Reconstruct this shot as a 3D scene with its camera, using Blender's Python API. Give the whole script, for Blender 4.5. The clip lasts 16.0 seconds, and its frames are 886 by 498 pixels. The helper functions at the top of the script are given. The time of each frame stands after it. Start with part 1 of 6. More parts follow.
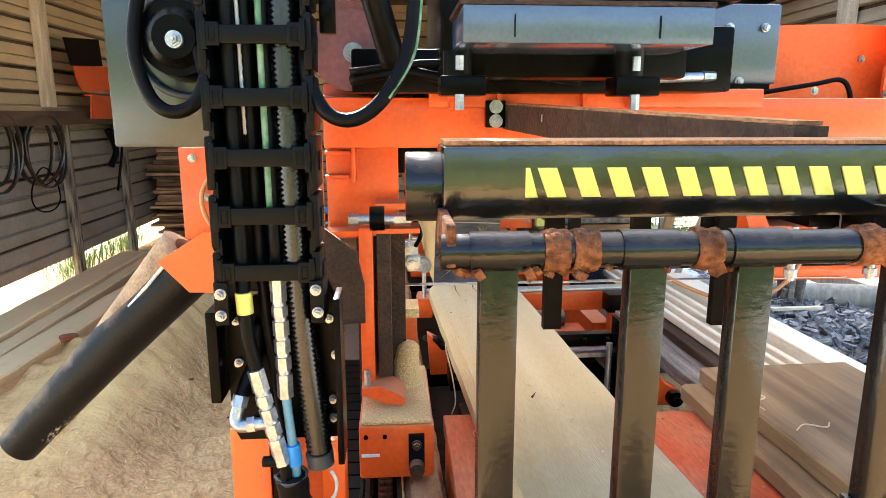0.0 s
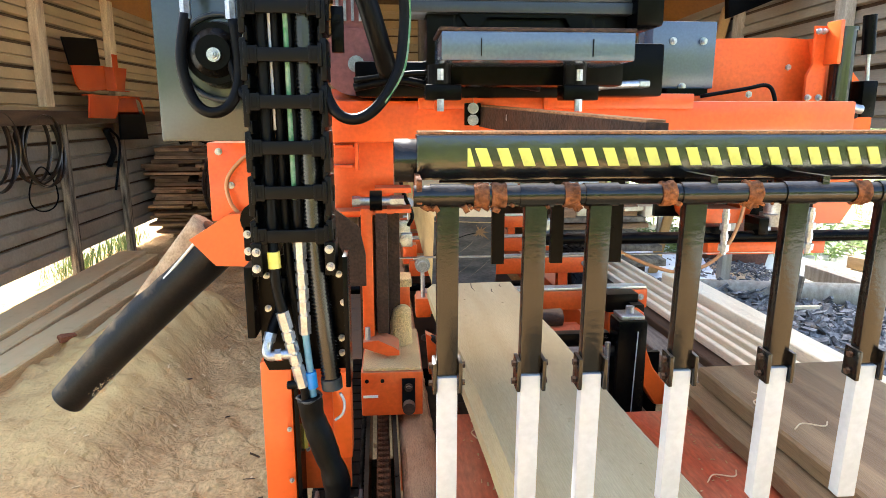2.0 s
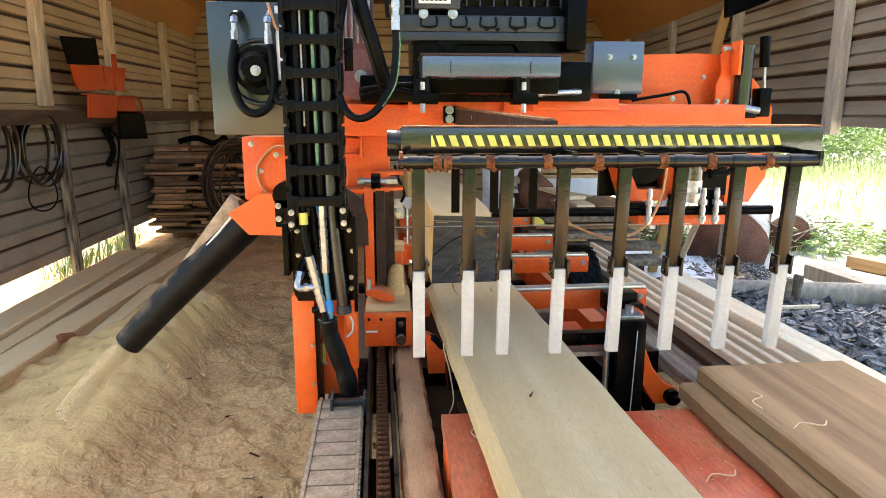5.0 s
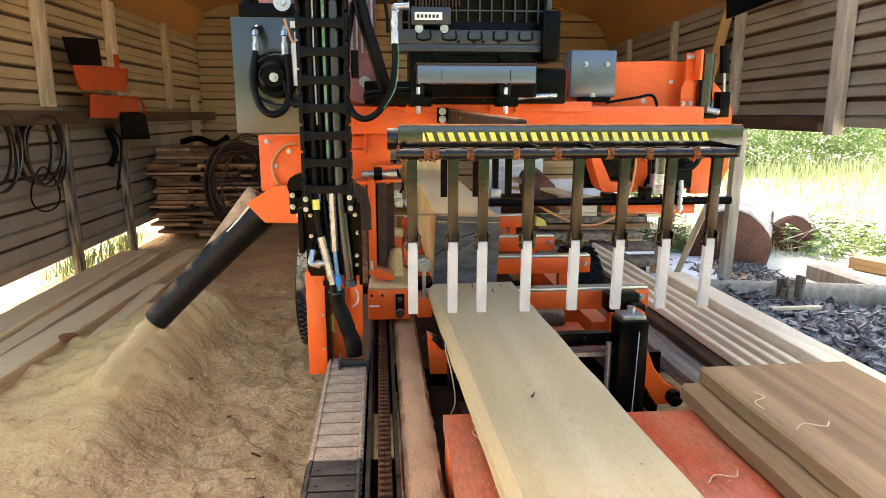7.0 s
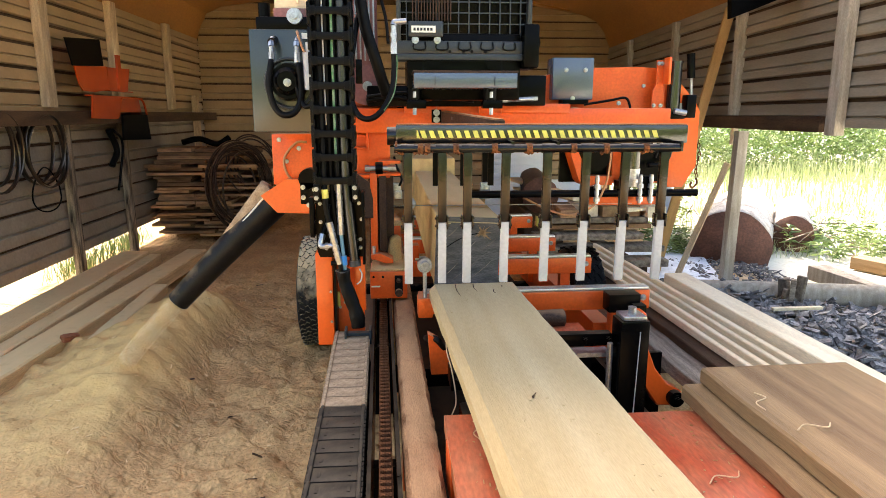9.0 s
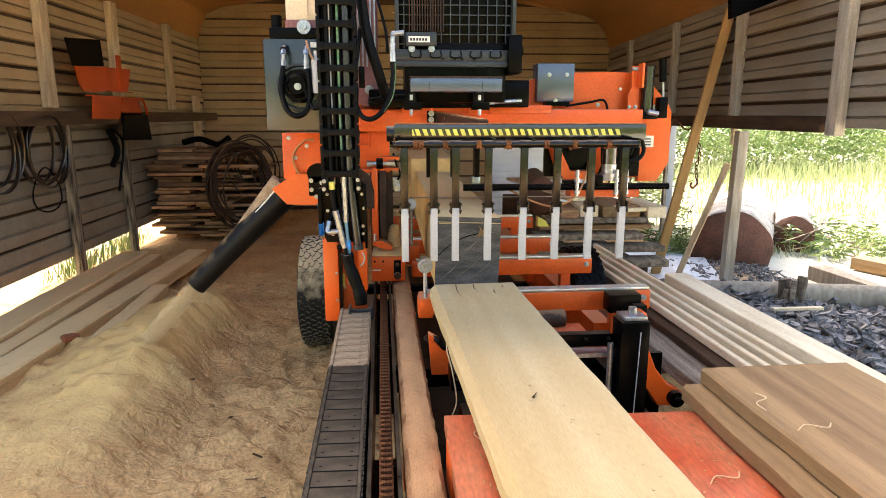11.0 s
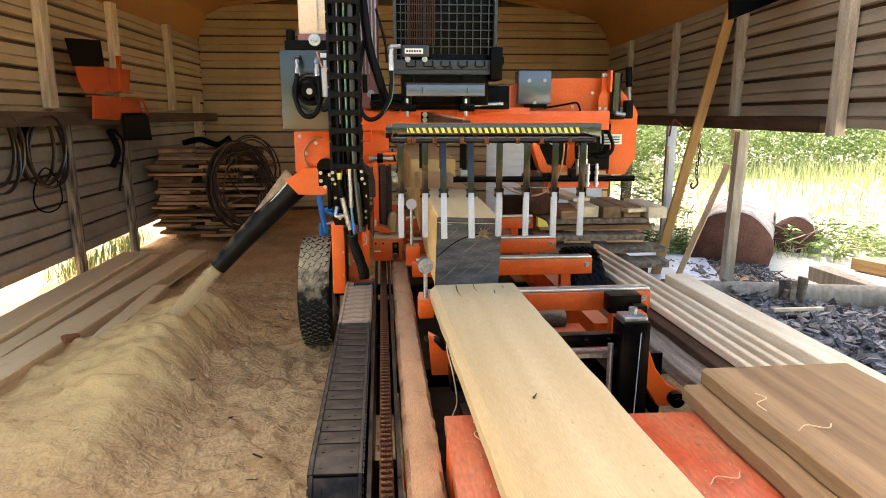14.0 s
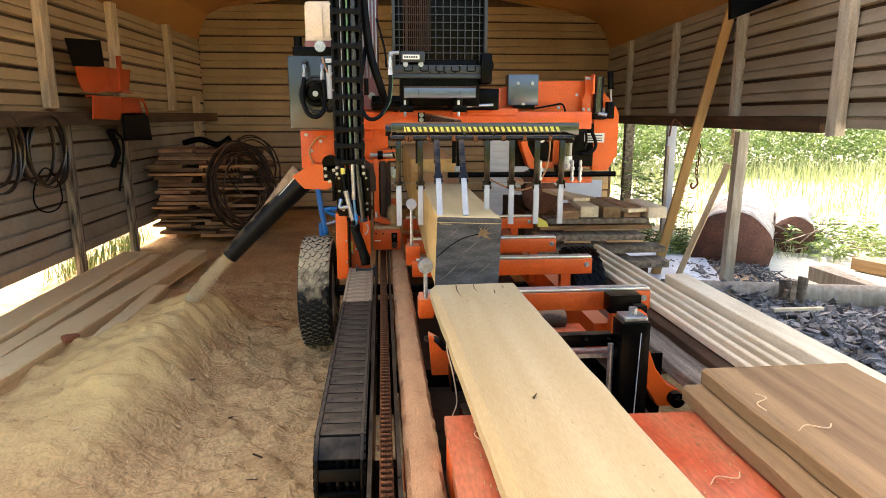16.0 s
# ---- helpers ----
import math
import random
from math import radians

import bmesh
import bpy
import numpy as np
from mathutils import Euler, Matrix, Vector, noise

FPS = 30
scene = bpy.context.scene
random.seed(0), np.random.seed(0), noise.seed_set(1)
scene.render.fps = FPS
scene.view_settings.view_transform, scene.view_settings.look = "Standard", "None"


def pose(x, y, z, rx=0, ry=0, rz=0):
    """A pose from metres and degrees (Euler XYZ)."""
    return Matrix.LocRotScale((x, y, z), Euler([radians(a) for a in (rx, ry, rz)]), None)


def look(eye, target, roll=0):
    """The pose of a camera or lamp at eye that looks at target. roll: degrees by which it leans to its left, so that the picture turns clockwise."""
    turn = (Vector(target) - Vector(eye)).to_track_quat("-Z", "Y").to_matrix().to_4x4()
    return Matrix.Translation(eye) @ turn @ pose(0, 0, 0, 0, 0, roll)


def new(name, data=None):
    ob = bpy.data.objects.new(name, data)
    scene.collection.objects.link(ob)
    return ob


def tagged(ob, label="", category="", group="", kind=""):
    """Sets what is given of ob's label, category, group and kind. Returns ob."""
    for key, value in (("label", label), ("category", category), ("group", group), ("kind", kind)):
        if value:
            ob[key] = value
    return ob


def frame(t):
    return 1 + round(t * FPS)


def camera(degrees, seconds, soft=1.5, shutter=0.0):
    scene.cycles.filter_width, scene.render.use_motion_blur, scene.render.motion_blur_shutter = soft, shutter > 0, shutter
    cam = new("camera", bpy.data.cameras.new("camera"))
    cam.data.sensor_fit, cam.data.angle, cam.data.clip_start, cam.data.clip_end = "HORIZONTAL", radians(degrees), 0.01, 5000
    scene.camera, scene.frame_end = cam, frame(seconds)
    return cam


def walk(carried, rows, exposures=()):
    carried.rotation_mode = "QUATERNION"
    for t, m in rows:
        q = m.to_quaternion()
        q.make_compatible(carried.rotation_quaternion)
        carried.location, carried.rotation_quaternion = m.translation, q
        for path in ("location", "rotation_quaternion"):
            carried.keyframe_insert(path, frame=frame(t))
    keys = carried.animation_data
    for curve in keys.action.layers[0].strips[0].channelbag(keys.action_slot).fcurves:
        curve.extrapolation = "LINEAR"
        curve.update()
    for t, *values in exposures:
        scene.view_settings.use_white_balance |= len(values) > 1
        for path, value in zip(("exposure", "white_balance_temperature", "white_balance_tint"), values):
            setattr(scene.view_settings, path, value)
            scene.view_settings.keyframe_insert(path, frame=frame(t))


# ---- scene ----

# ================= camera =================
EYE = (0.0, 0.0, 1.445)
cam = camera(68.57, 16.0, soft=0.8)


def aim(yaw, pitch):
    """Looks along +y, turned right by yaw and down by pitch, in degrees."""
    return pose(*EYE, 90 - pitch, 0, -yaw)


CAM_YAW, CAM_PITCH = 4.19, 11.66
walk(cam, [(t, aim(CAM_YAW + a, CAM_PITCH + b)) for t, a, b in (
    (0.0, 0.12, 0.05), (1.3, 0.13, 0.05), (2.3, 0.33, 0.12), (3.0, 0.37, 0.15), (4.2, 0.36, 0.15),
    (6.5, 0.17, 0.10), (8.0, 0.12, 0.09), (9.2, 0.05, 0.05), (11.5, 0.02, 0.03), (13.0, 0.0, 0.0), (16.0, 0.0, 0.0))],
    exposures=((0.0, 2.64, 5850, 7), (4.0, 2.52, 6100, 8), (9.0, 2.38, 6750, 12), (16.0, 2.33, 7000, 14)))

# ================= light =================
world = bpy.data.worlds.new("sky")
scene.world = world
world.use_nodes = True
_nt = world.node_tree
_sky = _nt.nodes.new("ShaderNodeTexSky")
_sky.sky_type = "NISHITA"
_sky.sun_disc = False
_sky.dust_density, _sky.ozone_density = 5.0, 0.4
_sky.sun_elevation, _sky.sun_rotation = radians(38), radians(-13)
_nt.links.new(_sky.outputs[0], _nt.nodes["Background"].inputs[0])
_nt.nodes["Background"].inputs[1].default_value = 0.15
_sd = bpy.data.lights.new("sun", "SUN")
_sd.energy, _sd.angle, _sd.color = 5.0, radians(0.6), (1.0, 0.95, 0.86)
sun = new("sun", _sd)
sun.matrix_world = look((-3, 13, 10.4), (0, 0, 0))


# ================= materials =================
def material(name, base, rough=0.6, metal=0.0, second=None, scale=6.0, amount=0.5, fine=60.0, fine_amount=0.25,
             bump=0.15, stretch=(1, 1, 1), dust=0.0, dust_color=(0.42, 0.30, 0.17), dust_from=0.25, coat=0.0, detail=5.0, random_tint=0.0, spec=0.5):
    """A procedural surface: two scales of noise between base and second, fine bump, dust on what faces up."""
    m = bpy.data.materials.new(name)
    m.use_nodes = True
    nt = m.node_tree
    N, L = nt.nodes, nt.links
    bs = N["Principled BSDF"]
    tc = N.new("ShaderNodeTexCoord")
    mp = N.new("ShaderNodeMapping")
    mp.inputs["Scale"].default_value = stretch
    L.new(tc.outputs["Object"], mp.inputs[0])
    n1 = N.new("ShaderNodeTexNoise")
    n1.inputs["Scale"].default_value, n1.inputs["Detail"].default_value = scale, detail
    n2 = N.new("ShaderNodeTexNoise")
    n2.inputs["Scale"].default_value, n2.inputs["Detail"].default_value = fine, 4
    L.new(mp.outputs[0], n1.inputs[0])
    L.new(mp.outputs[0], n2.inputs[0])
    second = second or tuple(c * 0.6 for c in base)
    r1 = N.new("ShaderNodeMapRange")
    r1.inputs[1].default_value, r1.inputs[2].default_value, r1.inputs[4].default_value = 0.35, 0.68, amount
    L.new(n1.outputs[0], r1.inputs[0])
    mx = N.new("ShaderNodeMix")
    mx.data_type = "RGBA"
    mx.inputs[6].default_value, mx.inputs[7].default_value = (*base, 1), (*second, 1)
    L.new(r1.outputs[0], mx.inputs[0])
    r2 = N.new("ShaderNodeMapRange")
    r2.inputs[1].default_value, r2.inputs[2].default_value = 0.3, 0.7
    r2.inputs[3].default_value, r2.inputs[4].default_value = 1 - fine_amount, 1 + fine_amount
    L.new(n2.outputs[0], r2.inputs[0])
    mul = N.new("ShaderNodeMix")
    mul.data_type, mul.blend_type = "RGBA", "MULTIPLY"
    mul.inputs[0].default_value = 1
    L.new(mx.outputs[2], mul.inputs[6])
    L.new(r2.outputs[0], mul.inputs[7])
    col = mul.outputs[2]
    if random_tint:
        oi = N.new("ShaderNodeObjectInfo")
        rr = N.new("ShaderNodeMapRange")
        rr.inputs[3].default_value, rr.inputs[4].default_value = 1 - random_tint, 1 + random_tint
        L.new(oi.outputs["Random"], rr.inputs[0])
        m3 = N.new("ShaderNodeMix")
        m3.data_type, m3.blend_type = "RGBA", "MULTIPLY"
        m3.inputs[0].default_value = 1
        L.new(col, m3.inputs[6])
        L.new(rr.outputs[0], m3.inputs[7])
        col = m3.outputs[2]
    rough_out = None
    if dust:
        ge = N.new("ShaderNodeNewGeometry")
        sp = N.new("ShaderNodeSeparateXYZ")
        L.new(ge.outputs["Normal"], sp.inputs[0])
        n3 = N.new("ShaderNodeTexNoise")
        n3.inputs["Scale"].default_value, n3.inputs["Detail"].default_value = 14, 8
        L.new(tc.outputs["Object"], n3.inputs[0])
        ad = N.new("ShaderNodeMath")
        ad.operation = "MULTIPLY_ADD"
        ad.inputs[1].default_value, ad.inputs[2].default_value = 1.6, -0.95
        L.new(n3.outputs[0], ad.inputs[0])
        sm = N.new("ShaderNodeMath")
        sm.operation = "ADD"
        L.new(sp.outputs["Z"], sm.inputs[0])
        L.new(ad.outputs[0], sm.inputs[1])
        rd = N.new("ShaderNodeMapRange")
        rd.inputs[1].default_value, rd.inputs[2].default_value, rd.inputs[4].default_value = dust_from, dust_from + 0.5, dust
        L.new(sm.outputs[0], rd.inputs[0])
        m4 = N.new("ShaderNodeMix")
        m4.data_type = "RGBA"
        m4.inputs[7].default_value = (*dust_color, 1)
        L.new(rd.outputs[0], m4.inputs[0])
        L.new(col, m4.inputs[6])
        col = m4.outputs[2]
        ro = N.new("ShaderNodeMapRange")
        ro.inputs[3].default_value, ro.inputs[4].default_value = rough, 0.95
        L.new(rd.outputs[0], ro.inputs[0])
        rough_out = ro.outputs[0]
    L.new(col, bs.inputs["Base Color"])
    bs.inputs["Roughness"].default_value, bs.inputs["Metallic"].default_value = rough, metal
    if rough_out:
        L.new(rough_out, bs.inputs["Roughness"])
    bs.inputs["Coat Weight"].default_value = coat
    bs.inputs["Specular IOR Level"].default_value = spec
    if bump:
        bm_ = N.new("ShaderNodeBump")
        bm_.inputs["Strength"].default_value, bm_.inputs["Distance"].default_value = bump, 0.01
        av = N.new("ShaderNodeMath")
        L.new(n1.outputs[0], av.inputs[0])
        L.new(n2.outputs[0], av.inputs[1])
        L.new(av.outputs[0], bm_.inputs["Height"])
        L.new(bm_.outputs[0], bs.inputs["Normal"])
    return m


ORANGE = material("orange_paint", (0.72, 0.105, 0.014), 0.35, 0, (0.50, 0.062, 0.010), 5, 0.7, 90, 0.10, 0.03, dust=0.45, coat=0.15, spec=0.3)
ORANGE_CLEAN = material("orange_paint_clean", (0.78, 0.112, 0.014), 0.28, 0, (0.60, 0.075, 0.010), 4, 0.5, 90, 0.05, 0.02, coat=0.3, spec=0.3)
BLACK = material("black_paint", (0.0016, 0.0016, 0.0018), 0.25, 0, (0.004, 0.0036, 0.003), 9, 0.5, 120, 0.25, 0.04, dust=0.22, dust_color=(0.20, 0.14, 0.085), dust_from=0.45, spec=0.05)
BLACK_WORN = material("black_worn_paint", (0.003, 0.003, 0.0032), 0.16, 0, (0.014, 0.011, 0.008), 70, 0.35, 210, 0.5, 0.05, dust=0.35, dust_color=(0.22, 0.15, 0.09), dust_from=0.35, spec=0.36)
BAR_PAINT = material("glossy_bar_paint", (0.003, 0.003, 0.0032), 0.16, 0, (0.008, 0.007, 0.006), 20, 0.4, 90, 0.4, 0.04, dust=0.3, dust_color=(0.25, 0.18, 0.11), dust_from=0.35, spec=0.8)
RAIL_DUST = material("caked_rail", (0.36, 0.175, 0.08), 0.9, 0, (0.17, 0.075, 0.035), 9, 0.9, 110, 0.4, 0.6, stretch=(3, 0.7, 3), dust=0.5, dust_color=(0.54, 0.32, 0.16), spec=0.1)
BLADE = material("dark_blade_steel", (0.10, 0.075, 0.055), 0.3, 0.8, (0.04, 0.028, 0.02), 20, 0.7, 120, 0.2, 0.05)
RUST = material("rust", (0.20, 0.075, 0.028), 0.9, 0, (0.06, 0.028, 0.016), 40, 0.95, 170, 0.5, 0.8, spec=0.1)
GUARD = material("dark_orange_paint", (0.50, 0.055, 0.006), 0.25, 0, (0.34, 0.03, 0.005), 5, 0.6, 90, 0.08, 0.03, coat=0.3, spec=0.4)
GREY = material("grey_powder_coat", (0.022, 0.028, 0.034), 0.35, 0, (0.034, 0.038, 0.040), 4, 0.5, 150, 0.12, 0.03, dust=0.25, dust_from=0.45, spec=0.3)
SHELF = material("blue_grey_steel", (0.045, 0.068, 0.105), 0.18, 0, (0.06, 0.085, 0.12), 3, 0.6, 150, 0.1, 0.02, dust=0.3, dust_from=0.45, spec=0.75)
GREEN_GREY = material("grey_green_coat", (0.020, 0.030, 0.028), 0.22, 0, (0.032, 0.040, 0.034), 3, 0.6, 140, 0.08, 0.02, dust=0.3, dust_from=0.45, spec=0.5)
PLASTIC = material("black_plastic", (0.0022, 0.0023, 0.0025), 0.38, 0, (0.005, 0.0048, 0.0046), 14, 0.5, 130, 0.2, 0.05, spec=0.09)
PLASTIC_DUSTY = material("dusty_plastic", (0.40, 0.275, 0.165), 0.95, 0, (0.22, 0.145, 0.085), 18, 0.8, 130, 0.25, 0.1, spec=0.1)
PLASTIC_WORN = material("worn_chain_plastic", (0.009, 0.0085, 0.0085), 0.5, 0, (0.035, 0.027, 0.02), 18, 0.6, 130, 0.3, 0.1, dust=0.10, dust_from=0.4, spec=0.12)
RUBBER = material("rubber", (0.0018, 0.0018, 0.002), 0.42, 0, (0.004, 0.0038, 0.0035), 20, 0.6, 120, 0.25, 0.08, spec=0.09)
RUBBER_DUSTY = material("dusty_rubber", (0.005, 0.005, 0.0055), 0.42, 0, (0.016, 0.013, 0.010), 12, 0.6, 110, 0.3, 0.08, dust=0.4, dust_from=0.22, spec=0.18)
CONDUIT = material("conduit_plastic", (0.004, 0.004, 0.0042), 0.26, 0, (0.008, 0.008, 0.008), 20, 0.5, 120, 0.2, 0.02, spec=0.5)
TYRE = material("tyre_rubber", (0.007, 0.007, 0.007), 0.7, 0, (0.02, 0.018, 0.015), 25, 0.6, 120, 0.3, 0.2, dust=0.95, dust_color=(0.55, 0.44, 0.27), dust_from=-0.05, spec=0.25)
STEEL = material("zinc_steel", (0.40, 0.42, 0.46), 0.33, 0.8, (0.20, 0.205, 0.215), 60, 0.6, 220, 0.2, 0.05)
CHROME = material("polished_rail", (0.80, 0.80, 0.80), 0.32, 0.8, (0.50, 0.46, 0.40), 18, 0.6, 160, 0.12, 0.05, stretch=(1, 0.4, 1))
OLD_STEEL = material("old_brown_steel", (0.055, 0.028, 0.016), 0.6, 0.2, (0.016, 0.010, 0.008), 25, 0.7, 140, 0.4, 0.3, dust=0.5, dust_color=(0.34, 0.20, 0.11), spec=0.25)
HOUSING = material("burgundy_cast", (0.22, 0.075, 0.075), 0.45, 0, (0.10, 0.045, 0.045), 8, 0.6, 80, 0.2, 0.1)
YELLOW = material("yellow_marking", (0.68, 0.60, 0.10), 0.35, 0, (0.48, 0.42, 0.12), 25, 0.4, 140, 0.08, 0.02)
WHITE = material("white_plastic", (0.405, 0.415, 0.43), 0.4, 0, (0.34, 0.345, 0.35), 20, 0.5, 120, 0.06, 0.03)
LABEL = material("label_white", (0.75, 0.73, 0.66), 0.5, 0, (0.68, 0.65, 0.55), 20, 0.4, 120, 0.05, 0.0)
INK = material("label_ink", (0.004, 0.004, 0.004), 0.7, 0, (0.008, 0.008, 0.008), 30, 0.4, 120, 0.1, 0.0, spec=0.05)
GREEN = material("green_hose_band", (0.025, 0.13, 0.035), 0.5, 0, (0.22, 0.27, 0.20), 70, 0.6, 150, 0.2, 0.0)
BLUE = material("blue_sleeve", (0.01, 0.22, 0.62), 0.4, 0, (0.02, 0.16, 0.42), 20, 0.5, 120, 0.1, 0.02)
BLUE_HOSE = material("blue_hose", (0.08, 0.22, 0.32), 0.35, 0, (0.16, 0.28, 0.34), 30, 0.5, 120, 0.1, 0.02)
COPPER = material("tan_wire", (0.42, 0.19, 0.07), 0.45, 0, (0.33, 0.15, 0.06), 20, 0.5, 120, 0.1, 0.02)
TANK = material("translucent_tank", (0.68, 0.56, 0.40), 0.4, 0, (0.55, 0.40, 0.24), 6, 0.6, 80, 0.1, 0.02)
BOARD = material("fresh_sawn_board", (0.475, 0.37, 0.205), 0.8, 0, (0.35, 0.235, 0.095), 1.3, 0.6, 60, 0.09, 0.3, stretch=(6, 0.6, 6), spec=0.12)
CANT = material("sawn_cant", (0.64, 0.44, 0.18), 0.75, 0, (0.44, 0.27, 0.10), 3.0, 0.7, 80, 0.2, 0.3, stretch=(5, 0.8, 5), dust=0.5, dust_color=(0.68, 0.52, 0.28), spec=0.2)
PLANK = material("brown_plank", (0.275, 0.17, 0.078), 0.62, 0, (0.125, 0.066, 0.028), 1.6, 0.8, 50, 0.2, 0.3, stretch=(12, 0.3, 12), random_tint=0.12, spec=0.22)
TIMBER = material("dusty_timber", (0.78, 0.53, 0.26), 0.85, 0, (0.46, 0.275, 0.12), 2.2, 0.85, 60, 0.25, 0.35, stretch=(9, 0.5, 9), dust=0.9, dust_color=(0.82, 0.59, 0.30), random_tint=0.12, spec=0.08)
SLAT = material("pale_strip", (0.90, 0.76, 0.52), 0.75, 0, (0.66, 0.48, 0.27), 4.0, 0.6, 80, 0.2, 0.3, stretch=(7, 0.6, 7), random_tint=0.12, spec=0.15)
POST = material("old_post_wood", (0.58, 0.42, 0.25), 0.8, 0, (0.32, 0.21, 0.12), 4.0, 0.8, 70, 0.25, 0.3, stretch=(7, 7, 0.8), random_tint=0.15, spec=0.2)
GREY_POST = material("grey_post_wood", (0.46, 0.40, 0.31), 0.8, 0, (0.26, 0.21, 0.15), 4.0, 0.8, 70, 0.25, 0.3, stretch=(7, 7, 0.8), random_tint=0.12, spec=0.2)
PEELED = material("peeled_post", (0.46, 0.37, 0.26), 0.8, 0, (0.03, 0.022, 0.016), 3.0, 1.0, 70, 0.3, 0.4, stretch=(9, 9, 1.2), spec=0.2)
BRACE = material("yellow_pine", (0.52, 0.30, 0.10), 0.7, 0, (0.38, 0.20, 0.06), 4.0, 0.8, 70, 0.15, 0.25, stretch=(7, 7, 0.8))
DARK_WOOD = material("dark_beam_wood", (0.10, 0.055, 0.028), 0.8, 0, (0.04, 0.022, 0.013), 3, 0.8, 60, 0.3, 0.35, stretch=(6, 0.7, 6), spec=0.2)
STONE_SIDING = material("grey_tan_siding", (0.33, 0.27, 0.195), 0.5, 0, (0.21, 0.16, 0.105), 2.5, 0.7, 40, 0.12, 0.05, stretch=(0.6, 1, 4), random_tint=0.10, spec=0.35)
GREY_WOOD = material("weathered_wood", (0.30, 0.24, 0.175), 0.85, 0, (0.085, 0.06, 0.042), 4, 0.9, 70, 0.35, 0.5, stretch=(6, 0.7, 6), random_tint=0.3, spec=0.15)
LUMBER = material("stacked_lumber", (0.38, 0.215, 0.11), 0.8, 0, (0.12, 0.06, 0.032), 5, 0.9, 70, 0.3, 0.35, stretch=(1, 1, 5), random_tint=0.6, spec=0.2)
SIDING = material("cream_siding", (0.40, 0.265, 0.13), 0.42, 0, (0.28, 0.18, 0.085), 2.5, 0.7, 40, 0.08, 0.05, random_tint=0.08, spec=0.45)
SIDING_GREY = material("pale_metal_siding", (0.35, 0.285, 0.205), 0.5, 0, (0.21, 0.165, 0.11), 2.5, 0.7, 40, 0.12, 0.05, random_tint=0.08, spec=0.35)
ROOFING = material("roof_sheathing", (0.40, 0.165, 0.032), 0.6, 0, (0.24, 0.095, 0.02), 1.2, 0.8, 40, 0.10, 0.05, stretch=(1, 0.4, 1))
SAWDUST = material("sawdust", (0.66, 0.45, 0.21), 0.95, 0, (0.52, 0.33, 0.14), 9, 0.7, 260, 0.3, 0.6, spec=0.1)
FRESH_DUST = material("fresh_sawdust", (0.86, 0.68, 0.40), 0.95, 0, (0.76, 0.57, 0.30), 30, 0.7, 260, 0.2, 0.0, spec=0.05)
RED_PLATE = material("red_plate", (0.40, 0.045, 0.011), 0.28, 0, (0.42, 0.22, 0.11), 3.2, 0.6, 40, 0.25, 0.12, stretch=(3, 0.8, 1), detail=9.0, spec=0.4)
BARK = material("grey_bark", (0.27, 0.25, 0.235), 0.55, 0, (0.014, 0.012, 0.011), 9, 0.95, 70, 0.5, 0.6, spec=0.4)
LOG_END = material("log_end", (0.20, 0.085, 0.05), 0.85, 0, (0.10, 0.045, 0.03), 6, 0.8, 50, 0.25, 0.3)
LOG_BARK = material("log_bark", (0.62, 0.57, 0.50), 0.9, 0, (0.34, 0.28, 0.22), 8, 0.9, 50, 0.35, 0.6)
DOOR_WHITE = material("white_ribbed_sheet", (0.80, 0.82, 0.86), 0.45, 0, (0.70, 0.72, 0.76), 6, 0.5, 80, 0.05, 0.02)
RED_BARK = material("red_bark", (0.36, 0.13, 0.06), 0.85, 0, (0.20, 0.07, 0.035), 12, 0.8, 80, 0.3, 0.4, spec=0.15)
TARP = material("pale_sheet", (0.78, 0.82, 0.85), 0.55, 0, (0.60, 0.62, 0.64), 3, 0.6, 40, 0.12, 0.15)
LEAF = material("leaf", (0.15, 0.235, 0.055), 0.55, 0, (0.33, 0.39, 0.14), 1.6, 1.0, 9, 0.5, 0.0)
GRASS = material("dry_grass", (0.46, 0.46, 0.24), 0.8, 0, (0.22, 0.31, 0.09), 1.0, 0.9, 8, 0.3, 0.0)
STRAW = material("straw", (0.62, 0.44, 0.26), 0.8, 0, (0.5, 0.34, 0.18), 20, 0.5, 120, 0.1, 0.0)


def end_grain():
    m = material("cant_end_grain", (0.030, 0.028, 0.027), 0.65, 0, (0.10, 0.09, 0.08), 7, 0.9, 60, 0.4, 0.4, stretch=(1.2, 1, 5))
    mp = next(n for n in m.node_tree.nodes if n.type == "MAPPING")
    mp.inputs["Rotation"].default_value = (0, radians(38), 0)
    return m


END_GRAIN = end_grain()


# ================= building helpers =================
def box(bm, x0, x1, y0, y1, z0, z1, bevel=0.0, m=None):
    r = bmesh.ops.create_cube(bm, size=1)
    vs = r["verts"]
    bmesh.ops.transform(bm, matrix=Matrix.Translation(((x0 + x1) / 2, (y0 + y1) / 2, (z0 + z1) / 2)) @ Matrix.Diagonal((x1 - x0, y1 - y0, z1 - z0, 1)), verts=vs)
    if bevel:
        es = list({e for v in vs for e in v.link_edges})
        r = bmesh.ops.bevel(bm, geom=es, offset=bevel, segments=2, affect="EDGES", profile=0.6)
        vs = list({v for f in r["faces"] for v in f.verts} | {v for v in vs if v.is_valid})
    if m is not None:
        bmesh.ops.transform(bm, matrix=m, verts=[v for v in vs if v.is_valid])
    return bm


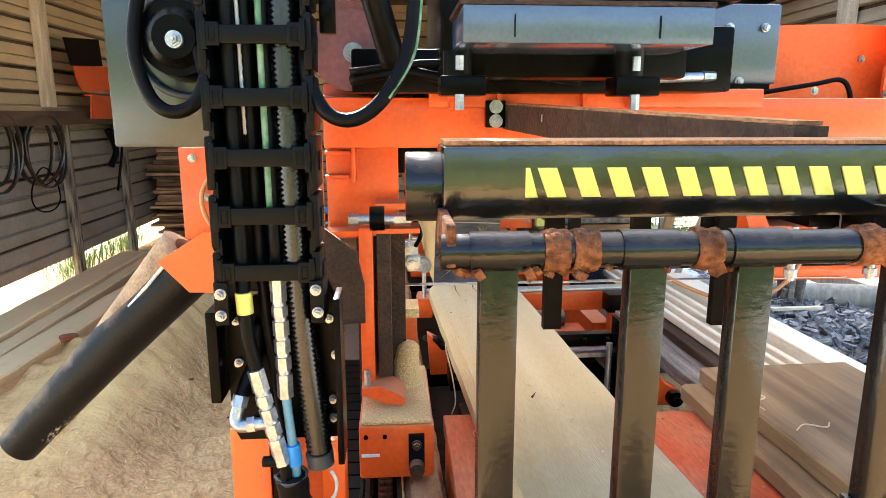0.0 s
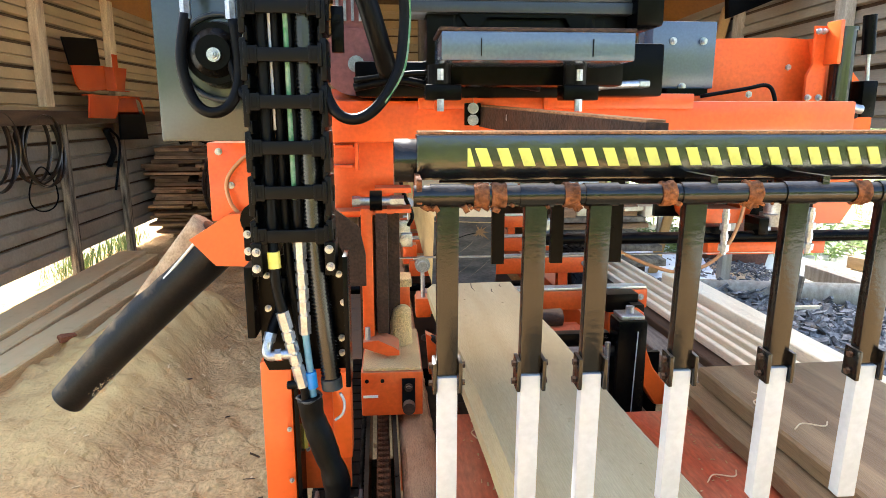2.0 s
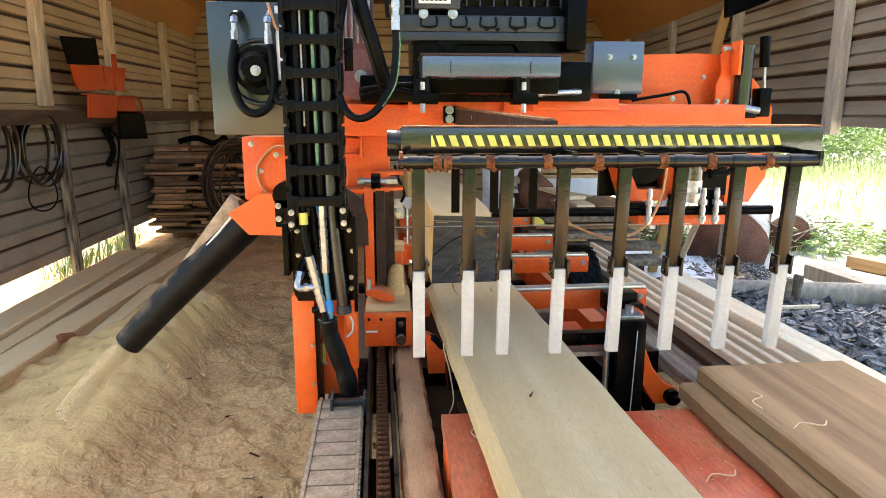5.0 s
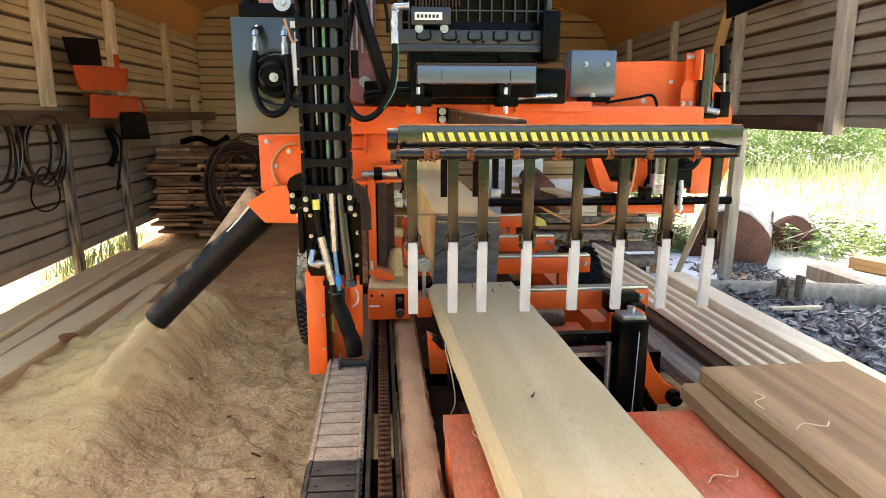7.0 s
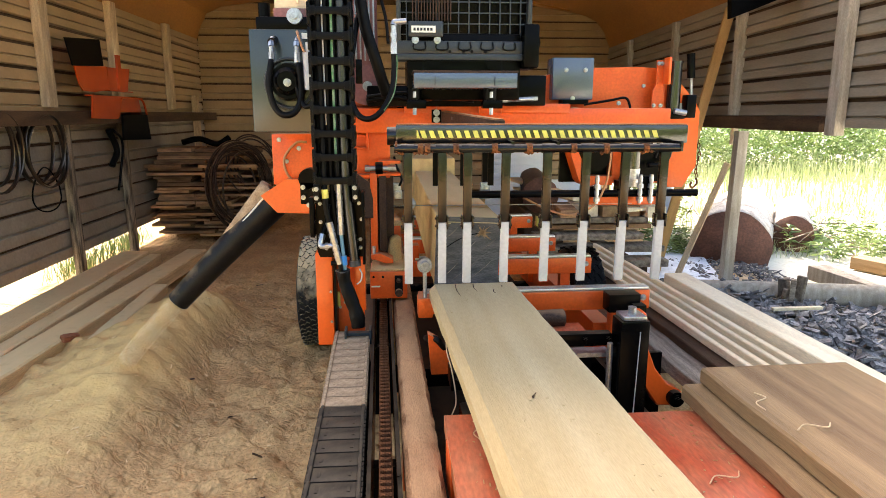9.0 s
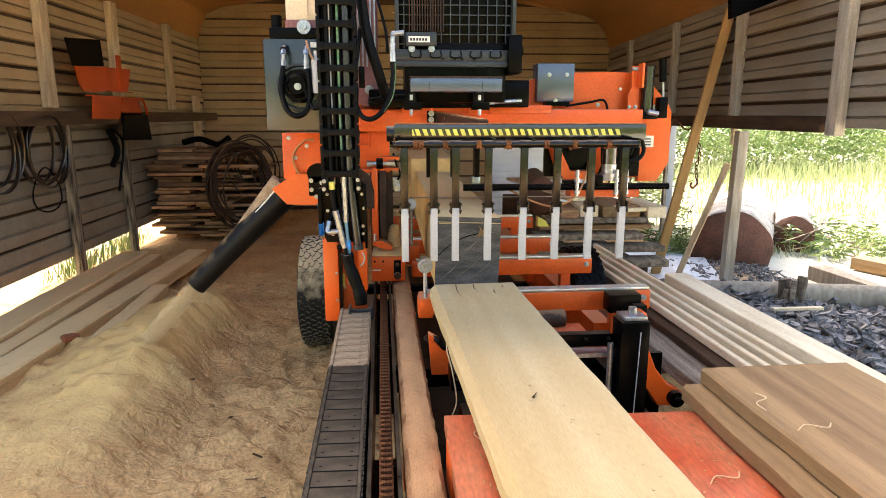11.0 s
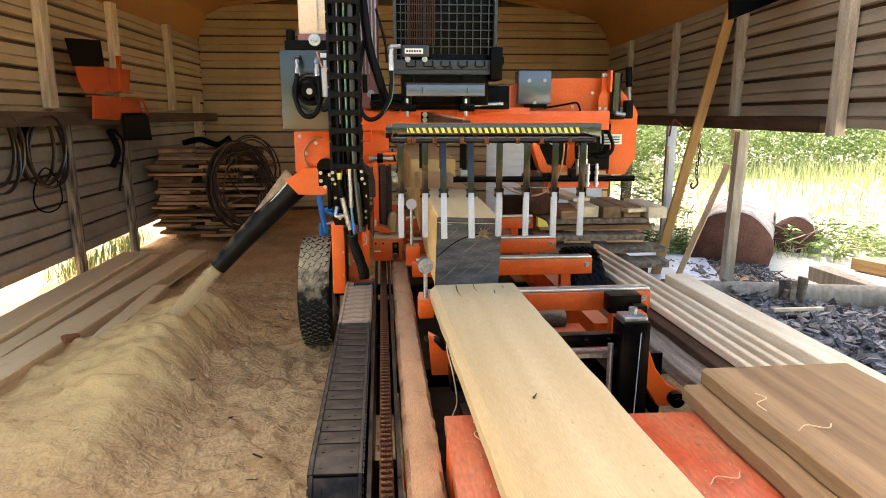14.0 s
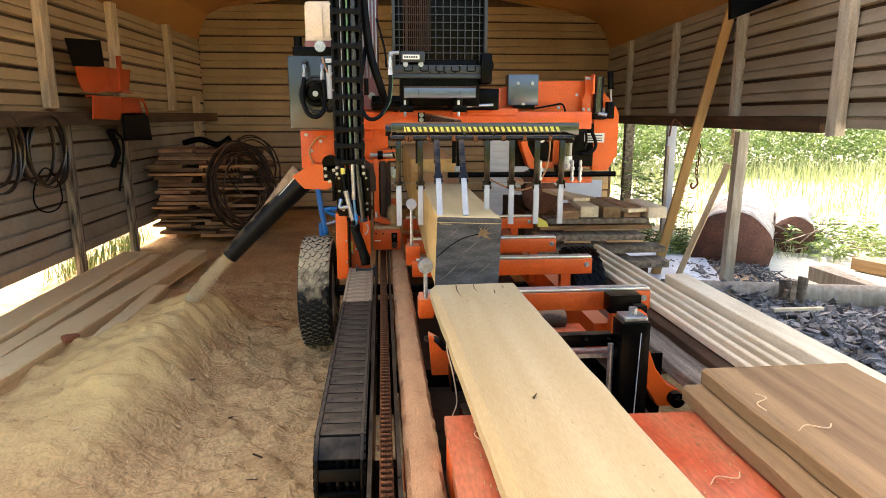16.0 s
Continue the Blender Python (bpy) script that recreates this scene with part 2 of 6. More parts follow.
def rod(bm, a, b, r, r2=None, seg=16):
    a, b = Vector(a), Vector(b)
    d = b - a
    m = Matrix.Translation((a + b) / 2) @ d.to_track_quat("Z", "Y").to_matrix().to_4x4()
    bmesh.ops.create_cone(bm, cap_ends=True, segments=seg, radius1=r, radius2=r if r2 is None else r2, depth=d.length, matrix=m)
    return bm


def prism(bm, poly, y0, y1, axis="y"):
    """A polygon of (x, z) drawn out from y0 to y1 (axis y), or of (y, z) from x0 to x1 (axis x), or (x, y) up z (axis z)."""
    def at(p, q, s):
        return (p, s, q) if axis == "y" else (s, p, q) if axis == "x" else (p, q, s)
    v0 = [bm.verts.new(at(p, q, y0)) for p, q in poly]
    v1 = [bm.verts.new(at(p, q, y1)) for p, q in poly]
    fs = [bm.faces.new(v0), bm.faces.new(v1[::-1])]
    n = len(poly)
    for i in range(n):
        fs.append(bm.faces.new((v0[i], v1[i], v1[(i + 1) % n], v0[(i + 1) % n])))
    bmesh.ops.recalc_face_normals(bm, faces=fs)
    return bm


def spline(points, steps=8):
    """A smooth line through the points."""
    p = [Vector(q) for q in points]
    p = [p[0] * 2 - p[1]] + p + [p[-1] * 2 - p[-2]]
    out = []
    for i in range(1, len(p) - 2):
        a, b, c, d = p[i - 1:i + 3]
        for k in range(steps):
            t = k / steps
            out.append(0.5 * (2 * b + (c - a) * t + (2 * a - 5 * b + 4 * c - d) * t * t + (3 * b - a - 3 * c + d) * t ** 3))
    return out + [p[-2]]


def tube(bm, points, r, seg=10, steps=8, ribs=0.0, radii=None):
    """A hose along a smooth line; ribs: how far each second ring stands out."""
    line = spline(points, steps)
    rings, last = [], None
    for i, p in enumerate(line):
        d = (line[min(i + 1, len(line) - 1)] - line[max(i - 1, 0)]).normalized()
        n = (Vector((0, 0, 1)).cross(d) if abs(d.z) < 0.95 else Vector((1, 0, 0)).cross(d)) if last is None else last - d * last.dot(d)
        n.normalize()
        last = n
        b = d.cross(n)
        rr = r + (ribs if i % 2 else 0)
        if radii:
            k = i / (len(line) - 1) * (len(radii) - 1)
            j = min(int(k), len(radii) - 2)
            rr = radii[j] + (radii[j + 1] - radii[j]) * (k - j)
        rings.append([bm.verts.new(p + rr * (math.cos(2 * math.pi * s / seg) * n + math.sin(2 * math.pi * s / seg) * b)) for s in range(seg)])
    for a, b in zip(rings, rings[1:]):
        for s in range(seg):
            bm.faces.new((a[s], a[(s + 1) % seg], b[(s + 1) % seg], b[s])).smooth = True
    bm.faces.new(rings[0][::-1])
    bm.faces.new(rings[-1])
    return bm


def smooth(bm, limit=0.6):
    for f in bm.faces:
        f.smooth = True
    for e in bm.edges:
        if len(e.link_faces) == 2 and e.calc_face_angle(0) > limit:
            e.smooth = False
    return bm


def mesh_of(name, bm, mat):
    me = bpy.data.meshes.new(name)
    smooth(bm)
    bm.to_mesh(me)
    bm.free()
    for m in (mat if isinstance(mat, (list, tuple)) else [mat]):
        me.materials.append(m)
    return me


SET = [None]     # a matrix that enlarges a set of pieces drawn together, or None


def enlarge(k, a, c):
    """Enlarges by k and carries the point a to c."""
    return Matrix.Translation(c) @ Matrix.Scale(k, 4) @ Matrix.Translation(-Vector(a))


def part(name, bm, mat, parent, label="", m=None):
    """Links a bmesh as one mesh object under a thing or a part."""
    if SET[0] is not None:
        bm.transform(SET[0])
    ob = new(name, mesh_of(name, bm, mat))
    ob.parent = parent
    if m is not None:
        ob.matrix_basis = m
    return tagged(ob, label)


def thing(name, label, category, bm=None, mat=None, m=None, group="", kind=""):
    ob = new(name, mesh_of(name, bm, mat) if bm is not None else None)
    if m is not None:
        ob.matrix_basis = m
    return tagged(ob, label, category, group, kind)


def B():
    return bmesh.new()


def bx(*a, **k):
    return box(B(), *a, **k)


def rd(*a, **k):
    return rod(B(), *a, **k)


def bolt(bm, x, y, z, r=0.008, d=0.008, axis="y"):
    """A hexagon bolt head on a washer, facing the camera."""
    rod(bm, (x, y, z), (x, y - 0.003, z), r * 1.35, seg=14)
    rod(bm, (x, y - 0.003, z), (x, y - d - 0.003, z), r, seg=6)
    rod(bm, (x, y - d - 0.003, z), (x, y - d - 0.007, z), r * 0.55, seg=10)
    return bm


def bolts(parent, places, r=0.008, d=0.008, name="bolt", mat=None):
    for x, y, z in places:
        part(name, bolt(B(), x, y, z, r, d), mat or STEEL, parent)


# ================= ground =================
WL, YB = -2.85, 10.2       # inner faces of the shed's left and back walls


def lumps(x, y, s, seed=0.0):
    return noise.noise(Vector((x * s, y * s, seed)))


def ground_height(x, y):
    ramp = min(1.0, max(0.0, (x - 1.75) / 0.7))
    h = -0.09 * ramp * ramp * (3 - 2 * ramp)
    if -3.2 < x < 3.4 and -1 < y < 10.4:
        inside = min(1.0, max(0.0, (x + 3.0) / 0.3)) * min(1.0, max(0.0, (3.0 - x) / 0.6))
        tread = 0.030 * lumps(x, y, 4.5) + 0.055 * abs(lumps(x, y, 8, 4)) ** 1.2 + 0.034 * max(0, lumps(x, y, 13, 6)) + 0.014 * lumps(x, y, 22, 9) - 0.025
        h += inside * (0.75 + 0.25 * min(1, max(0, (x + 1.1) / 0.3))) * (tread + 0.03 * lumps(x, y, 1.5, 2))
        # the sawdust heap under the chute: a soft ridge along its way, lower towards the shed's mouth
        xc = -1.33 - 0.02 * max(0.0, 4.1 - y) + 0.05 * lumps(0, y, 1.7, 5)
        far = min(1.0, max(0.0, (5.15 - y) / 0.8))
        near = min(1.0, max(0.0, (y - 1.9) / 1.9))
        along = 0.27 * far * far * (3 - 2 * far) * (0.28 + 0.72 * near * near * (3 - 2 * near)) * (1 + 0.10 * lumps(0, y, 2.5, 7))
        d = x - xc
        w = (0.34 + 0.10 * lumps(0.3 * x, y, 2.6, 8) + 0.12 * (1 - near)) if d > 0 else 0.95
        q = min(1.0, abs(d) / max(0.1, w))
        fall = (0.5 + 0.5 * math.cos(math.pi * q)) * (1 - 0.25 * q)
        h += along * fall * (1 + 0.16 * lumps(x * 0.8, y, 6.5, 12)) + 0.012 * along / 0.27 * lumps(x * 0.6, y, 10, 3)
        # drift of dust along the left wall
        h += 0.10 * max(0.0, min(1.0, (-1.6 - x) / 0.7)) * min(1, max(0, (5.6 - y) / 2.5)) * min(1, max(0, (x + 2.75) / 0.25)) * inside
    elif x >= 3.0:
        h += 0.03 * lumps(x, y, 1.2)
    return h


def ground():
    xs = [-400, -120, -40, -15, -7, -4.5, -3.6, -3.15] + [-3 + 0.021 * i for i in range(165)] + [0.5 + 0.1 * i for i in range(30)] + [3.6, 4.2, 5, 6, 7.5, 10, 14, 22, 40, 120, 400]
    ys = [-400, -100, -30, -10, -4, -1.5, -0.5] + [0.3 + 0.021 * i for i in range(272)] + [6.1 + 0.1 * i for i in range(41)] + [10.5, 11.5, 13, 16, 20, 30, 60, 150, 600]
    xs, ys = sorted(set(round(x, 3) for x in xs)), sorted(set(round(y, 3) for y in ys))
    nx = len(xs)
    verts = [(x, y, ground_height(x, y)) for y in ys for x in xs]
    faces = [(j * nx + i, j * nx + i + 1, (j + 1) * nx + i + 1, (j + 1) * nx + i) for j in range(len(ys) - 1) for i in range(nx - 1)]
    me = bpy.data.meshes.new("ground")
    me.from_pydata(verts, [], faces)
    for p in me.polygons:
        p.use_smooth = True
    # one material: sawdust and trodden earth under the roof, sun-bleached grass outside
    m = material("ground_cover", (0.66, 0.405, 0.175), 0.95, 0, (0.47, 0.27, 0.112), 2.2, 0.9, 60, 0.22, 0.5, spec=0.08)
    nt = m.node_tree
    N, L = nt.nodes, nt.links
    bs = N["Principled BSDF"]
    src = bs.inputs["Base Color"].links[0].from_socket
    tc = next(n for n in N if n.type == "TEX_COORD")
    sp = N.new("ShaderNodeSeparateXYZ")
    L.new(tc.outputs["Object"], sp.inputs[0])
    nz = N.new("ShaderNodeTexNoise")
    nz.inputs["Scale"].default_value, nz.inputs["Detail"].default_value = 3.5, 8
    L.new(tc.outputs["Object"], nz.inputs[0])
    # how high the sawdust heap stands: pure sawdust there
    hs = N.new("ShaderNodeMapRange")
    hs.inputs[1].default_value, hs.inputs[2].default_value = 0.05, 0.16
    hs.inputs[4].default_value = 0.85
    L.new(sp.outputs["Z"], hs.inputs[0])
    m1 = N.new("ShaderNodeMix")
    m1.data_type = "RGBA"
    m1.inputs[7].default_value = (0.73, 0.475, 0.185, 1)
    L.new(hs.outputs[0], m1.inputs[0])
    L.new(src, m1.inputs[6])
    ax = N.new("ShaderNodeMath")
    ax.operation = "ABSOLUTE"
    L.new(sp.outputs["X"], ax.inputs[0])
    ab = N.new("ShaderNodeMath")
    ab.operation = "ADD"
    L.new(ax.outputs[0], ab.inputs[0])
    L.new(nz.outputs[0], ab.inputs[1])
    ot = N.new("ShaderNodeMapRange")
    ot.inputs[1].default_value, ot.inputs[2].default_value = 3.5, 4.3
    L.new(ab.outputs[0], ot.inputs[0])
    m2 = N.new("ShaderNodeMix")
    m2.data_type = "RGBA"
    m2.inputs[7].default_value = (0.76, 0.72, 0.58, 1)
    L.new(ot.outputs[0], m2.inputs[0])
    L.new(m1.outputs[2], m2.inputs[6])
    L.new(m2.outputs[2], bs.inputs["Base Color"])
    # trodden crust: flat flakes with sharp edges at two sizes, softer on the heap
    flakes = []
    for size, warp, lo, hi in ((9, 0.7, 0.40, 0.56), (24, 0.6, 0.36, 0.60)):
        cl = N.new("ShaderNodeTexNoise")
        cl.inputs["Scale"].default_value, cl.inputs["Detail"].default_value, cl.inputs["Distortion"].default_value = size, 3, warp
        L.new(tc.outputs["Object"], cl.inputs["Vector"])
        cr = N.new("ShaderNodeMapRange")
        cr.interpolation_type = "SMOOTHSTEP"
        cr.inputs[1].default_value, cr.inputs[2].default_value = lo, hi
        L.new(cl.outputs[0], cr.inputs[0])
        flakes.append(cr)
    fl = N.new("ShaderNodeMath")
    fl.operation = "MULTIPLY_ADD"
    fl.inputs[1].default_value = 0.35
    L.new(flakes[1].outputs[0], fl.inputs[0])
    L.new(flakes[0].outputs[0], fl.inputs[2])
    off = N.new("ShaderNodeMath")
    off.operation = "SUBTRACT"
    off.inputs[0].default_value = 1.0
    L.new(hs.outputs[0], off.inputs[1])
    cm = N.new("ShaderNodeMath")
    cm.operation = "MULTIPLY"
    L.new(fl.outputs[0], cm.inputs[0])
    L.new(off.outputs[0], cm.inputs[1])
    cb = N.new("ShaderNodeBump")
    cb.inputs["Strength"].default_value, cb.inputs["Distance"].default_value = 0.45, 0.03
    L.new(cm.outputs[0], cb.inputs["Height"])
    L.new(bs.inputs["Normal"].links[0].from_socket, cb.inputs["Normal"])
    L.new(cb.outputs[0], bs.inputs["Normal"])
    me.materials.append(m)
    ob = new("ground", me)
    tagged(ob, "trodden earth floor deep in pale sawdust, dry grass outside", "ground", kind="structure")


ground()


# ================= shed =================
def lap(w, length, t=0.042, groove=True):
    """A lapped siding strip of height w along x from 0 to length, its lower edge standing out towards -y."""
    bm = B()
    prof = [(0, 0.024), (-t * 0.8, 0.026), (-t, 0.032), (-t * 0.9, w * 0.44), (-t * 0.35, w * 0.47), (-t * 0.35, w * 0.52), (-t * 0.85, w * 0.55), (-t * 0.45, w * 0.985), (0, w)] if groove else [(0, 0), (-t, 0.004), (-t * 0.2, w * 0.99), (0, w)]
    prism(bm, prof, 0, length, axis="x")
    return bm


def siding(parent, mat, w, length, z0, rows, m, tops=None):
    me = mesh_of("siding_panel", lap(w, length), mat)
    for i in range(rows):
        ob = new("siding_panel", me)
        ob.parent = parent
        ob.matrix_basis = m @ pose(0, 0, z0 + i * w)


def wall(name, label, bm):
    return thing(name, label, "wall", bm, DARK_WOOD, kind="structure")


EAVE, EAVE_R = 2.50, 2.40
Y0, YR = 2.9, 3.9          # where the walls begin, and the roof
RX, RY, RTURN = 2.90, 4.3, -4.0      # the open side runs outwards a little as it goes back
RIGHT = pose(RX, RY, 0, 0, 0, RTURN)


def on_right(x, y, z=0.0):
    """A place by the open side's wall: x out from its inner face, y along it from its start."""
    return RIGHT @ Vector((x, y, z))


w_left = wall("wall_left", "shed wall clad in cream and grey lapped siding, open at its foot", bx(WL - 0.06, WL - 0.03, Y0, YB + 0.03, 0.20, 2.62))
siding(w_left, SIDING, 0.185, YB - Y0, 1.42, 6, Matrix.Translation((WL - 0.03, Y0, 0)) @ pose(0, 0, 0, 0, 0, 90))
siding(w_left, SIDING_GREY, 0.25, YB - Y0, 0.19, 5, Matrix.Translation((WL - 0.03, Y0, 0)) @ pose(0, 0, 0, 0, 0, 90))
w_back = wall("wall_back", "gable wall clad in cream lapped siding", bx(WL - 0.06, 3.45, YB + 0.03, YB + 0.06, -0.1, 3.5))
siding(w_back, SIDING, 0.232, 3.40 - WL, 0.02, 13, Matrix.Translation((WL, YB + 0.03, 0)))
w_right = wall("wall_right", "upper shed wall of weathered tan siding above an open side", bx(0.03, 0.06, -1.6, 5.95, 1.36, EAVE_R + 0.06))
w_right.matrix_basis = RIGHT
siding(w_right, STONE_SIDING, 0.185, 7.5, 1.335, 6, pose(0.03, 5.93, 0, 0, 0, -90))


def roof():
    """A sheathed roof with rounded haunches, drawn from its front profile to its back one."""
    left = [(WL - 0.22, 2.20), (WL - 0.10, 2.36), (WL - 0.02, 2.52), (WL + 0.06, 2.72), (WL + 0.15, 2.88), (WL + 0.36, 2.98), (0.2, 3.36)]
    right = [(-0.42, 2.92), (-0.20, 2.82), (-0.09, 2.68), (-0.01, 2.50), (0.06, 2.36), (0.18, 2.24)]
    bm = B()
    ends = []
    for y in (YR, YB + 0.3):
        xr = RX + 0.07 * (y - RY)
        prof = left + [(xr + a, z) for a, z in right]
        ends.append([[bm.verts.new((x, y, z + k)) for x, z in prof] for k in (0.0, 0.05)])
    (a0, a1), (b0, b1) = ends
    for i in range(len(a0) - 1):
        bm.faces.new((a0[i], a0[i + 1], b0[i + 1], b0[i]))
        bm.faces.new((a1[i], b1[i], b1[i + 1], a1[i + 1]))
        bm.faces.new((a0[i], a1[i], a1[i + 1], a0[i + 1]))
        bm.faces.new((b0[i], b0[i + 1], b1[i + 1], b1[i]))
    for i in (0, -1):
        bm.faces.new((a0[i], b0[i], b1[i], a1[i]))
    bmesh.ops.recalc_face_normals(bm, faces=bm.faces[:])
    for x0, x1, z0, z1 in ((-2.3, 0.0, 2.99, 3.30), (0.4, 2.6, 3.30, 2.94)):
        for y in (5.4, 7.8, 9.7):
            rod(bm, (x0, y, z0), (x1, y + 0.2, z1), 0.012, seg=6)
    thing("ceiling", "brown sheathed shed roof with rounded haunches", "ceiling", bm, ROOFING, kind="structure")


roof()


def post(x, y, z0, z1, w=0.09, d=0.09, mat=POST, label="upright wooden wall post", lean=0.0):
    bm = bx(-w / 2, w / 2, -d / 2, d / 2, 0, z1 - z0, bevel=0.004)
    for v in bm.verts:
        v.co.x += 0.004 * lumps(v.co.z, y, 2) + lean * v.co.z
    return thing("post", label, "post", bm, mat, pose(x, y, z0), group="shed posts", kind="structure")


for y in (4.2, 5.68, 7.05, 8.68):
    post(WL + 0.04, y, 1.50, EAVE + 0.04, 0.07, 0.13)
for y in (5.85, 7.05):
    post(WL + 0.06, y, 0, 1.36, 0.06, 0.10, PEELED, label="split and worn lower wall post", lean=-0.01)
post(WL + 0.1, 9.5, 0, 1.70, 0.08, 0.10)
for y, z0, w in ((-0.24, 1.31, 0.10), (1.29, 1.435, 0.08), (2.88, 1.46, 0.08), (4.61, 1.44, 0.08)):
    p = on_right(-0.05 if y < 0 else -0.03, y)
    post(p.x, p.y, z0, EAVE_R + 0.02, 0.07, w, GREY_POST)
p = on_right(0.03, 1.30)
post(p.x, p.y, -0.10, 1.30, 0.09, 0.09, GREY_POST, "weathered grey post carrying the wall beam", lean=0.02)
p = on_right(0.02, 1.36)
post(p.x, p.y, 1.18, 1.36, 0.05, 0.05, SLAT, "pale board end nailed over a post")
p = on_right(0.02, 2.98)
post(p.x, p.y, -0.10, 1.33, 0.10, 0.06, WHITE, "white-painted post under the wall beam")
p = on_right(-0.04, 2.90)
post(p.x, p.y, -0.10, 1.10, 0.035, 0.05, PEELED, "dark narrow post beside a white one")
p = on_right(0.02, 4.66)
post(p.x, p.y, -0.10, 1.33, 0.12, 0.10, GREY_WOOD, "grey wooden post under the wall beam")
thing("beam", "dark brown timber beam along the open side", "beam", bx(-0.06, 0.0, -0.08, 5.85, 1.325, 1.432, bevel=0.006), DARK_WOOD, RIGHT, kind="structure")
thing("ledge", "dusty brown timber ledge along the wall", "ledge", bx(WL + 0.0, WL + 0.20, Y0, YB - 0.02, 1.36, 1.47, bevel=0.006), DARK_WOOD, kind="structure")
thing("lintel", "dark rolled cover under the eave", "roll", prism(B(), [(2.36, 2.10), (2.33, 2.45), (3.0, 2.45), (2.72, 2.24)], 4.60, 4.66), BLACK, kind="structure")
# rusty chain with a hook, hung over the beam
hk = thing("hook_chain", "rusty chain with a steel hook hanging from the beam", "chain")
hx = on_right(-0.075, 1.90)
for k in range(15):
    z = 1.44 - 0.042 * k
    m = Matrix.Translation((hx.x + 0.012 * math.sin(k * 0.9), hx.y, z)) @ pose(0, 0, 0, 0, 0, 90 * (k % 2) + 8 * k)
    bm = tube(B(), [(0.013 * math.cos(q * math.pi / 4), 0, 0.026 * math.sin(q * math.pi / 4)) for q in range(9)], 0.005, 6, 2)
    bm.transform(m)
    part("chain_link", bm, RUST, hk)
part("hook", tube(B(), [(hx.x, hx.y, 0.83), (hx.x + 0.01, hx.y, 0.78), (hx.x - 0.03, hx.y, 0.735), (hx.x - 0.055, hx.y, 0.76), (hx.x - 0.045, hx.y, 0.79)], 0.010, 8), RUST, hk)
part("second_strand", tube(B(), [(hx.x, hx.y, 1.44), (hx.x - 0.13, hx.y - 0.01, 1.30), (hx.x - 0.28, hx.y - 0.02, 1.40), (hx.x - 0.31, hx.y, 1.24)], 0.009, 6), RUST, hk)


def plank_between(name, label, a, b, w, d, mat, category="plank", group=""):
    a, b = Vector(a), Vector(b)
    q = (b - a).to_track_quat("Z", "Y").to_matrix().to_4x4()
    bm = bx(-w / 2, w / 2, -d / 2, d / 2, 0, (b - a).length, bevel=0.004)
    return thing(name, label, category, bm, mat, Matrix.Translation(a) @ q, group)


plank_between("brace", "yellow pine brace leaning against the wall beam", (2.51, 5.99, -0.10), (2.97, 5.82, 2.36), 0.14, 0.08, BRACE, "brace")
plank_between("brace", "thin weathered brace against a post", (2.66, 5.84, -0.10), (2.95, 5.60, 1.02), 0.05, 0.05, POST, "brace")
# sunlit yard seen under the left wall: grass tuft
random.seed(3)


def blades(n, place, h, w, mat, name, label, category, spread=0.35, kind="stuff"):
    verts, faces = [], []
    for _ in range(n):
        x, y, z = place()
        a, hh = random.uniform(0, 6.283), h * random.uniform(0.5, 1.2)
        dx, dy = math.cos(a) * w / 2, math.sin(a) * w / 2
        lx, ly = random.gauss(0, spread) * hh, random.gauss(0, spread) * hh
        i = len(verts)
        verts += [(x - dx, y - dy, z), (x + dx, y + dy, z), (x + lx * 0.5 + dx * 0.7, y + ly * 0.5 + dy * 0.7, z + hh * 0.6), (x + lx * 0.5 - dx * 0.7, y + ly * 0.5 - dy * 0.7, z + hh * 0.6), (x + lx, y + ly, z + hh * 0.95)]
        faces += [(i, i + 1, i + 2, i + 3), (i + 3, i + 2, i + 4)]
    me = bpy.data.meshes.new(name)
    me.from_pydata(verts, [], faces)
    me.materials.append(mat)
    return tagged(new(name, me), label, category, kind=kind)


blades(420, lambda: (WL + random.uniform(-0.2, 0.03), random.choice((random.gauss(6.1, 0.25), random.gauss(7.0, 0.3))), 0.02), 0.24, 0.008, LEAF, "grass_tuft", "green grass growing in through the wall's gap", "grass")


def foliage(n, blobs, size, mat, name, label, category):
    """Many small folded leaves spread through uneven clumps."""
    verts, faces = [], []
    for _ in range(n):
        bx_, by_, bz_, br = random.choice(blobs)
        u = Vector((random.gauss(0, 1), random.gauss(0, 1), random.gauss(0, 1))).normalized() * br * random.uniform(0.35, 1.0) ** 0.5
        p = Vector((bx_, by_, bz_)) + Vector((u.x, u.y, u.z * 0.8))
        if p.z < 0.03:
            continue
        a = Vector((random.gauss(0, 1), random.gauss(0, 1), random.gauss(0, 0.6))).normalized()
        b = a.cross(Vector((random.gauss(0, 1), random.gauss(0, 1), random.gauss(0, 1)))).normalized()
        s = size * random.uniform(0.5, 1.3)
        i = len(verts)
        verts += [p - a * s, p + b * s * 0.4, p + a * s, p - b * s * 0.4 + Vector((0, 0, s * 0.15))]
        faces += [(i, i + 1, i + 2), (i, i + 2, i + 3)]
    me = bpy.data.meshes.new(name)
    me.from_pydata(verts, [], faces)
    me.materials.append(mat)
    return tagged(new(name, me), label, category, kind="stuff")


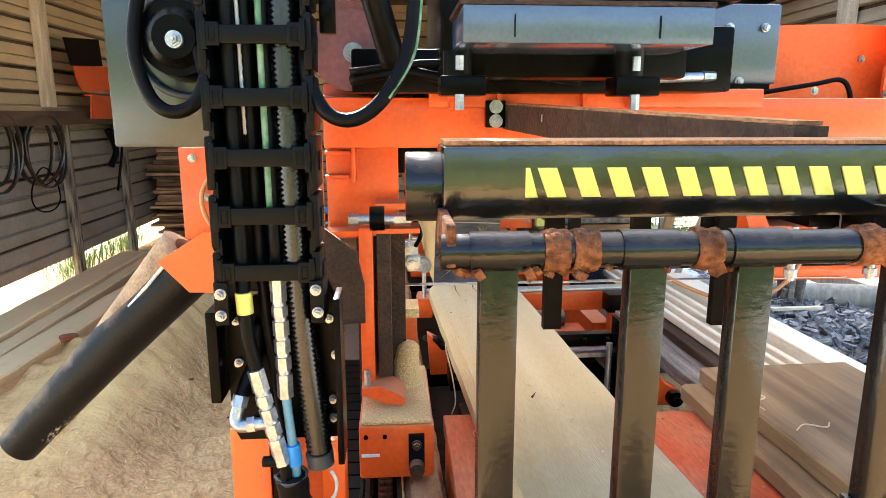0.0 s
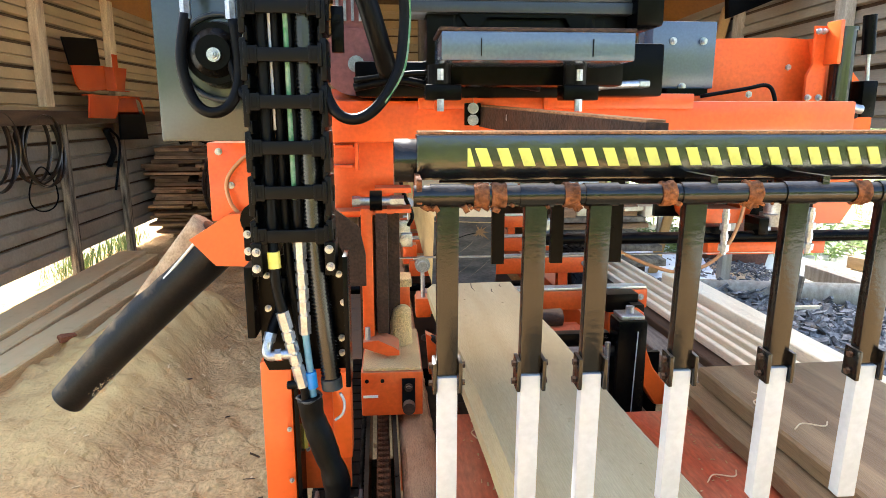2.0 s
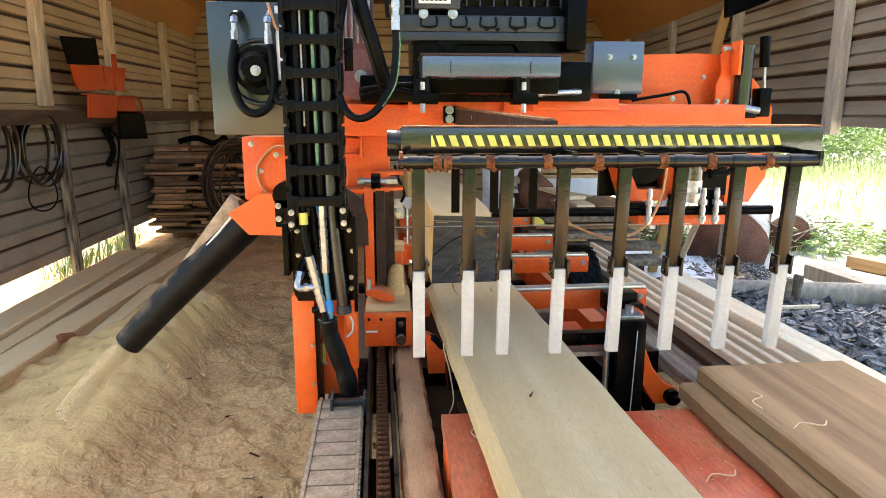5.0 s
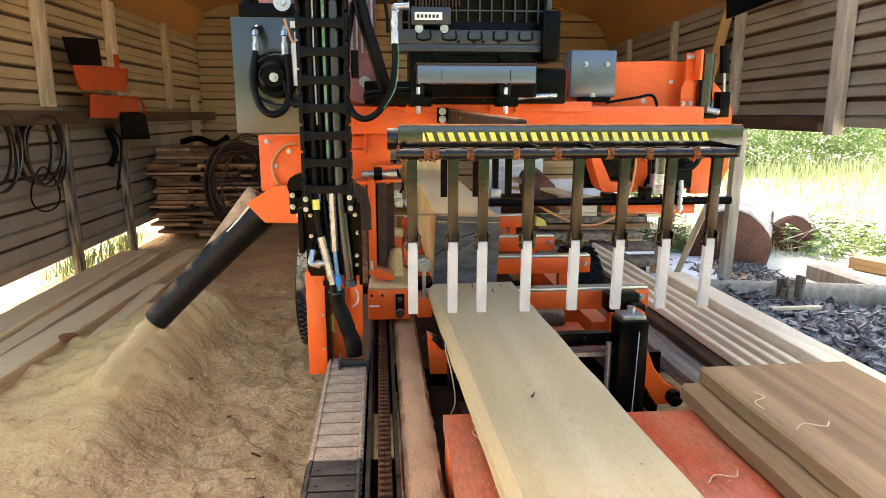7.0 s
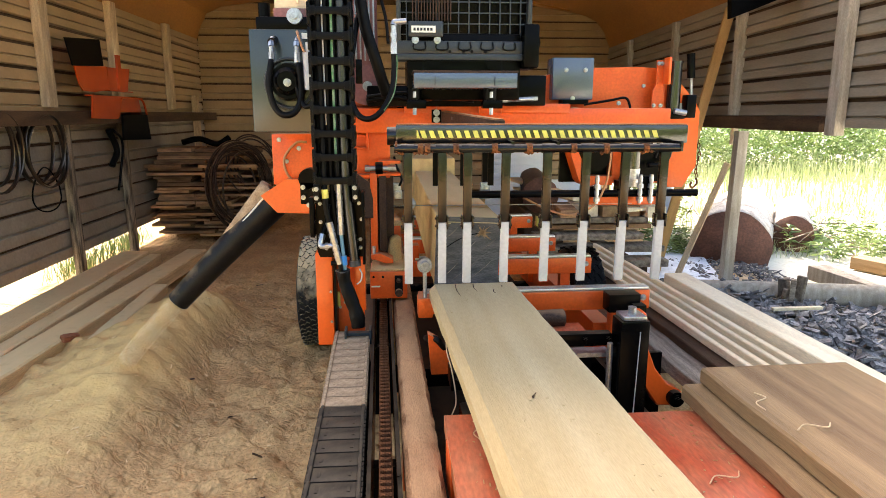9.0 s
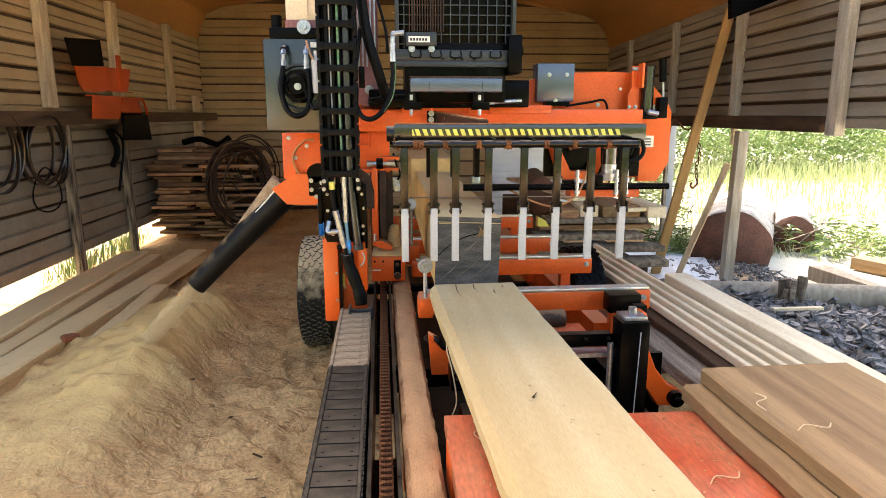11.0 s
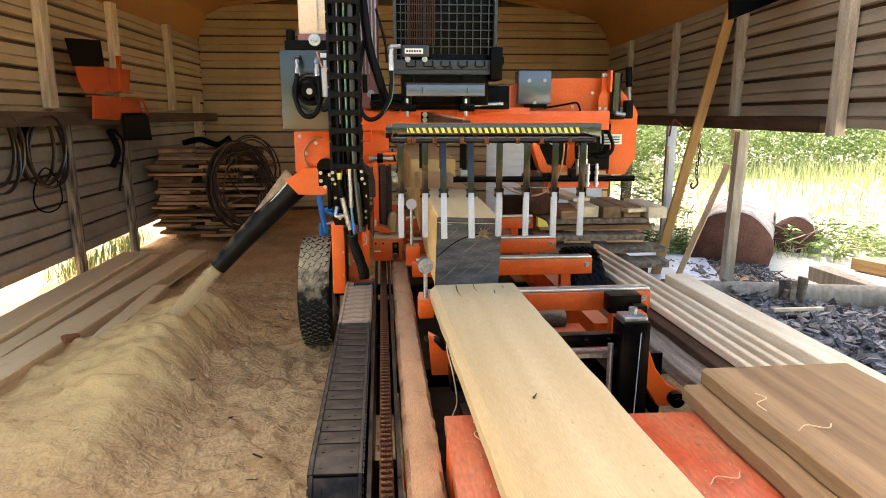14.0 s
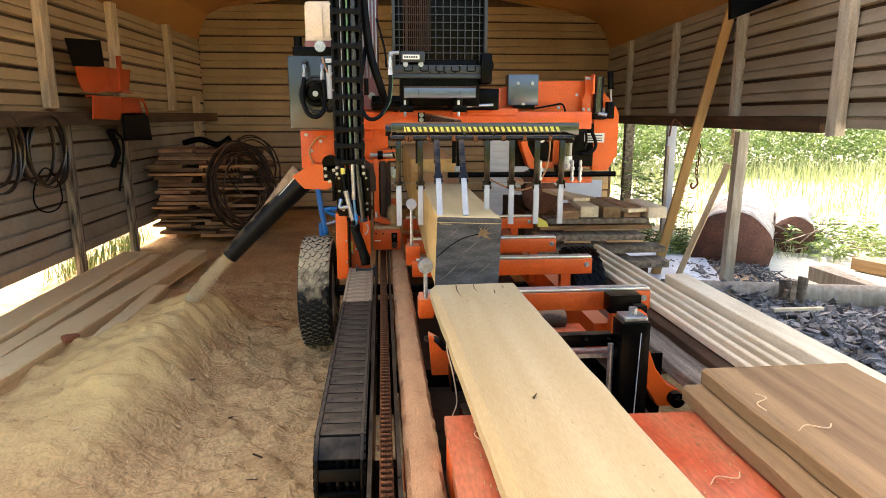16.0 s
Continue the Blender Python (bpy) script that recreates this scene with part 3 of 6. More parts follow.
hedge = []
for i in range(330):
    y = random.uniform(15.5, 23)
    hedge.append((random.uniform(0.25, 0.86) * y, y, random.uniform(0.0, 0.9) + (y - 15.5) * 0.22, random.uniform(0.3, 0.75)))
foliage(95000, hedge, 0.055, LEAF, "hedge", "sunlit green scrub beyond the yard", "bush")
behind = [(random.uniform(-16, 16), random.uniform(-11, -8), random.uniform(0.1, 3.0), random.uniform(0.6, 1.3)) for _ in range(120)]
foliage(16000, behind, 0.26, LEAF, "hedge", "green hedge facing the shed", "hedge")


def weeds(n, place, h, leaf, name, label):
    """Upright stems set with narrow leaves that bend outwards."""
    verts, faces = [], []
    for _ in range(n):
        x, y, z = place()
        hh = h * random.uniform(0.5, 1.15)
        lean = Vector((random.gauss(0, 0.14), random.gauss(0, 0.14), 1))
        i = len(verts)
        top = Vector((x, y, z)) + lean * hh
        verts += [(x - 0.004, y, z), (x + 0.004, y, z), top]
        faces.append((i, i + 1, i + 2))
        for k in range(random.randint(9, 16)):
            q = random.uniform(0.15, 1.0)
            c = Vector((x, y, z)) + lean * (hh * q)
            a = random.uniform(0, 6.283)
            d = Vector((math.cos(a), math.sin(a), random.uniform(-0.1, 0.7))).normalized() * leaf * random.uniform(0.6, 1.3)
            e = Vector((-math.sin(a), math.cos(a), 0.2)) * leaf * 0.16
            i = len(verts)
            verts += [c, c + d * 0.5 + e, c + d - Vector((0, 0, leaf * 0.25)), c + d * 0.5 - e]
            faces.append((i, i + 1, i + 2, i + 3))
    me = bpy.data.meshes.new(name)
    me.from_pydata(verts, [], faces)
    me.materials.append(LEAF)
    return tagged(new(name, me), label, "weeds", kind="stuff")


weeds(46, lambda: (random.uniform(3.25, 3.95), random.uniform(8.3, 9.4), -0.09), 0.95, 0.13, "weeds", "tall leafy green weeds growing beside the shed")
weeds(40, lambda: (random.uniform(2.95, 3.3), random.uniform(6.7, 7.5), -0.09), 0.26, 0.10, "weeds", "low green weeds round the log")
weeds(120, lambda: (random.uniform(4.4, 6.0), random.uniform(6.3, 7.7), -0.09), 0.30, 0.12, "weeds", "ragged green weeds among the logs")
blades(4200, lambda: (random.uniform(3.6, 15), 16.5 - 7.0 * random.random() ** 2.2, -0.09), 0.62, 0.020, GRASS, "tall_grass", "tall sunlit grass along the edge of the scrub", "grass", 0.22)
blades(5000, lambda: (random.uniform(3.8, 9.5), random.uniform(6.6, 10.5), -0.09), 0.16, 0.010, GRASS, "short_grass", "pale sun-bleached grass in the yard", "grass", 0.45)


def log(name, label, a, b, r, r2=None, bark=LOG_BARK):
    a, b = Vector(a), Vector(b)
    n, seg = 10, 28
    bm = B()
    q = (b - a).to_track_quat("Z", "Y").to_matrix()
    rings = []
    for k in range(n + 1):
        t = k / n
        rr = r + ((r2 or r) - r) * t
        rings.append([bm.verts.new(a + (b - a) * t + q @ Vector((math.cos(s * 6.28318 / seg), math.sin(s * 6.28318 / seg), 0)) * rr * (1 + 0.06 * lumps(s * 0.5, k * 0.4, 1.0, r * 9) + 0.03 * lumps(s, k, 1.9, 3))) for s in range(seg)])
    for p, q_ in zip(rings, rings[1:]):
        for s in range(seg):
            bm.faces.new((p[s], p[(s + 1) % seg], q_[(s + 1) % seg], q_[s]))
    for ring, flip in ((rings[0], True), (rings[-1], False)):
        f = bm.faces.new(ring[::-1] if flip else ring)
        f.material_index = 1
    return thing(name, label, "log", bm, [bark, LOG_END])


log("log", "large felled log with a reddish-brown cut end", (3.47, 6.40, 0.08), (4.75, 8.5, 0.08), 0.40)
log("log", "smaller felled log lying in the grass", (4.50, 6.95, 0.10), (5.4, 8.4, 0.14), 0.22)
log("log", "grey weathered log lying beside the bark", (2.25, 5.22, -0.01), (3.95, 4.72, 0.0), 0.085, 0.11, GREY_POST)


def chips(n, place, size, mat, name, label, category, thin=1.0):
    verts, faces = [], []
    for _ in range(n):
        x, y, z = place()
        sx, sy, sz = size * random.uniform(0.4, 1.6), size * random.uniform(0.15, 0.45) * thin, size * random.uniform(0.05, 0.18) * thin ** 0.5
        m = Matrix.Translation((x, y, z)) @ Euler((random.gauss(0, 0.35), random.gauss(0, 0.35), random.uniform(0, 3.14))).to_matrix().to_4x4()
        i = len(verts)
        k = random.uniform(0.3, 1)
        for p in ((-1, -1, -1), (1, -k, -1), (1, k, -1), (-1, 1, -1), (-1, -1, 1), (1, -k, 1), (1, k, 1), (-1, 1, 1)):
            verts.append(m @ Vector((p[0] * sx / 2, p[1] * sy / 2, p[2] * sz / 2)))
        faces += [tuple(i + j for j in f) for f in ((3, 2, 1, 0), (4, 5, 6, 7), (0, 1, 5, 4), (1, 2, 6, 5), (2, 3, 7, 6), (3, 0, 4, 7))]
    me = bpy.data.meshes.new(name)
    me.from_pydata(verts, [], faces)
    me.materials.append(mat)
    return tagged(new(name, me), label, category, kind="stuff")


def in_yard():
    x, y = random.uniform(1.75, 4.3), random.uniform(2.2, 5.2)
    return x, y, ground_height(x, y) + 0.01 + 0.12 * random.random() * max(0.15, 1 - abs(x - 2.6) / 1.4)


chips(6500, in_yard, 0.145, BARK, "bark_chips", "heap of grey stripped bark beside the mill", "bark")
chips(600, lambda: (random.uniform(2.75, 3.7), random.uniform(5.0, 6.5), -0.06), 0.07, BARK, "bark_chips", "scattered bark on the pale sheet", "bark")
chips(70, lambda: (random.uniform(3.75, 5.2), random.uniform(6.35, 8.4), random.uniform(-0.06, 0.22)), 0.34, GREY_WOOD, "brush_pile", "pale dry branches heaped behind the logs", "brush", 0.10)
chips(500, in_yard, 0.09, GREY_WOOD, "wood_chips", "pale wood splinters in the bark heap", "wood chips")
bm = B()
bmesh.ops.create_grid(bm, x_segments=30, y_segments=40, size=0.5)
for v in bm.verts:
    v.co.x, v.co.y = v.co.x * 0.95, v.co.y * 2.6
    v.co.z = 0.025 + 0.03 * lumps(v.co.x, v.co.y, 4) + 0.012 * lumps(v.co.x, v.co.y, 13)
thing("sheet", "crumpled pale blue-grey sheet on the ground", "tarp", bm, TARP, pose(2.62, 6.0, -0.07, 0, 0, -16))
stump = thing("stump", "small split stump standing in the bark", "stump", bx(-0.05, 0.05, -0.05, 0.05, -0.02, 0.10, bevel=0.01), GREY_WOOD, pose(3.12, 4.76, -0.07))
for k in range(6):
    a = k * 1.05
    part("splinter", bx(-0.035, 0.035, -0.02, 0.02, 0, random.uniform(0.15, 0.30), bevel=0.006), GREY_WOOD, stump, m=pose(0.05 * math.cos(a), 0.05 * math.sin(a), -0.02, random.uniform(-9, 9), random.uniform(-9, 9), a * 57))
thing("lath", "white lath lying on the bark", "lath", bx(-0.19, 0.19, -0.02, 0.02, 0, 0.02, bevel=0.003), SLAT, pose(2.90, 4.33, 0.055, 0, 0, 1))
thing("timber", "squared timber lying in the sunlit yard", "timber", bx(-0.11, 0.11, -2.2, 0, 0, 0.13, bevel=0.005), GREY_POST, pose(3.90, 5.58, -0.05, 0, 0, 4.5))
thing("timber", "second timber beyond it in the yard", "timber", bx(-0.1, 0.1, -1.6, 0, 0, 0.12, bevel=0.005), PLANK, pose(4.66, 6.1, -0.08, 0, 0, 20))

# ================= the mill's bed, which stands still =================
MS = -0.02          # the mill stands turned by this slope against the shed


def mx(x, y):
    """x of the mill's line that passes x where y is 2.1."""
    return x + MS * (y - 2.1)


MROT = math.degrees(-MS)


def along_mill(x, z=0.0):
    return pose(mx(x, 0.0), 0, z, 0, 0, MROT)


bed = thing("mill_bed", "orange steel sawmill bed with cross bunks and track rail", "sawmill bed")
bed.matrix_basis = along_mill(0.0)
bm = B()
rings = []
for k in range(301):
    y = 0.6 + 4.6 * k / 300
    ring = []
    for j, (x, z) in enumerate(((0.0, 0.55), (0.0, 0.60), (-0.002, 0.64), (0.010, 0.654), (0.030, 0.658), (0.052, 0.657), (0.074, 0.652), (0.084, 0.637), (0.086, 0.60), (0.085, 0.55))):
        w = 0.0 if z < 0.56 else 0.0035 * lumps(x * 9 + j * 0.35, y, 7, 3) + 0.0035 * lumps(j * 0.8, y, 26, 8)
        ring.append(bm.verts.new((x + (w if j > 5 else -w * 0.4), y, z + w * (0.9 if 2 < j < 7 else 0.4))))
    rings.append(ring)
for p_, q_ in zip(rings, rings[1:]):
    for j in range(10):
        bm.faces.new((p_[j], p_[(j + 1) % 10], q_[(j + 1) % 10], q_[j]))
bm.faces.new(rings[0][::-1])
bm.faces.new(rings[-1])
bmesh.ops.recalc_face_normals(bm, faces=bm.faces[:])
part("bed_rail", bm, RAIL_DUST, bed, "square rail under caked brown sawdust")
bm = bx(-0.062, -0.028, 0.6, 5.2, 0.56, 0.60)
part("track_rail", bm, RUST, bed)
tooth_me = mesh_of("rack_tooth", bx(-0.013, 0.013, -0.006, 0.006, 0.0, 0.008), RUST)
rack = part("rack", bx(-0.059, -0.031, 0.88, 4.85, 0.6005, 0.603), RUST, bed, "rusty toothed feed rack")
for i in range(150):
    ob = new("rack_tooth", tooth_me)
    ob.parent = rack
    ob.matrix_basis = pose(-0.045, 0.906 + i * 0.026, 0.6025)
part("guide_rail", bx(-0.020, -0.010, 0.6, 5.2, 0.52, 0.66), BLACK, bed, "black upright guide strip")
part("guide_rail", bx(-0.090, -0.080, 0.6, 5.2, 0.52, 0.62), BLACK, bed)
part("lower_rail", bx(-0.12, 0.9, 4.9, 5.0, 0.45, 0.55), ORANGE, bed)
part("side_beam", bx(0.02, 0.10, 0.6, 5.2, 0.40, 0.54), ORANGE, bed)
part("side_beam", bx(0.86, 0.94, 2.62, 5.2, 0.40, 0.56), ORANGE, bed)
# black sheet added for the dark machinery below; it hides the lit floor
part("under_bed_sheet", bx(0.105, 0.855, 1.55, 4.8, 0.30, 0.32), BLACK, bed, "added black sheet that keeps the space under the bed dark")
part("frame_plate", bx(0.84, 0.86, 1.60, 2.6, 0.20, 0.44), BLACK, bed)
part("arm_shroud", bx(0.87, 1.03, 2.30, 2.32, 0.15, 0.54), BLACK, bed)
for y, x1, h in ((2.55, 1.075, 0.085), (3.185, 1.03, 0.085), (3.74, 0.99, 0.085), (4.56, 1.04, 0.085)):
    bk = part("bunk", bx(0.10, x1, y, y + 0.075, 0.725 - h, 0.722, bevel=0.006), ORANGE, bed)
    part("wear_strip", bx(0.12, x1 - 0.004, y + 0.004, y + 0.06, 0.724, 0.735, bevel=0.003), CHROME, bk, "polished steel wear strip")
    part("end_bolt", bolt(B(), x1 - 0.03, y - 0.001, 0.69, 0.010), STEEL, bk)
    part("bunk_foot", bx(x1 - 0.16, x1 - 0.11, y + 0.01, y + 0.06, 0.45, 0.65), ORANGE, bk)
# things under and beside the first bunk
part("log_roller", rod(rod(B(), (0.46, 2.38, 0.66), (0.66, 2.40, 0.66), 0.035), (0.45, 2.38, 0.66), (0.47, 2.38, 0.66), 0.042), OLD_STEEL, bed, "dusty steel roller")
part("arm_bracket", bolt(bolt(bx(0.46, 0.735, 2.06, 2.10, 0.665, 0.71, bevel=0.004), 0.64, 2.058, 0.69, 0.008), 0.72, 2.058, 0.69, 0.008), BLACK, bed)
part("arm_rail", bx(0.48, 0.735, 2.06, 2.12, 0.625, 0.640), STEEL, bed)
part("slide_rod", rd((0.715, 2.02, 0.42), (0.715, 2.02, 0.69), 0.010), STEEL, bed, "thin worn sliding rod")
bm = bx(0.735, 0.835, 1.98, 2.07, 0.30, 0.775, bevel=0.008)
cl = part("clamp_post", bm, BLACK, bed, "black square clamp post")
part("clamp_cap", rod(bx(0.745, 0.825, 1.985, 2.065, 0.776, 0.79, bevel=0.004), (0.785, 2.02, 0.79), (0.785, 2.02, 0.815), 0.014), STEEL, cl)
part("clamp_tie", rd((0.79, 1.975, 0.42), (0.80, 1.975, 0.74), 0.002, seg=6), WHITE, cl)
part("stop_bracket", bx(0.86, 0.99, 2.44, 2.52, 0.66, 0.735, bevel=0.004), BLACK, bed)
part("stop_lug", bx(0.95, 1.0, 2.40, 2.46, 0.60, 0.70, bevel=0.004), BLACK, bed)
bm = B()
curve = [(0.883, 0.578), (0.904, 0.505), (0.928, 0.444), (0.977, 0.367), (1.075, 0.362), (1.085, 0.395), (1.065, 0.424), (1.010, 0.455), (0.962, 0.516), (0.931, 0.592), (0.922, 0.70), (0.913, 0.735), (0.880, 0.735)]
prism(bm, curve, 2.20, 2.26)
bmesh.ops.bevel(bm, geom=bm.edges[:], offset=0.004, segments=1, affect="EDGES")
part("turner_arm", bm, ORANGE_CLEAN, bed, "curved orange log-turner arm")
part("turner_pivot", bolt(rod(B(), (1.04, 2.17, 0.40), (1.04, 2.28, 0.40), 0.030), 1.04, 2.17, 0.40, 0.014), BLACK, bed)
part("motor_block", bx(0.55, 0.70, 2.14, 2.34, 0.50, 0.60, bevel=0.01), BLACK, bed)
part("motor_band", bx(0.60, 0.66, 2.132, 2.139, 0.535, 0.548), BLUE_HOSE, bed)
part("cross_plate", bx(0.45, 0.73, 2.30, 2.42, 0.61, 0.632, bevel=0.003), RED_PLATE, bed)
part("clamp_body", bx(0.18, 0.30, 1.65, 1.85, 0.42, 0.58, bevel=0.012), BLACK, bed)
part("clamp_flange", prism(B(), [(0.10, 0.74), (0.135, 0.72), (0.17, 0.66), (0.165, 0.60), (0.11, 0.60)], 2.02, 2.06), ORANGE, bed)
part("clamp_hose", tube(B(), [(0.12, 2.2, 0.66), (0.10, 2.1, 0.70), (0.13, 2.02, 0.72), (0.16, 2.05, 0.66), (0.15, 2.15, 0.56)], 0.011), RUBBER, bed)
part("valve_block", bolt(bolt(bx(0.16, 0.26, 1.88, 1.98, 0.60, 0.66, bevel=0.006), 0.18, 1.876, 0.64, 0.008), 0.23, 1.876, 0.62, 0.006), BLACK, bed)
part("side_tab", bx(0.098, 0.122, 1.30, 1.42, 0.58, 0.69, bevel=0.006), ORANGE, bed)
# gauge knob on its rod
part("stop_base", bx(0.09, 0.15, 2.44, 2.52, 0.66, 0.74, bevel=0.008), ORANGE, bed)
kn = part("gauge_stem", rd((0.12, 2.46, 0.735), (0.118, 2.46, 0.86), 0.008), STEEL, bed)
part("gauge_knob", rod(rod(B(), (0.118, 2.475, 0.872), (0.118, 2.44, 0.872), 0.029, seg=24), (0.118, 2.44, 0.872), (0.118, 2.43, 0.872), 0.020, 0.017, seg=24), STEEL, kn, "round clear-rimmed gauge knob")
part("stop_base", bx(0.07, 0.14, 3.20, 3.28, 0.70, 0.80, bevel=0.008), ORANGE, bed)
kn = part("gauge_stem", rd((0.10, 3.22, 0.80), (0.10, 3.22, 1.0), 0.008), STEEL, bed)
part("gauge_knob", rd((0.10, 3.235, 1.01), (0.10, 3.205, 1.01), 0.026, seg=20), WHITE, kn)
part("foot_beam", bx(0.0, 1.0, 2.56, 2.62, 0.30, 0.40), BLACK, bed)
part("leg", bx(0.02, 0.10, 2.3, 2.4, -0.01, 0.42), ORANGE, bed)
part("leg", bx(0.86, 0.94, 2.7, 2.8, -0.01, 0.42), ORANGE, bed)
part("leg", bx(0.02, 0.10, 4.3, 4.4, -0.01, 0.42), ORANGE, bed)
part("ramp_hook", prism(B(), [(1.06, 0.73), (1.12, 0.70), (1.14, 0.66), (1.06, 0.66)], 4.5, 4.56), YELLOW, bed, "yellow painted hook")

# red plates on the near end
bm = bx(0.115, 0.42, 0.75, 1.52, 0.66, 0.70, bevel=0.003)
thing("outfeed_plate", "scuffed red-painted steel outfeed plate", "plate", bm, RED_PLATE)
thing("outfeed_plate", "scuffed red-painted steel outfeed plate", "plate", bx(0.45, 1.2, 0.75, 1.54, 0.64, 0.68, bevel=0.003), RED_PLATE)
thing("outfeed_stand", "dark steel stand under the outfeed plates", "stand", box(bx(0.16, 0.22, 0.8, 1.5, -0.01, 0.66), 1.05, 1.11, 0.8, 1.5, -0.01, 0.64), OLD_STEEL)


def sawn(name, label, x0, x1, y0, y1, z0, z1, mat, category, m=None, ends=None, wave=0.002, seg=30, group="", bevel=0.004, wane=0.0):
    """A sawn piece with slightly uneven edges; ends: a material for its end faces."""
    bm = B()
    rings = []
    n = seg
    for k in range(n + 1):
        y = y0 + (y1 - y0) * k / n
        ring = []
        for x, z in ((x0, z0 + bevel), (x0 + bevel, z0), (x1 - bevel, z0), (x1, z0 + bevel), (x1, z1 - bevel), (x1 - bevel, z1), (x0 + bevel + wane, z1), (x0, z1 - bevel - wane * 0.9)):
            ring.append(bm.verts.new((x + wave * lumps(y * 3, x, 2.0, x), y, z + wave * 0.5 * lumps(y * 2, x, 2, 5 + z))))
        rings.append(ring)
    for a, b in zip(rings, rings[1:]):
        for i in range(8):
            bm.faces.new((a[i], a[(i + 1) % 8], b[(i + 1) % 8], b[i]))
    f0, f1 = bm.faces.new(rings[0][::-1]), bm.faces.new(rings[-1])
    if ends:
        f0.material_index = f1.material_index = 1
    bmesh.ops.recalc_face_normals(bm, faces=bm.faces[:])
    return thing(name, label, category, bm, [mat, ends] if ends else mat, m, group)


board = sawn("board", "thick fresh-sawn pale board lying across the outfeed plates", 0, 0.335, 0.0, 2.45, 0, 0.058, BOARD, "board",
             pose(0.239, 0.0, 0.7365, 0, 0, 2.62), bevel=0.005, wave=0.005, seg=60, wane=0.017)
for x, y, l in ((0.10, 2.27, 0.17), (0.17, 2.33, 0.11), (0.235, 2.30, 0.05), (0.28, 2.38, 0.03)):
    part("end_split", tube(B(), [(x, y, 0.058), (x - 0.004, y + l * 0.5, 0.0585), (x + 0.002, y + l, 0.058)], 0.0016, 5, 4, radii=[0.0004, 0.0016, 0.0022]), DARK_WOOD, board, "fine drying crack")
cant = sawn("cant", "squared log with a dark checked end on the mill bed", 0, 0.268, 0, 2.2, 0, 0.298, CANT, "log", pose(0.158, 2.63, 0.738, 0, 2.2, 0.5), END_GRAIN, 0.003)
bm = B()
for i in range(15):
    a = i / 15 * 6.28318 + random.uniform(-0.2, 0.2)
    r, w = random.uniform(0.012, 0.05) * (1.3 if math.cos(a) > 0.3 else 0.8), random.uniform(0.003, 0.007)
    prism(bm, [(0.19 + w * math.cos(a + 1.57), 0.235 + w * math.sin(a + 1.57)), (0.19 + w * math.cos(a - 1.57), 0.235 + w * math.sin(a - 1.57)), (0.19 + r * math.cos(a), 0.235 + r * math.sin(a) * 0.85)], -0.0022, 0.004)
part("heart_check", bm, PLANK, cant, "pale star-shaped heart check")
bm = B()
tube(bm, [(0.005, 0.0, 0.13), (0.06, 0.0, 0.18), (0.12, 0.0, 0.215), (0.19, 0.0, 0.235)], 0.0022, 6)
part("ring_check", bm, INK, cant, "curved dark ring crack")
bm = B()
box(bm, 0.001, 0.267, -0.003, 0.003, 0.274, 0.277)
box(bm, 0.01, 0.06, -0.003, 0.003, 0.268, 0.2705)
part("end_saw_line", bm, BOARD, cant)
for x0, z0, x1, z1 in ((0.02, 0.03, 0.10, 0.11), (0.06, 0.02, 0.19, 0.13), (0.14, 0.03, 0.24, 0.12), (0.10, 0.14, 0.17, 0.20), (0.19, 0.16, 0.25, 0.21), (0.03, 0.20, 0.09, 0.255)):
    part("end_split", tube(B(), [(x0, 0.0, z0), ((x0 + x1) / 2 + 0.006, 0.0, (z0 + z1) / 2), (x1, 0.0, z1)], 0.0012, 5, 4, radii=[0.0003, 0.0014, 0.0004]), GREY_WOOD, cant)
sawn("cant", "second squared log behind on the mill bed", 0, 0.33, 0, 2.6, 0, 0.385, CANT, "log", pose(0.12, 4.86, 0.738, 0, 0, 0.6))

def on_board():
    x, y = random.uniform(0.03, 0.32), 0.75 + 1.6 * random.random() ** 1.5
    c, n = math.cos(radians(2.62)), math.sin(radians(2.62))
    return 0.239 + x * c - y * n, x * n + y * c, 0.7955


chips(70, on_board, 0.008, BOARD, "wood_flecks", "small pale flecks of wood on the fresh board", "wood flecks")
chips(60, lambda: (random.uniform(0.13, 0.40), random.uniform(0.95, 1.5), 0.7015), 0.009, BOARD, "wood_flecks", "pale flecks of wood on the red plate", "wood flecks")
chips(80, lambda: (random.uniform(0.6, 0.95), random.uniform(0.95, 1.5), 0.6815), 0.009, BOARD, "wood_flecks", "pale flecks of wood on the red plate", "wood flecks")


def on_floor():
    x, y = random.uniform(-2.3, -0.35), random.uniform(1.6, 6.2)
    return x, y, ground_height(x, y) + 0.003


chips(260, on_floor, 0.022, TIMBER, "floor_flakes", "pale flakes trodden into the sawdust floor", "wood flakes")
chips(22, on_floor, 0.045, DARK_WOOD, "bark_flakes", "dark bark flakes scattered on the floor", "bark flakes", 0.6)

# brown planks stacked in the foreground
sawn("plank", "wide brown sawn plank on top of another", 0, 0.42, 0, 0.95, 0, 0.045, PLANK, "plank", pose(0.838, 0.64, 0.733, 0, 0, 1.5), bevel=0.006, group="brown planks", wave=0.006)
sawn("plank", "thick brown plank lying under a wider one", 0, 0.44, 0, 0.97, 0, 0.049, PLANK, "plank", pose(0.782, 0.62, 0.683, 0, 0, 1.0), bevel=0.008, group="brown planks", wave=0.008)
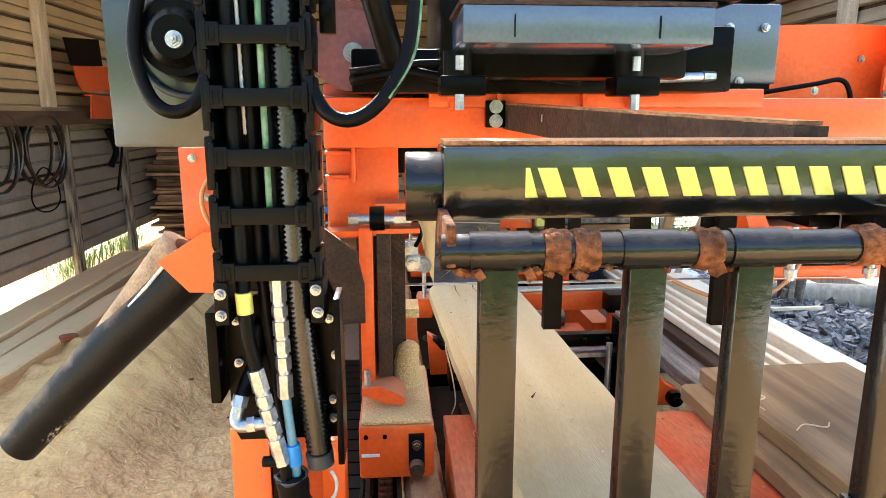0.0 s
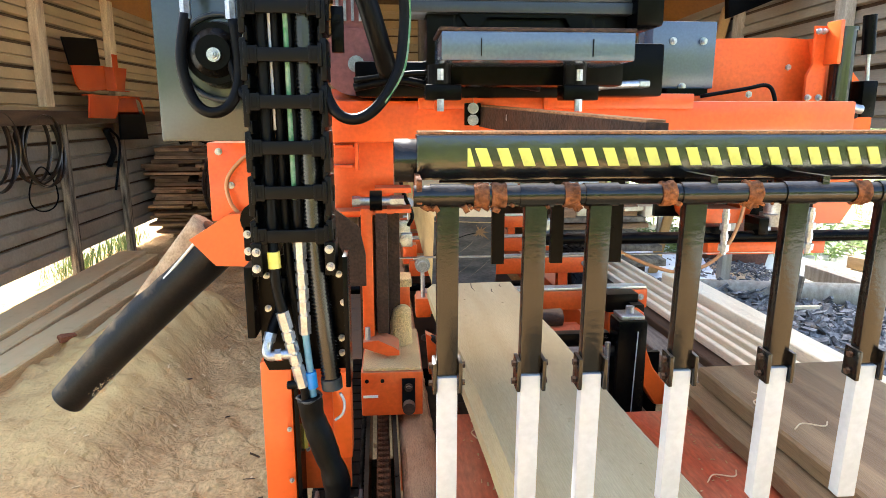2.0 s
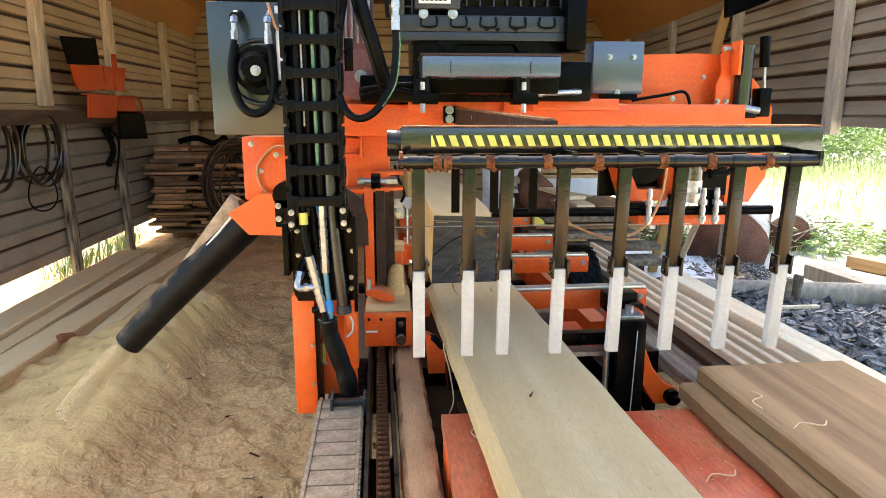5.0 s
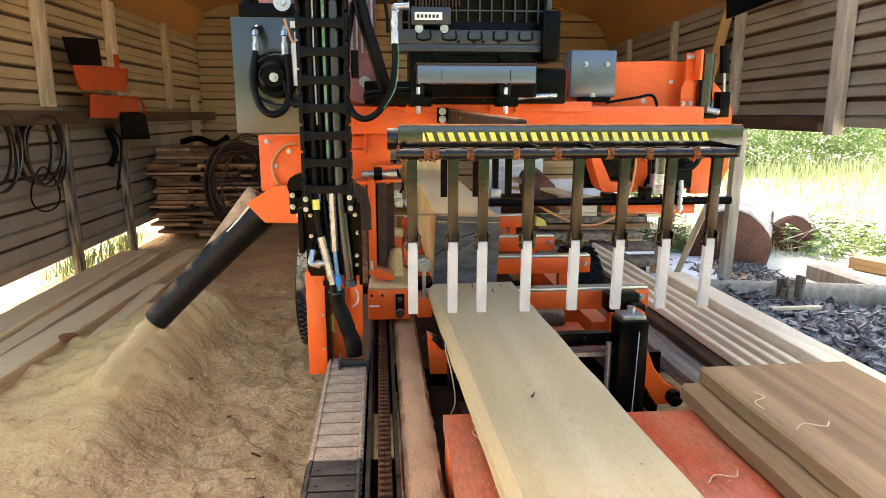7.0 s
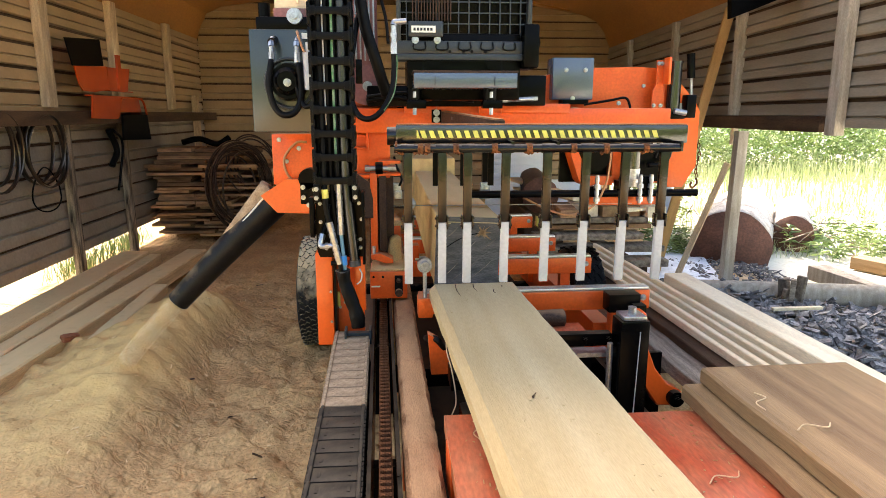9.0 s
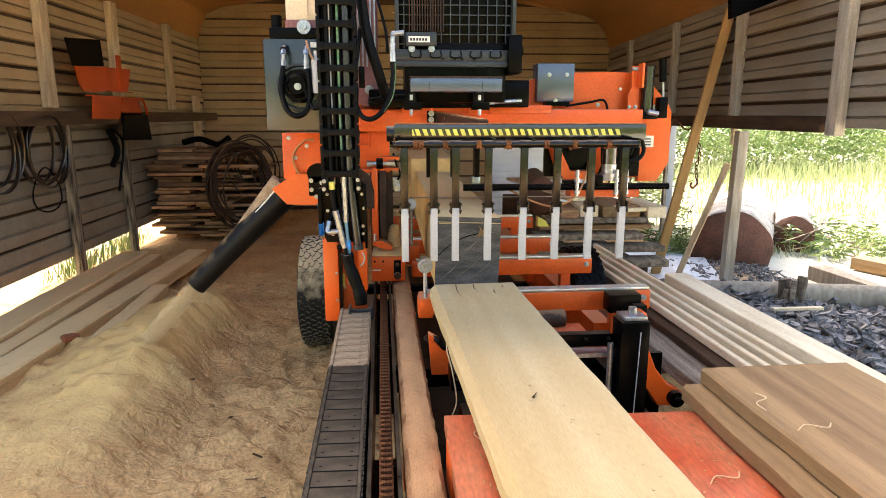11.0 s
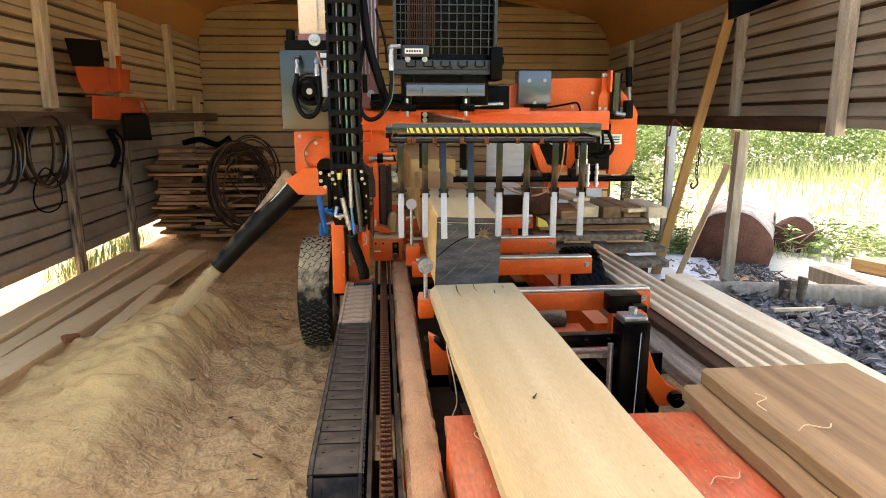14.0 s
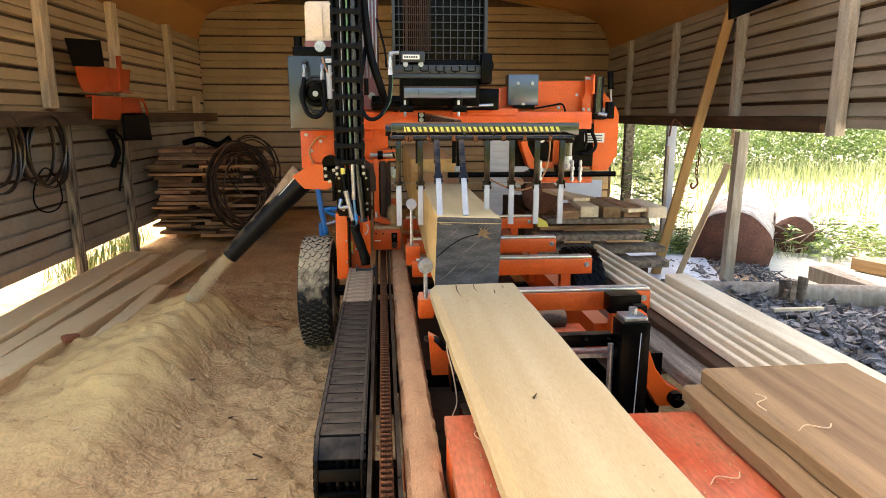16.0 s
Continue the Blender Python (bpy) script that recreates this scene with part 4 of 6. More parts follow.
# straw-like splinters
for x, y, z, a in ((0.29, 1.28, 0.705, 20), (0.86, 1.36, 0.783, 60), (0.90, 1.22, 0.783, 0), (0.70, 1.2, 0.684, 10), (0.20, 1.42, 0.705, 80)):
    thing("splinter", "curled pale wood splinter", "splinter", tube(B(), [(-0.05, 0, 0.002), (-0.02, 0.02, 0.004), (0.015, 0.0, 0.006), (0.04, 0.025, 0.003)], 0.0016, 6, 6), STRAW, pose(x, y, z, 0, 0, a), group="splinters")
thing("knot_chip", "small dark chip on the board", "chip", tube(B(), [(0, 0, 0.002), (0.012, 0.02, 0.004)], 0.0025, 6, 4, radii=[0.003, 0.0008]), DARK_WOOD, pose(0.315, 1.40, 0.795))
thing("splinter", "long pale bark fibre hanging beside the board", "splinter", tube(B(), [(0, 0, 0.05), (-0.01, -0.08, 0.02), (0.0, -0.16, -0.02), (0.01, -0.2, -0.1), (-0.005, -0.22, -0.14)], 0.002, 6, 6), STRAW, pose(0.165, 2.02, 0.70), group="splinters")

# long strips, side timber
timber = sawn("timber", "long pale squared timber beside the mill", 0, 0.12, 0, 1.75, 0, 0.10, SLAT, "timber", pose(1.50, 1.58, 0.50, 0, 0, 1.5))
for x, z, l, y0 in ((1.300, 0.500, 2.55, 1.74), (1.345, 0.515, 2.6, 1.70), (1.388, 0.528, 2.5, 1.72), (1.432, 0.54, 2.6, 1.70)):
    sawn("strip", "long pale sawn strip stacked along the mill", 0, 0.026, 0, l, 0, 0.036, SLAT, "strip", pose(x, y0, z, 0, 0, 1.7), group="strips")
sawn("slab", "dark bark-edged slab under the strips", 0, 0.20, 0, 2.3, 0, 0.05, GREY_WOOD, "slab", pose(1.10, 1.6, 0.43, 0, 8, 1.7), wave=0.015)
sawn("slab", "long weathered slab carrying the strips", 0, 0.36, 0, 2.8, 0, 0.10, DARK_WOOD, "slab", pose(1.25, 1.5, 0.395, 0, 0, 1.7), wave=0.01)
for y in (1.8, 3.4):
    thing("trestle", "rough timber trestle under the strips", "trestle", bx(1.05, 1.75, y, y + 0.12, -0.01, 0.395, bevel=0.006), DARK_WOOD, group="trestles")

# lumber stack far right
lum = ((1.30, 2.2, 5.45, 0.52, 0.045, GREY_WOOD), (1.25, 2.25, 5.5, 0.46, 0.04, LUMBER), (1.2, 2.15, 5.4, 0.38, 0.05, GREY_WOOD), (1.2, 2.3, 5.3, 0.29, 0.05, GREY_WOOD), (1.1, 2.3, 5.2, 0.18, 0.06, GREY_WOOD))
for x0, x1, y, z, h, mt in lum:
    thing("lumber", "rough board in a low stack", "board", bx(x0, x1, y, y + 0.22, z, z + h, bevel=0.004), mt, group="low lumber stack")
for i in range(5):
    thing("block", "short sawn block on the lumber stack", "block", bx(0, random.uniform(0.12, 0.17), 0, random.uniform(0.4, 0.7), 0, random.uniform(0.07, 0.1), bevel=0.005), (LUMBER, SLAT, PLANK)[i % 3], pose(1.42 + 0.19 * i, 5.46 + random.uniform(-0.04, 0.08), 0.566, 0, 0, random.uniform(-7, 7)), group="sawn blocks")
sawn("board", "wide pale board resting on the lumber stack", 0, 0.30, 0, 2.4, 0, 0.03, SLAT, "board", pose(2.0, 5.42, 0.62, -1.5, 0, 14))
sawn("board", "narrow pale board resting on the lumber stack", 0, 0.16, 0, 2.0, 0, 0.03, SLAT, "board", pose(1.62, 5.8, 0.67, 0, 0, 8))
for x0, y in ((1.2, 5.25), (2.0, 5.25)):
    thing("stack_bearer", "squared bearer under the lumber stack", "bearer", bx(x0, x0 + 0.14, y, y + 1.2, -0.08, 0.18, bevel=0.006), DARK_WOOD)


# ---------------- tyre ----------------
def wheel(m, label, r=0.345, w=0.2, mat=None):
    mat = mat or TYRE
    ob = thing("trailer_wheel", label, "wheel", m=m, group="trailer wheels")
    bm = B()
    seg = 72
    prof = [(-w * 0.40, r * 0.60), (-w * 0.52, r * 0.80), (-w * 0.46, r * 0.94), (-w * 0.36, r * 0.985), (-w * 0.22, r), (0, r * 1.003), (w * 0.22, r), (w * 0.36, r * 0.985), (w * 0.46, r * 0.94), (w * 0.52, r * 0.80), (w * 0.40, r * 0.60)]
    rings = []
    for s in range(seg):
        a = s / seg * 6.28318
        rings.append([bm.verts.new((x, q * math.cos(a), q * math.sin(a))) for x, q in prof])
    for s in range(seg):
        a, b = rings[s], rings[(s + 1) % seg]
        for i in range(len(prof) - 1):
            bm.faces.new((a[i], b[i], b[i + 1], a[i + 1]))
        bm.faces.new((a[-1], b[-1], b[0], a[0]))
    bmesh.ops.recalc_face_normals(bm, faces=bm.faces[:])
    ty = part("tyre", bm, mat, ob)
    bm = B()
    for k in range(5):
        xk = (k - 2) * w * 0.165
        n = 60
        for s in range(n):
            a = (s + (0.5 if k % 2 else 0)) / n * 6.28318
            sh = 0.012 * (1 if s % 2 else -1)
            m2 = Matrix.Rotation(a, 4, "X") @ Matrix.Translation((xk + sh * 0.45, 0, r + 0.002 - (0.004 if abs(k - 2) == 2 else 0))) @ Matrix.Rotation(0.5 if s % 2 else -0.5, 4, "Z")
            box(bm, -0.011, 0.011, -0.0165, 0.0165, -0.006, 0.006, m=m2)
    part("tread", bm, mat, ty)
    part("rim", rod(rod(B(), (-w * 0.38, 0, 0), (w * 0.38, 0, 0), r * 0.62, seg=32), (-w * 0.42, 0, 0), (w * 0.42, 0, 0), r * 0.2, seg=20), WHITE, ob)
    return ob


wheel(pose(-0.497, 4.10, 0.335), "black trailer tyre with dusty tread beside the mill")
wheel(pose(1.10, 3.75, 0.36), "black trailer tyre under the mill's far side", 0.30, 0.2, RUBBER)
thing("axle", "dark trailer axle tube", "axle", rd((-0.4, 4.10, 0.335), (0.9, 4.10, 0.335), 0.035), BLACK)

# ---------------- loose things by the walls ----------------
random.seed(11)
for x, y0, l, w, h, a, z, mt in ((-2.54, 2.9, 3.3, 0.24, 0.13, 0.6, 0.05, TIMBER), (-2.28, 3.0, 3.2, 0.11, 0.10, 0.9, 0.05, TIMBER), (-2.17, 3.0, 3.35, 0.19, 0.11, -2.4, 0.05, TIMBER),
                                 (-2.72, 2.9, 3.2, 0.16, 0.05, 0.4, 0.01, TIMBER), (-1.83, 3.75, 1.3, 0.12, 0.08, 3.0, 0.07, TIMBER)):
    sawn("timber", "dusty brown timber lying along the wall", 0, w, 0, l, 0, h, mt, "timber", pose(x, y0, z, 0, 0, a), group="wall timbers", wave=0.008, bevel=0.01)
for x, y, a_, k in ((-2.08, 3.72, 20, 1.0), (-2.22, 3.66, -35, 0.8), (-2.05, 3.50, 10, 0.9), (-1.93, 3.80, 60, 0.6)):
    thing("offcut", "reddish bark offcut on the sawdust", "offcut", prism(B(), [(-0.09 * k, -0.05 * k), (0.08 * k, -0.035 * k), (0.10 * k, 0.03 * k), (-0.02 * k, 0.055 * k), (-0.08 * k, 0.03 * k)], 0.0, 0.03, axis="z"), RED_BARK, pose(x, y, ground_height(x, y) - 0.004, 9, 7, a_), group="bark offcuts")

lst = thing("lumber_rack_stack", "tall rough stack of thin reddish-brown boards", "lumber stack")
for k in range(24):
    z = 0.05 + k * 0.042
    for j in range(2):
        l = random.uniform(0.35, 0.8)
        x = -2.78 + j * 0.48 + random.uniform(-0.05, 0.08)
        part("board", bx(x, x + l, 7.7 + random.uniform(-0.1, 0.15), 8.5, z, z + random.uniform(0.024, 0.041)), LUMBER, lst)


def coil(x, y, z, r, turns, m, label, thick=0.012):
    ob = thing("hose_coil", label, "hose coil", m=pose(x, y, z) @ m)
    for i in range(turns):
        pts = []
        rr = r * random.uniform(0.74, 1.06)
        ox, oz = random.uniform(-0.05, 0.05), random.uniform(-0.05, 0.05)
        for k in range(13):
            a = k / 12 * 6.28318
            pts.append((ox + rr * math.cos(a), (i - turns / 2) * thick * 1.6 + 0.02 * math.sin(a * 2 + i), oz + rr * 1.08 * math.sin(a)))
        part("hose_turn", tube(B(), pts, thick, 8, 4), OLD_STEEL if r > 0.3 else RUBBER, ob)
    return ob




def blade_coil(x, y, z, r, turns, label):
    """A coiled saw band hung flat against the wall."""
    ob = thing("blade_coil", label, "saw blade", m=pose(x, y, z, 0, 0, 82), group="hanging saw blades")
    for i in range(turns):
        bm = B()
        rr, n = r * random.uniform(0.82, 1.04), 40
        ox, oy, oz = random.uniform(-0.03, 0.03), random.uniform(-0.05, 0.05), -0.5 * rr + 0.5 * r
        rings = []
        for k in range(n):
            a = k / n * 6.28318
            c = Vector((ox + rr * 0.92 * math.cos(a), oy + 0.03 * math.sin(a + i), oz + rr * 1.05 * math.sin(a)))
            d = Vector((math.cos(a), 0, math.sin(a)))
            rings.append([bm.verts.new(c + d * p + Vector((0, q, 0))) for p, q in ((-0.0012, -0.016), (0.0012, -0.016), (0.0012, 0.016), (-0.0012, 0.016))])
        for k in range(n):
            p, q = rings[k], rings[(k + 1) % n]
            for e in range(4):
                bm.faces.new((p[e], p[(e + 1) % 4], q[(e + 1) % 4], q[e]))
        part("blade_turn", bm, BLADE, ob)
    return ob


coil(-1.72, 7.4, 0.66, 0.44, 14, pose(0, 0, 0, -6, 0, 56), "large coil of dark brown steel band leaning on the lumber", 0.010)
coil(-1.66, 7.9, 0.86, 0.33, 4, pose(0, 0, 0, -14, 0, 42), "loose coil of dark band behind the mill", 0.009)
blade_coil(WL + 0.13, 5.32, 1.17, 0.275, 5, "coiled steel saw band hanging from the wall ledge")
blade_coil(WL + 0.13, 4.72, 1.18, 0.275, 4, "coiled steel saw band hanging from the wall ledge")
coil(WL + 0.10, 5.32, 0.86, 0.19, 1, pose(0, 0, 0, 0, 0, 82), "single black loop hanging on the wall", 0.006)

# orange and black blade guards hung on the wall ledge: folded sheets, open at one end
GX = WL + 0.25
g1 = thing("guard_panel", "orange metal guard with a black flap hung on the wall", "guard", prism(B(), [(5.72, 1.835), (6.33, 1.87), (6.35, 1.665), (6.05, 1.635), (5.83, 1.64), (5.77, 1.70)], GX - 0.010, GX, axis="x"), GUARD)
part("flap", prism(B(), [(5.65, 2.05), (6.29, 2.10), (6.32, 1.872), (5.74, 1.837)], GX - 0.03, GX - 0.018, axis="x"), BLACK, g1, "black rubber flap")
part("side_plate", bx(GX - 0.06, GX, 6.352, 6.362, 1.665, 1.87), GUARD, g1)
part("side_plate", prism(B(), [(6.362, 1.87), (7.0, 1.89), (6.90, 1.67), (6.362, 1.665)], GX - 0.06, GX - 0.05, axis="x"), GUARD, g1)
part("side_plate", bx(GX - 0.06, GX, 6.362, 6.90, 1.655, 1.664), GUARD, g1)
part("lip", bx(GX - 0.05, GX - 0.03, 6.66, 6.74, 1.672, 2.00), GUARD, g1)
g2 = thing("guard_panel", "orange metal guard hanging below the ledge with a black skirt", "guard", prism(B(), [(5.97, 1.61), (6.57, 1.61), (6.47, 1.40), (5.92, 1.41)], GX, GX + 0.012, axis="x"), GUARD)
part("top_plate", bx(GX - 0.06, GX + 0.0, 5.98, 7.14, 1.60, 1.612), GUARD, g2)
part("side_plate", prism(B(), [(6.575, 1.60), (7.16, 1.60), (7.23, 1.44), (6.50, 1.44)], GX - 0.06, GX - 0.05, axis="x"), GUARD, g2)
part("rim", tube(B(), [(GX, 6.50, 1.42), (GX, 6.58, 1.56), (GX, 6.70, 1.60), (GX, 7.05, 1.60), (GX, 7.16, 1.56), (GX, 7.22, 1.44)], 0.012, 6, 4), GUARD, g2)
part("flap", prism(B(), [(6.61, 1.44), (7.23, 1.44), (7.29, 1.18), (6.58, 1.20)], GX - 0.02, GX, axis="x"), BLACK, g2, "black rubber skirt")
thing("wall_tool", "dark metal tool hanging under the ledge", "tool", tube(tube(B(), [(WL + 0.1, 6.6, 1.3), (WL + 0.12, 6.7, 1.1), (WL + 0.1, 6.6, 0.95)], 0.03, 8), [(WL + 0.1, 6.7, 1.3), (WL + 0.12, 6.85, 1.15), (WL + 0.1, 6.7, 0.7)], 0.012, 8), PLASTIC)
thing("hand_tool", "dark clamp lying on the lumber", "tool", tube(B(), [(-2.5, 8.0, 1.12), (-2.3, 8.0, 1.16), (-2.1, 8.0, 1.10), (-1.95, 8.0, 1.18)], 0.035, 8), BLACK)
# blue hand truck behind the wheel
ht = thing("hand_truck", "blue tubular hand truck behind the mill", "hand truck")
part("frame_tube", tube(B(), [(-0.62, 5.2, 0.95), (-0.60, 5.2, 0.75), (-0.56, 5.2, 0.5)], 0.022, 8), BLUE, ht)
part("frame_tube", tube(B(), [(-0.30, 5.25, 0.8), (-0.45, 5.2, 0.72), (-0.56, 5.2, 0.70), (-0.40, 5.2, 0.62)], 0.018, 8), BLUE, ht)
part("hook", tube(B(), [(-0.55, 5.12, 0.60), (-0.44, 5.12, 0.62), (-0.38, 5.12, 0.55), (-0.42, 5.12, 0.47)], 0.014, 8), STEEL, ht, "pale curved steel hook")
part("wheel", rd((-0.66, 5.25, 0.12), (-0.58, 5.25, 0.12), 0.12, seg=24), RUBBER, ht)
part("upright", rd((-0.58, 5.22, 0.0), (-0.60, 5.2, 0.6), 0.02), BLUE, ht)
# white panel and clutter far behind
wp = thing("white_panel", "white ribbed metal door standing behind the mill", "door", bx(1.25, 2.06, 8.9, 8.94, -0.08, 1.14, bevel=0.004), DOOR_WHITE)
for k in range(13):
    part("rib", bx(1.252, 2.058, 8.885, 8.9, -0.06 + k * 0.092, 0.016 + k * 0.092, bevel=0.006), DOOR_WHITE, wp)
part("latch", bx(1.52, 1.60, 8.87, 8.885, 0.30, 0.34, bevel=0.004), GREY, wp)
wp2 = thing("white_panel", "low pale blue-white panel leaning behind the lumber", "panel", bx(2.12, 2.90, 8.95, 8.99, -0.08, 0.55, bevel=0.004), DOOR_WHITE)
log("log", "dark weathered slab log behind the lumber stack", (1.50, 6.6, 0.62), (1.75, 8.2, 0.62), 0.185, 0.16, OLD_STEEL)
thing("stack_bearer", "dark crib of timbers under the slab log", "bearer", box(bx(1.35, 1.55, 6.65, 8.1, -0.06, 0.46, bevel=0.006), 1.56, 1.80, 6.75, 8.1, -0.06, 0.46, bevel=0.006), DARK_WOOD)

# ================= the saw head, which travels along the bed =================
head = thing("saw_head", "orange sawmill head with engine and blade housing on the mill bed", "sawmill head")

# ---- drag-back bar with its hanging fingers ----
BY, SY0 = -0.52, -0.578
SET[0] = Matrix.Translation((0.008, 0, -0.012))
bar = part("drag_bar", bx(0.004, 0.862, BY, BY + 0.062, 1.376, 1.428, bevel=0.003), BAR_PAINT, head, "glossy black square bar with yellow hazard stripes")
part("end_cap", rd((-0.022, BY + 0.03, 1.397), (0.004, BY + 0.03, 1.397), 0.026, seg=24), BLACK_WORN, bar)
for i in range(29):
    x = 0.063 + (0.0085 + (i - 1) * 0.0252 if i else 0.0)
    st = [(x, 1.413), (x + 0.0138, 1.413), (x + 0.0215, 1.392), (x + 0.0077, 1.392)] if i else [(x, 1.413), (x + 0.003, 1.413), (x + 0.009, 1.392), (x, 1.392)]
    part("hazard_stripe", prism(B(), st, BY - 0.0016, BY - 0.0002), YELLOW, bar, "" if i else "slanted yellow stripe")
part("bar_dust", bx(0.006, 0.860, BY + 0.004, BY + 0.058, 1.4285, 1.432, bevel=0.001), RAIL_DUST, bar, "layer of brown sawdust on the bar")
part("end_plate", bx(0.001, 0.007, SY0 - 0.010, BY + 0.02, 1.357, 1.384, bevel=0.001), RUST, bar, "rusty hanger plate")
part("end_plate", bx(0.812, 0.820, SY0 - 0.012, BY + 0.03, 1.355, 1.384, bevel=0.001), BLACK_WORN, bar)
for x in (0.33, 0.46):
    part("shaft_hanger", bx(x - 0.004, x + 0.004, SY0 - 0.006, BY + 0.03, 1.357, 1.3845), BLACK_WORN, bar)
SET[0] = None
SY, SZ = -0.578, 1.353
shaft = part("finger_shaft", rd((0.006, SY, SZ), (0.822, SY, SZ), 0.0115, seg=24), BLACK_WORN, head, "round black shaft under the bar")
random.seed(5)
for x in (0.079, 0.098, 0.178, 0.287, 0.385, 0.512, 0.606, 0.722):
    bm = tube(B(), [(x - 0.008, SY, SZ), (x - 0.003, SY, SZ), (x + 0.003, SY, SZ), (x + 0.008, SY, SZ)], 0.0138, 18, 3)
    for v in bm.verts:
        v.co += (v.co - Vector((v.co.x, SY, SZ))) * 0.16 * noise.noise(v.co * 160)
    part("collar", bm, RUST, shaft, "rusty collar")
bm = B()
for _ in range(46):
    x = random.choice((0.079, 0.098, 0.178, 0.287, 0.385, 0.512, 0.606, 0.722, 0.02, 0.03)) + random.gauss(0, 0.012)
    r = random.uniform(0.0012, 0.0032)
    box(bm, -r * 1.6, r * 1.6, -r, r, -r, r, m=Matrix.Translation((x, SY - random.uniform(-0.004, 0.009), SZ - random.uniform(0.009, 0.0145))) @ Euler((random.random(), random.random(), random.random())).to_matrix().to_4x4())
tagged(part("sawdust_crust", bm, RUST, shaft, "clots of damp sawdust under the shaft"), kind="stuff")
FX = (0.043, 0.140, 0.212, 0.321, 0.440, 0.552, 0.667, 0.780)
fingers = []
for i, x in enumerate(FX):
    bm = bx(-0.0122, 0.0122, -0.006, 0.010, -0.209, -0.008, bevel=0.0015)
    rod(bm, (-0.019, 0, 0), (0.019, 0, 0), 0.0132, seg=16)
    f = part("finger", bm, BLACK_WORN, head, "black flat steel finger with a white tip", pose(x, SY, SZ))
    for sx in (-0.0148, 0.0148):
        part("clamp_plate", bx(sx - 0.00225, sx + 0.00225, -0.014, 0.012, -0.228, -0.190, bevel=0.001), BLACK_WORN, f)
    for zz in (-0.198, -0.220):
        part("clamp_bolt", rd((-0.021, 0, zz), (0.021, 0, zz), 0.004, seg=6), OLD_STEEL, f)
    part("tip", bx(-0.0118, 0.0118, -0.009, 0.009, -0.390, -0.210, bevel=0.0015), WHITE, f, "white plastic tip")
    fingers.append(f)
for x in (0.135, 0.222, 0.31):
    part("rear_finger", bx(x - 0.009, x + 0.009, -0.36, -0.35, 1.225, 1.352), BLACK, head)
part("rear_shaft", rd((0.05, -0.355, 1.352), (0.80, -0.355, 1.352), 0.008), BLACK, head)
part("rear_link", bx(0.30, 0.325, -0.50, -0.345, 1.352, 1.37), BLACK, head)
# swing arm that carries the bar
arm_bm = prism(B(), [(0.200, 0.355), (0.228, 0.365), (0.335, -0.46), (0.305, -0.46)], 1.414, 1.462, axis="z")
for v in arm_bm.verts:
    v.co.z -= 0.035 * (0.49 - v.co.y)
part("swing_arm", arm_bm, OLD_STEEL, head, "brown dusty swing arm")
top_bm = prism(B(), [(0.202, 0.345), (0.226, 0.355), (0.333, -0.455), (0.307, -0.455)], 1.4625, 1.466, axis="z")
for v in top_bm.verts:
    v.co.z -= 0.035 * (0.49 - v.co.y)
part("arm_dust", top_bm, RAIL_DUST, head, "sawdust lying on the swing arm")
ah = part("arm_hinge", bx(0.163, 0.203, 0.340, 0.362, 1.412, 1.466, bevel=0.003), BLACK, head)
bolts(ah, [(0.183, 0.338, 1.453), (0.183, 0.338, 1.425)], 0.010)
bolts(head, [(0.245, 0.13, 1.432)], 0.013)

# ---- vertical cable chain with its hoses ----
CX, CHW = -0.210, 0.0715
chain_v = part("cable_chain", bx(-0.280, -0.140, 0.035, 0.041, 1.19, 2.25), PLASTIC, head, "black plastic cable chain standing upright")
pitch = 0.0835
linkb = B()
for s in (-1, 1):
    box(linkb, s * CHW - 0.006, s * CHW + 0.006, -0.045, 0.03, -0.046, 0.030, bevel=0.003)
    box(linkb, s * CHW * 0.93 - 0.004, s * CHW * 0.93 + 0.004, -0.042, 0.027, 0.025, 0.050, bevel=0.002)
    box(linkb, s * (CHW + 0.007) - 0.0015, s * (CHW + 0.007) + 0.0015, -0.02, 0.01, -0.02, 0.008)
box(linkb, -0.071, 0.071, -0.050, -0.041, -0.0125, 0.0125, bevel=0.003)
for s in (-1, 1):
    box(linkb, s * 0.057 - 0.012, s * 0.057 + 0.012, -0.052, -0.041, -0.016, 0.016, bevel=0.003)
    box(linkb, s * 0.066 - 0.004, s * 0.066 + 0.004, -0.053, -0.040, -0.021, 0.021, bevel=0.002)
link_me = mesh_of("chain_link", linkb, PLASTIC)
slotb = B()
for q in (-0.0042, 0.0042):
    box(slotb, q - 0.0007, q + 0.0007, -0.0533, -0.0515, -0.009, 0.009)
for q in (-0.009, 0.009):
    box(slotb, -0.0042, 0.0042, -0.0533, -0.0515, q - 0.0007, q + 0.0007)
slot_me = mesh_of("crossbar_slot", slotb, INK)
for k in range(13):
    z = 1.211 + k * pitch
    for nm, me, dx in (("chain_link", link_me, 0), ("crossbar_slot", slot_me, -0.055), ("crossbar_slot", slot_me, 0.055)):
        ob = new(nm, me)
        ob.parent = chain_v
        ob.matrix_basis = pose(CX + dx, 0.01, z)


def hose(name, pts, r, mat, label="", ribs=0.0, steps=8, parent=None, seg=10):
    return part(name, tube(B(), pts, r, seg, steps, ribs), mat, parent or head, label)


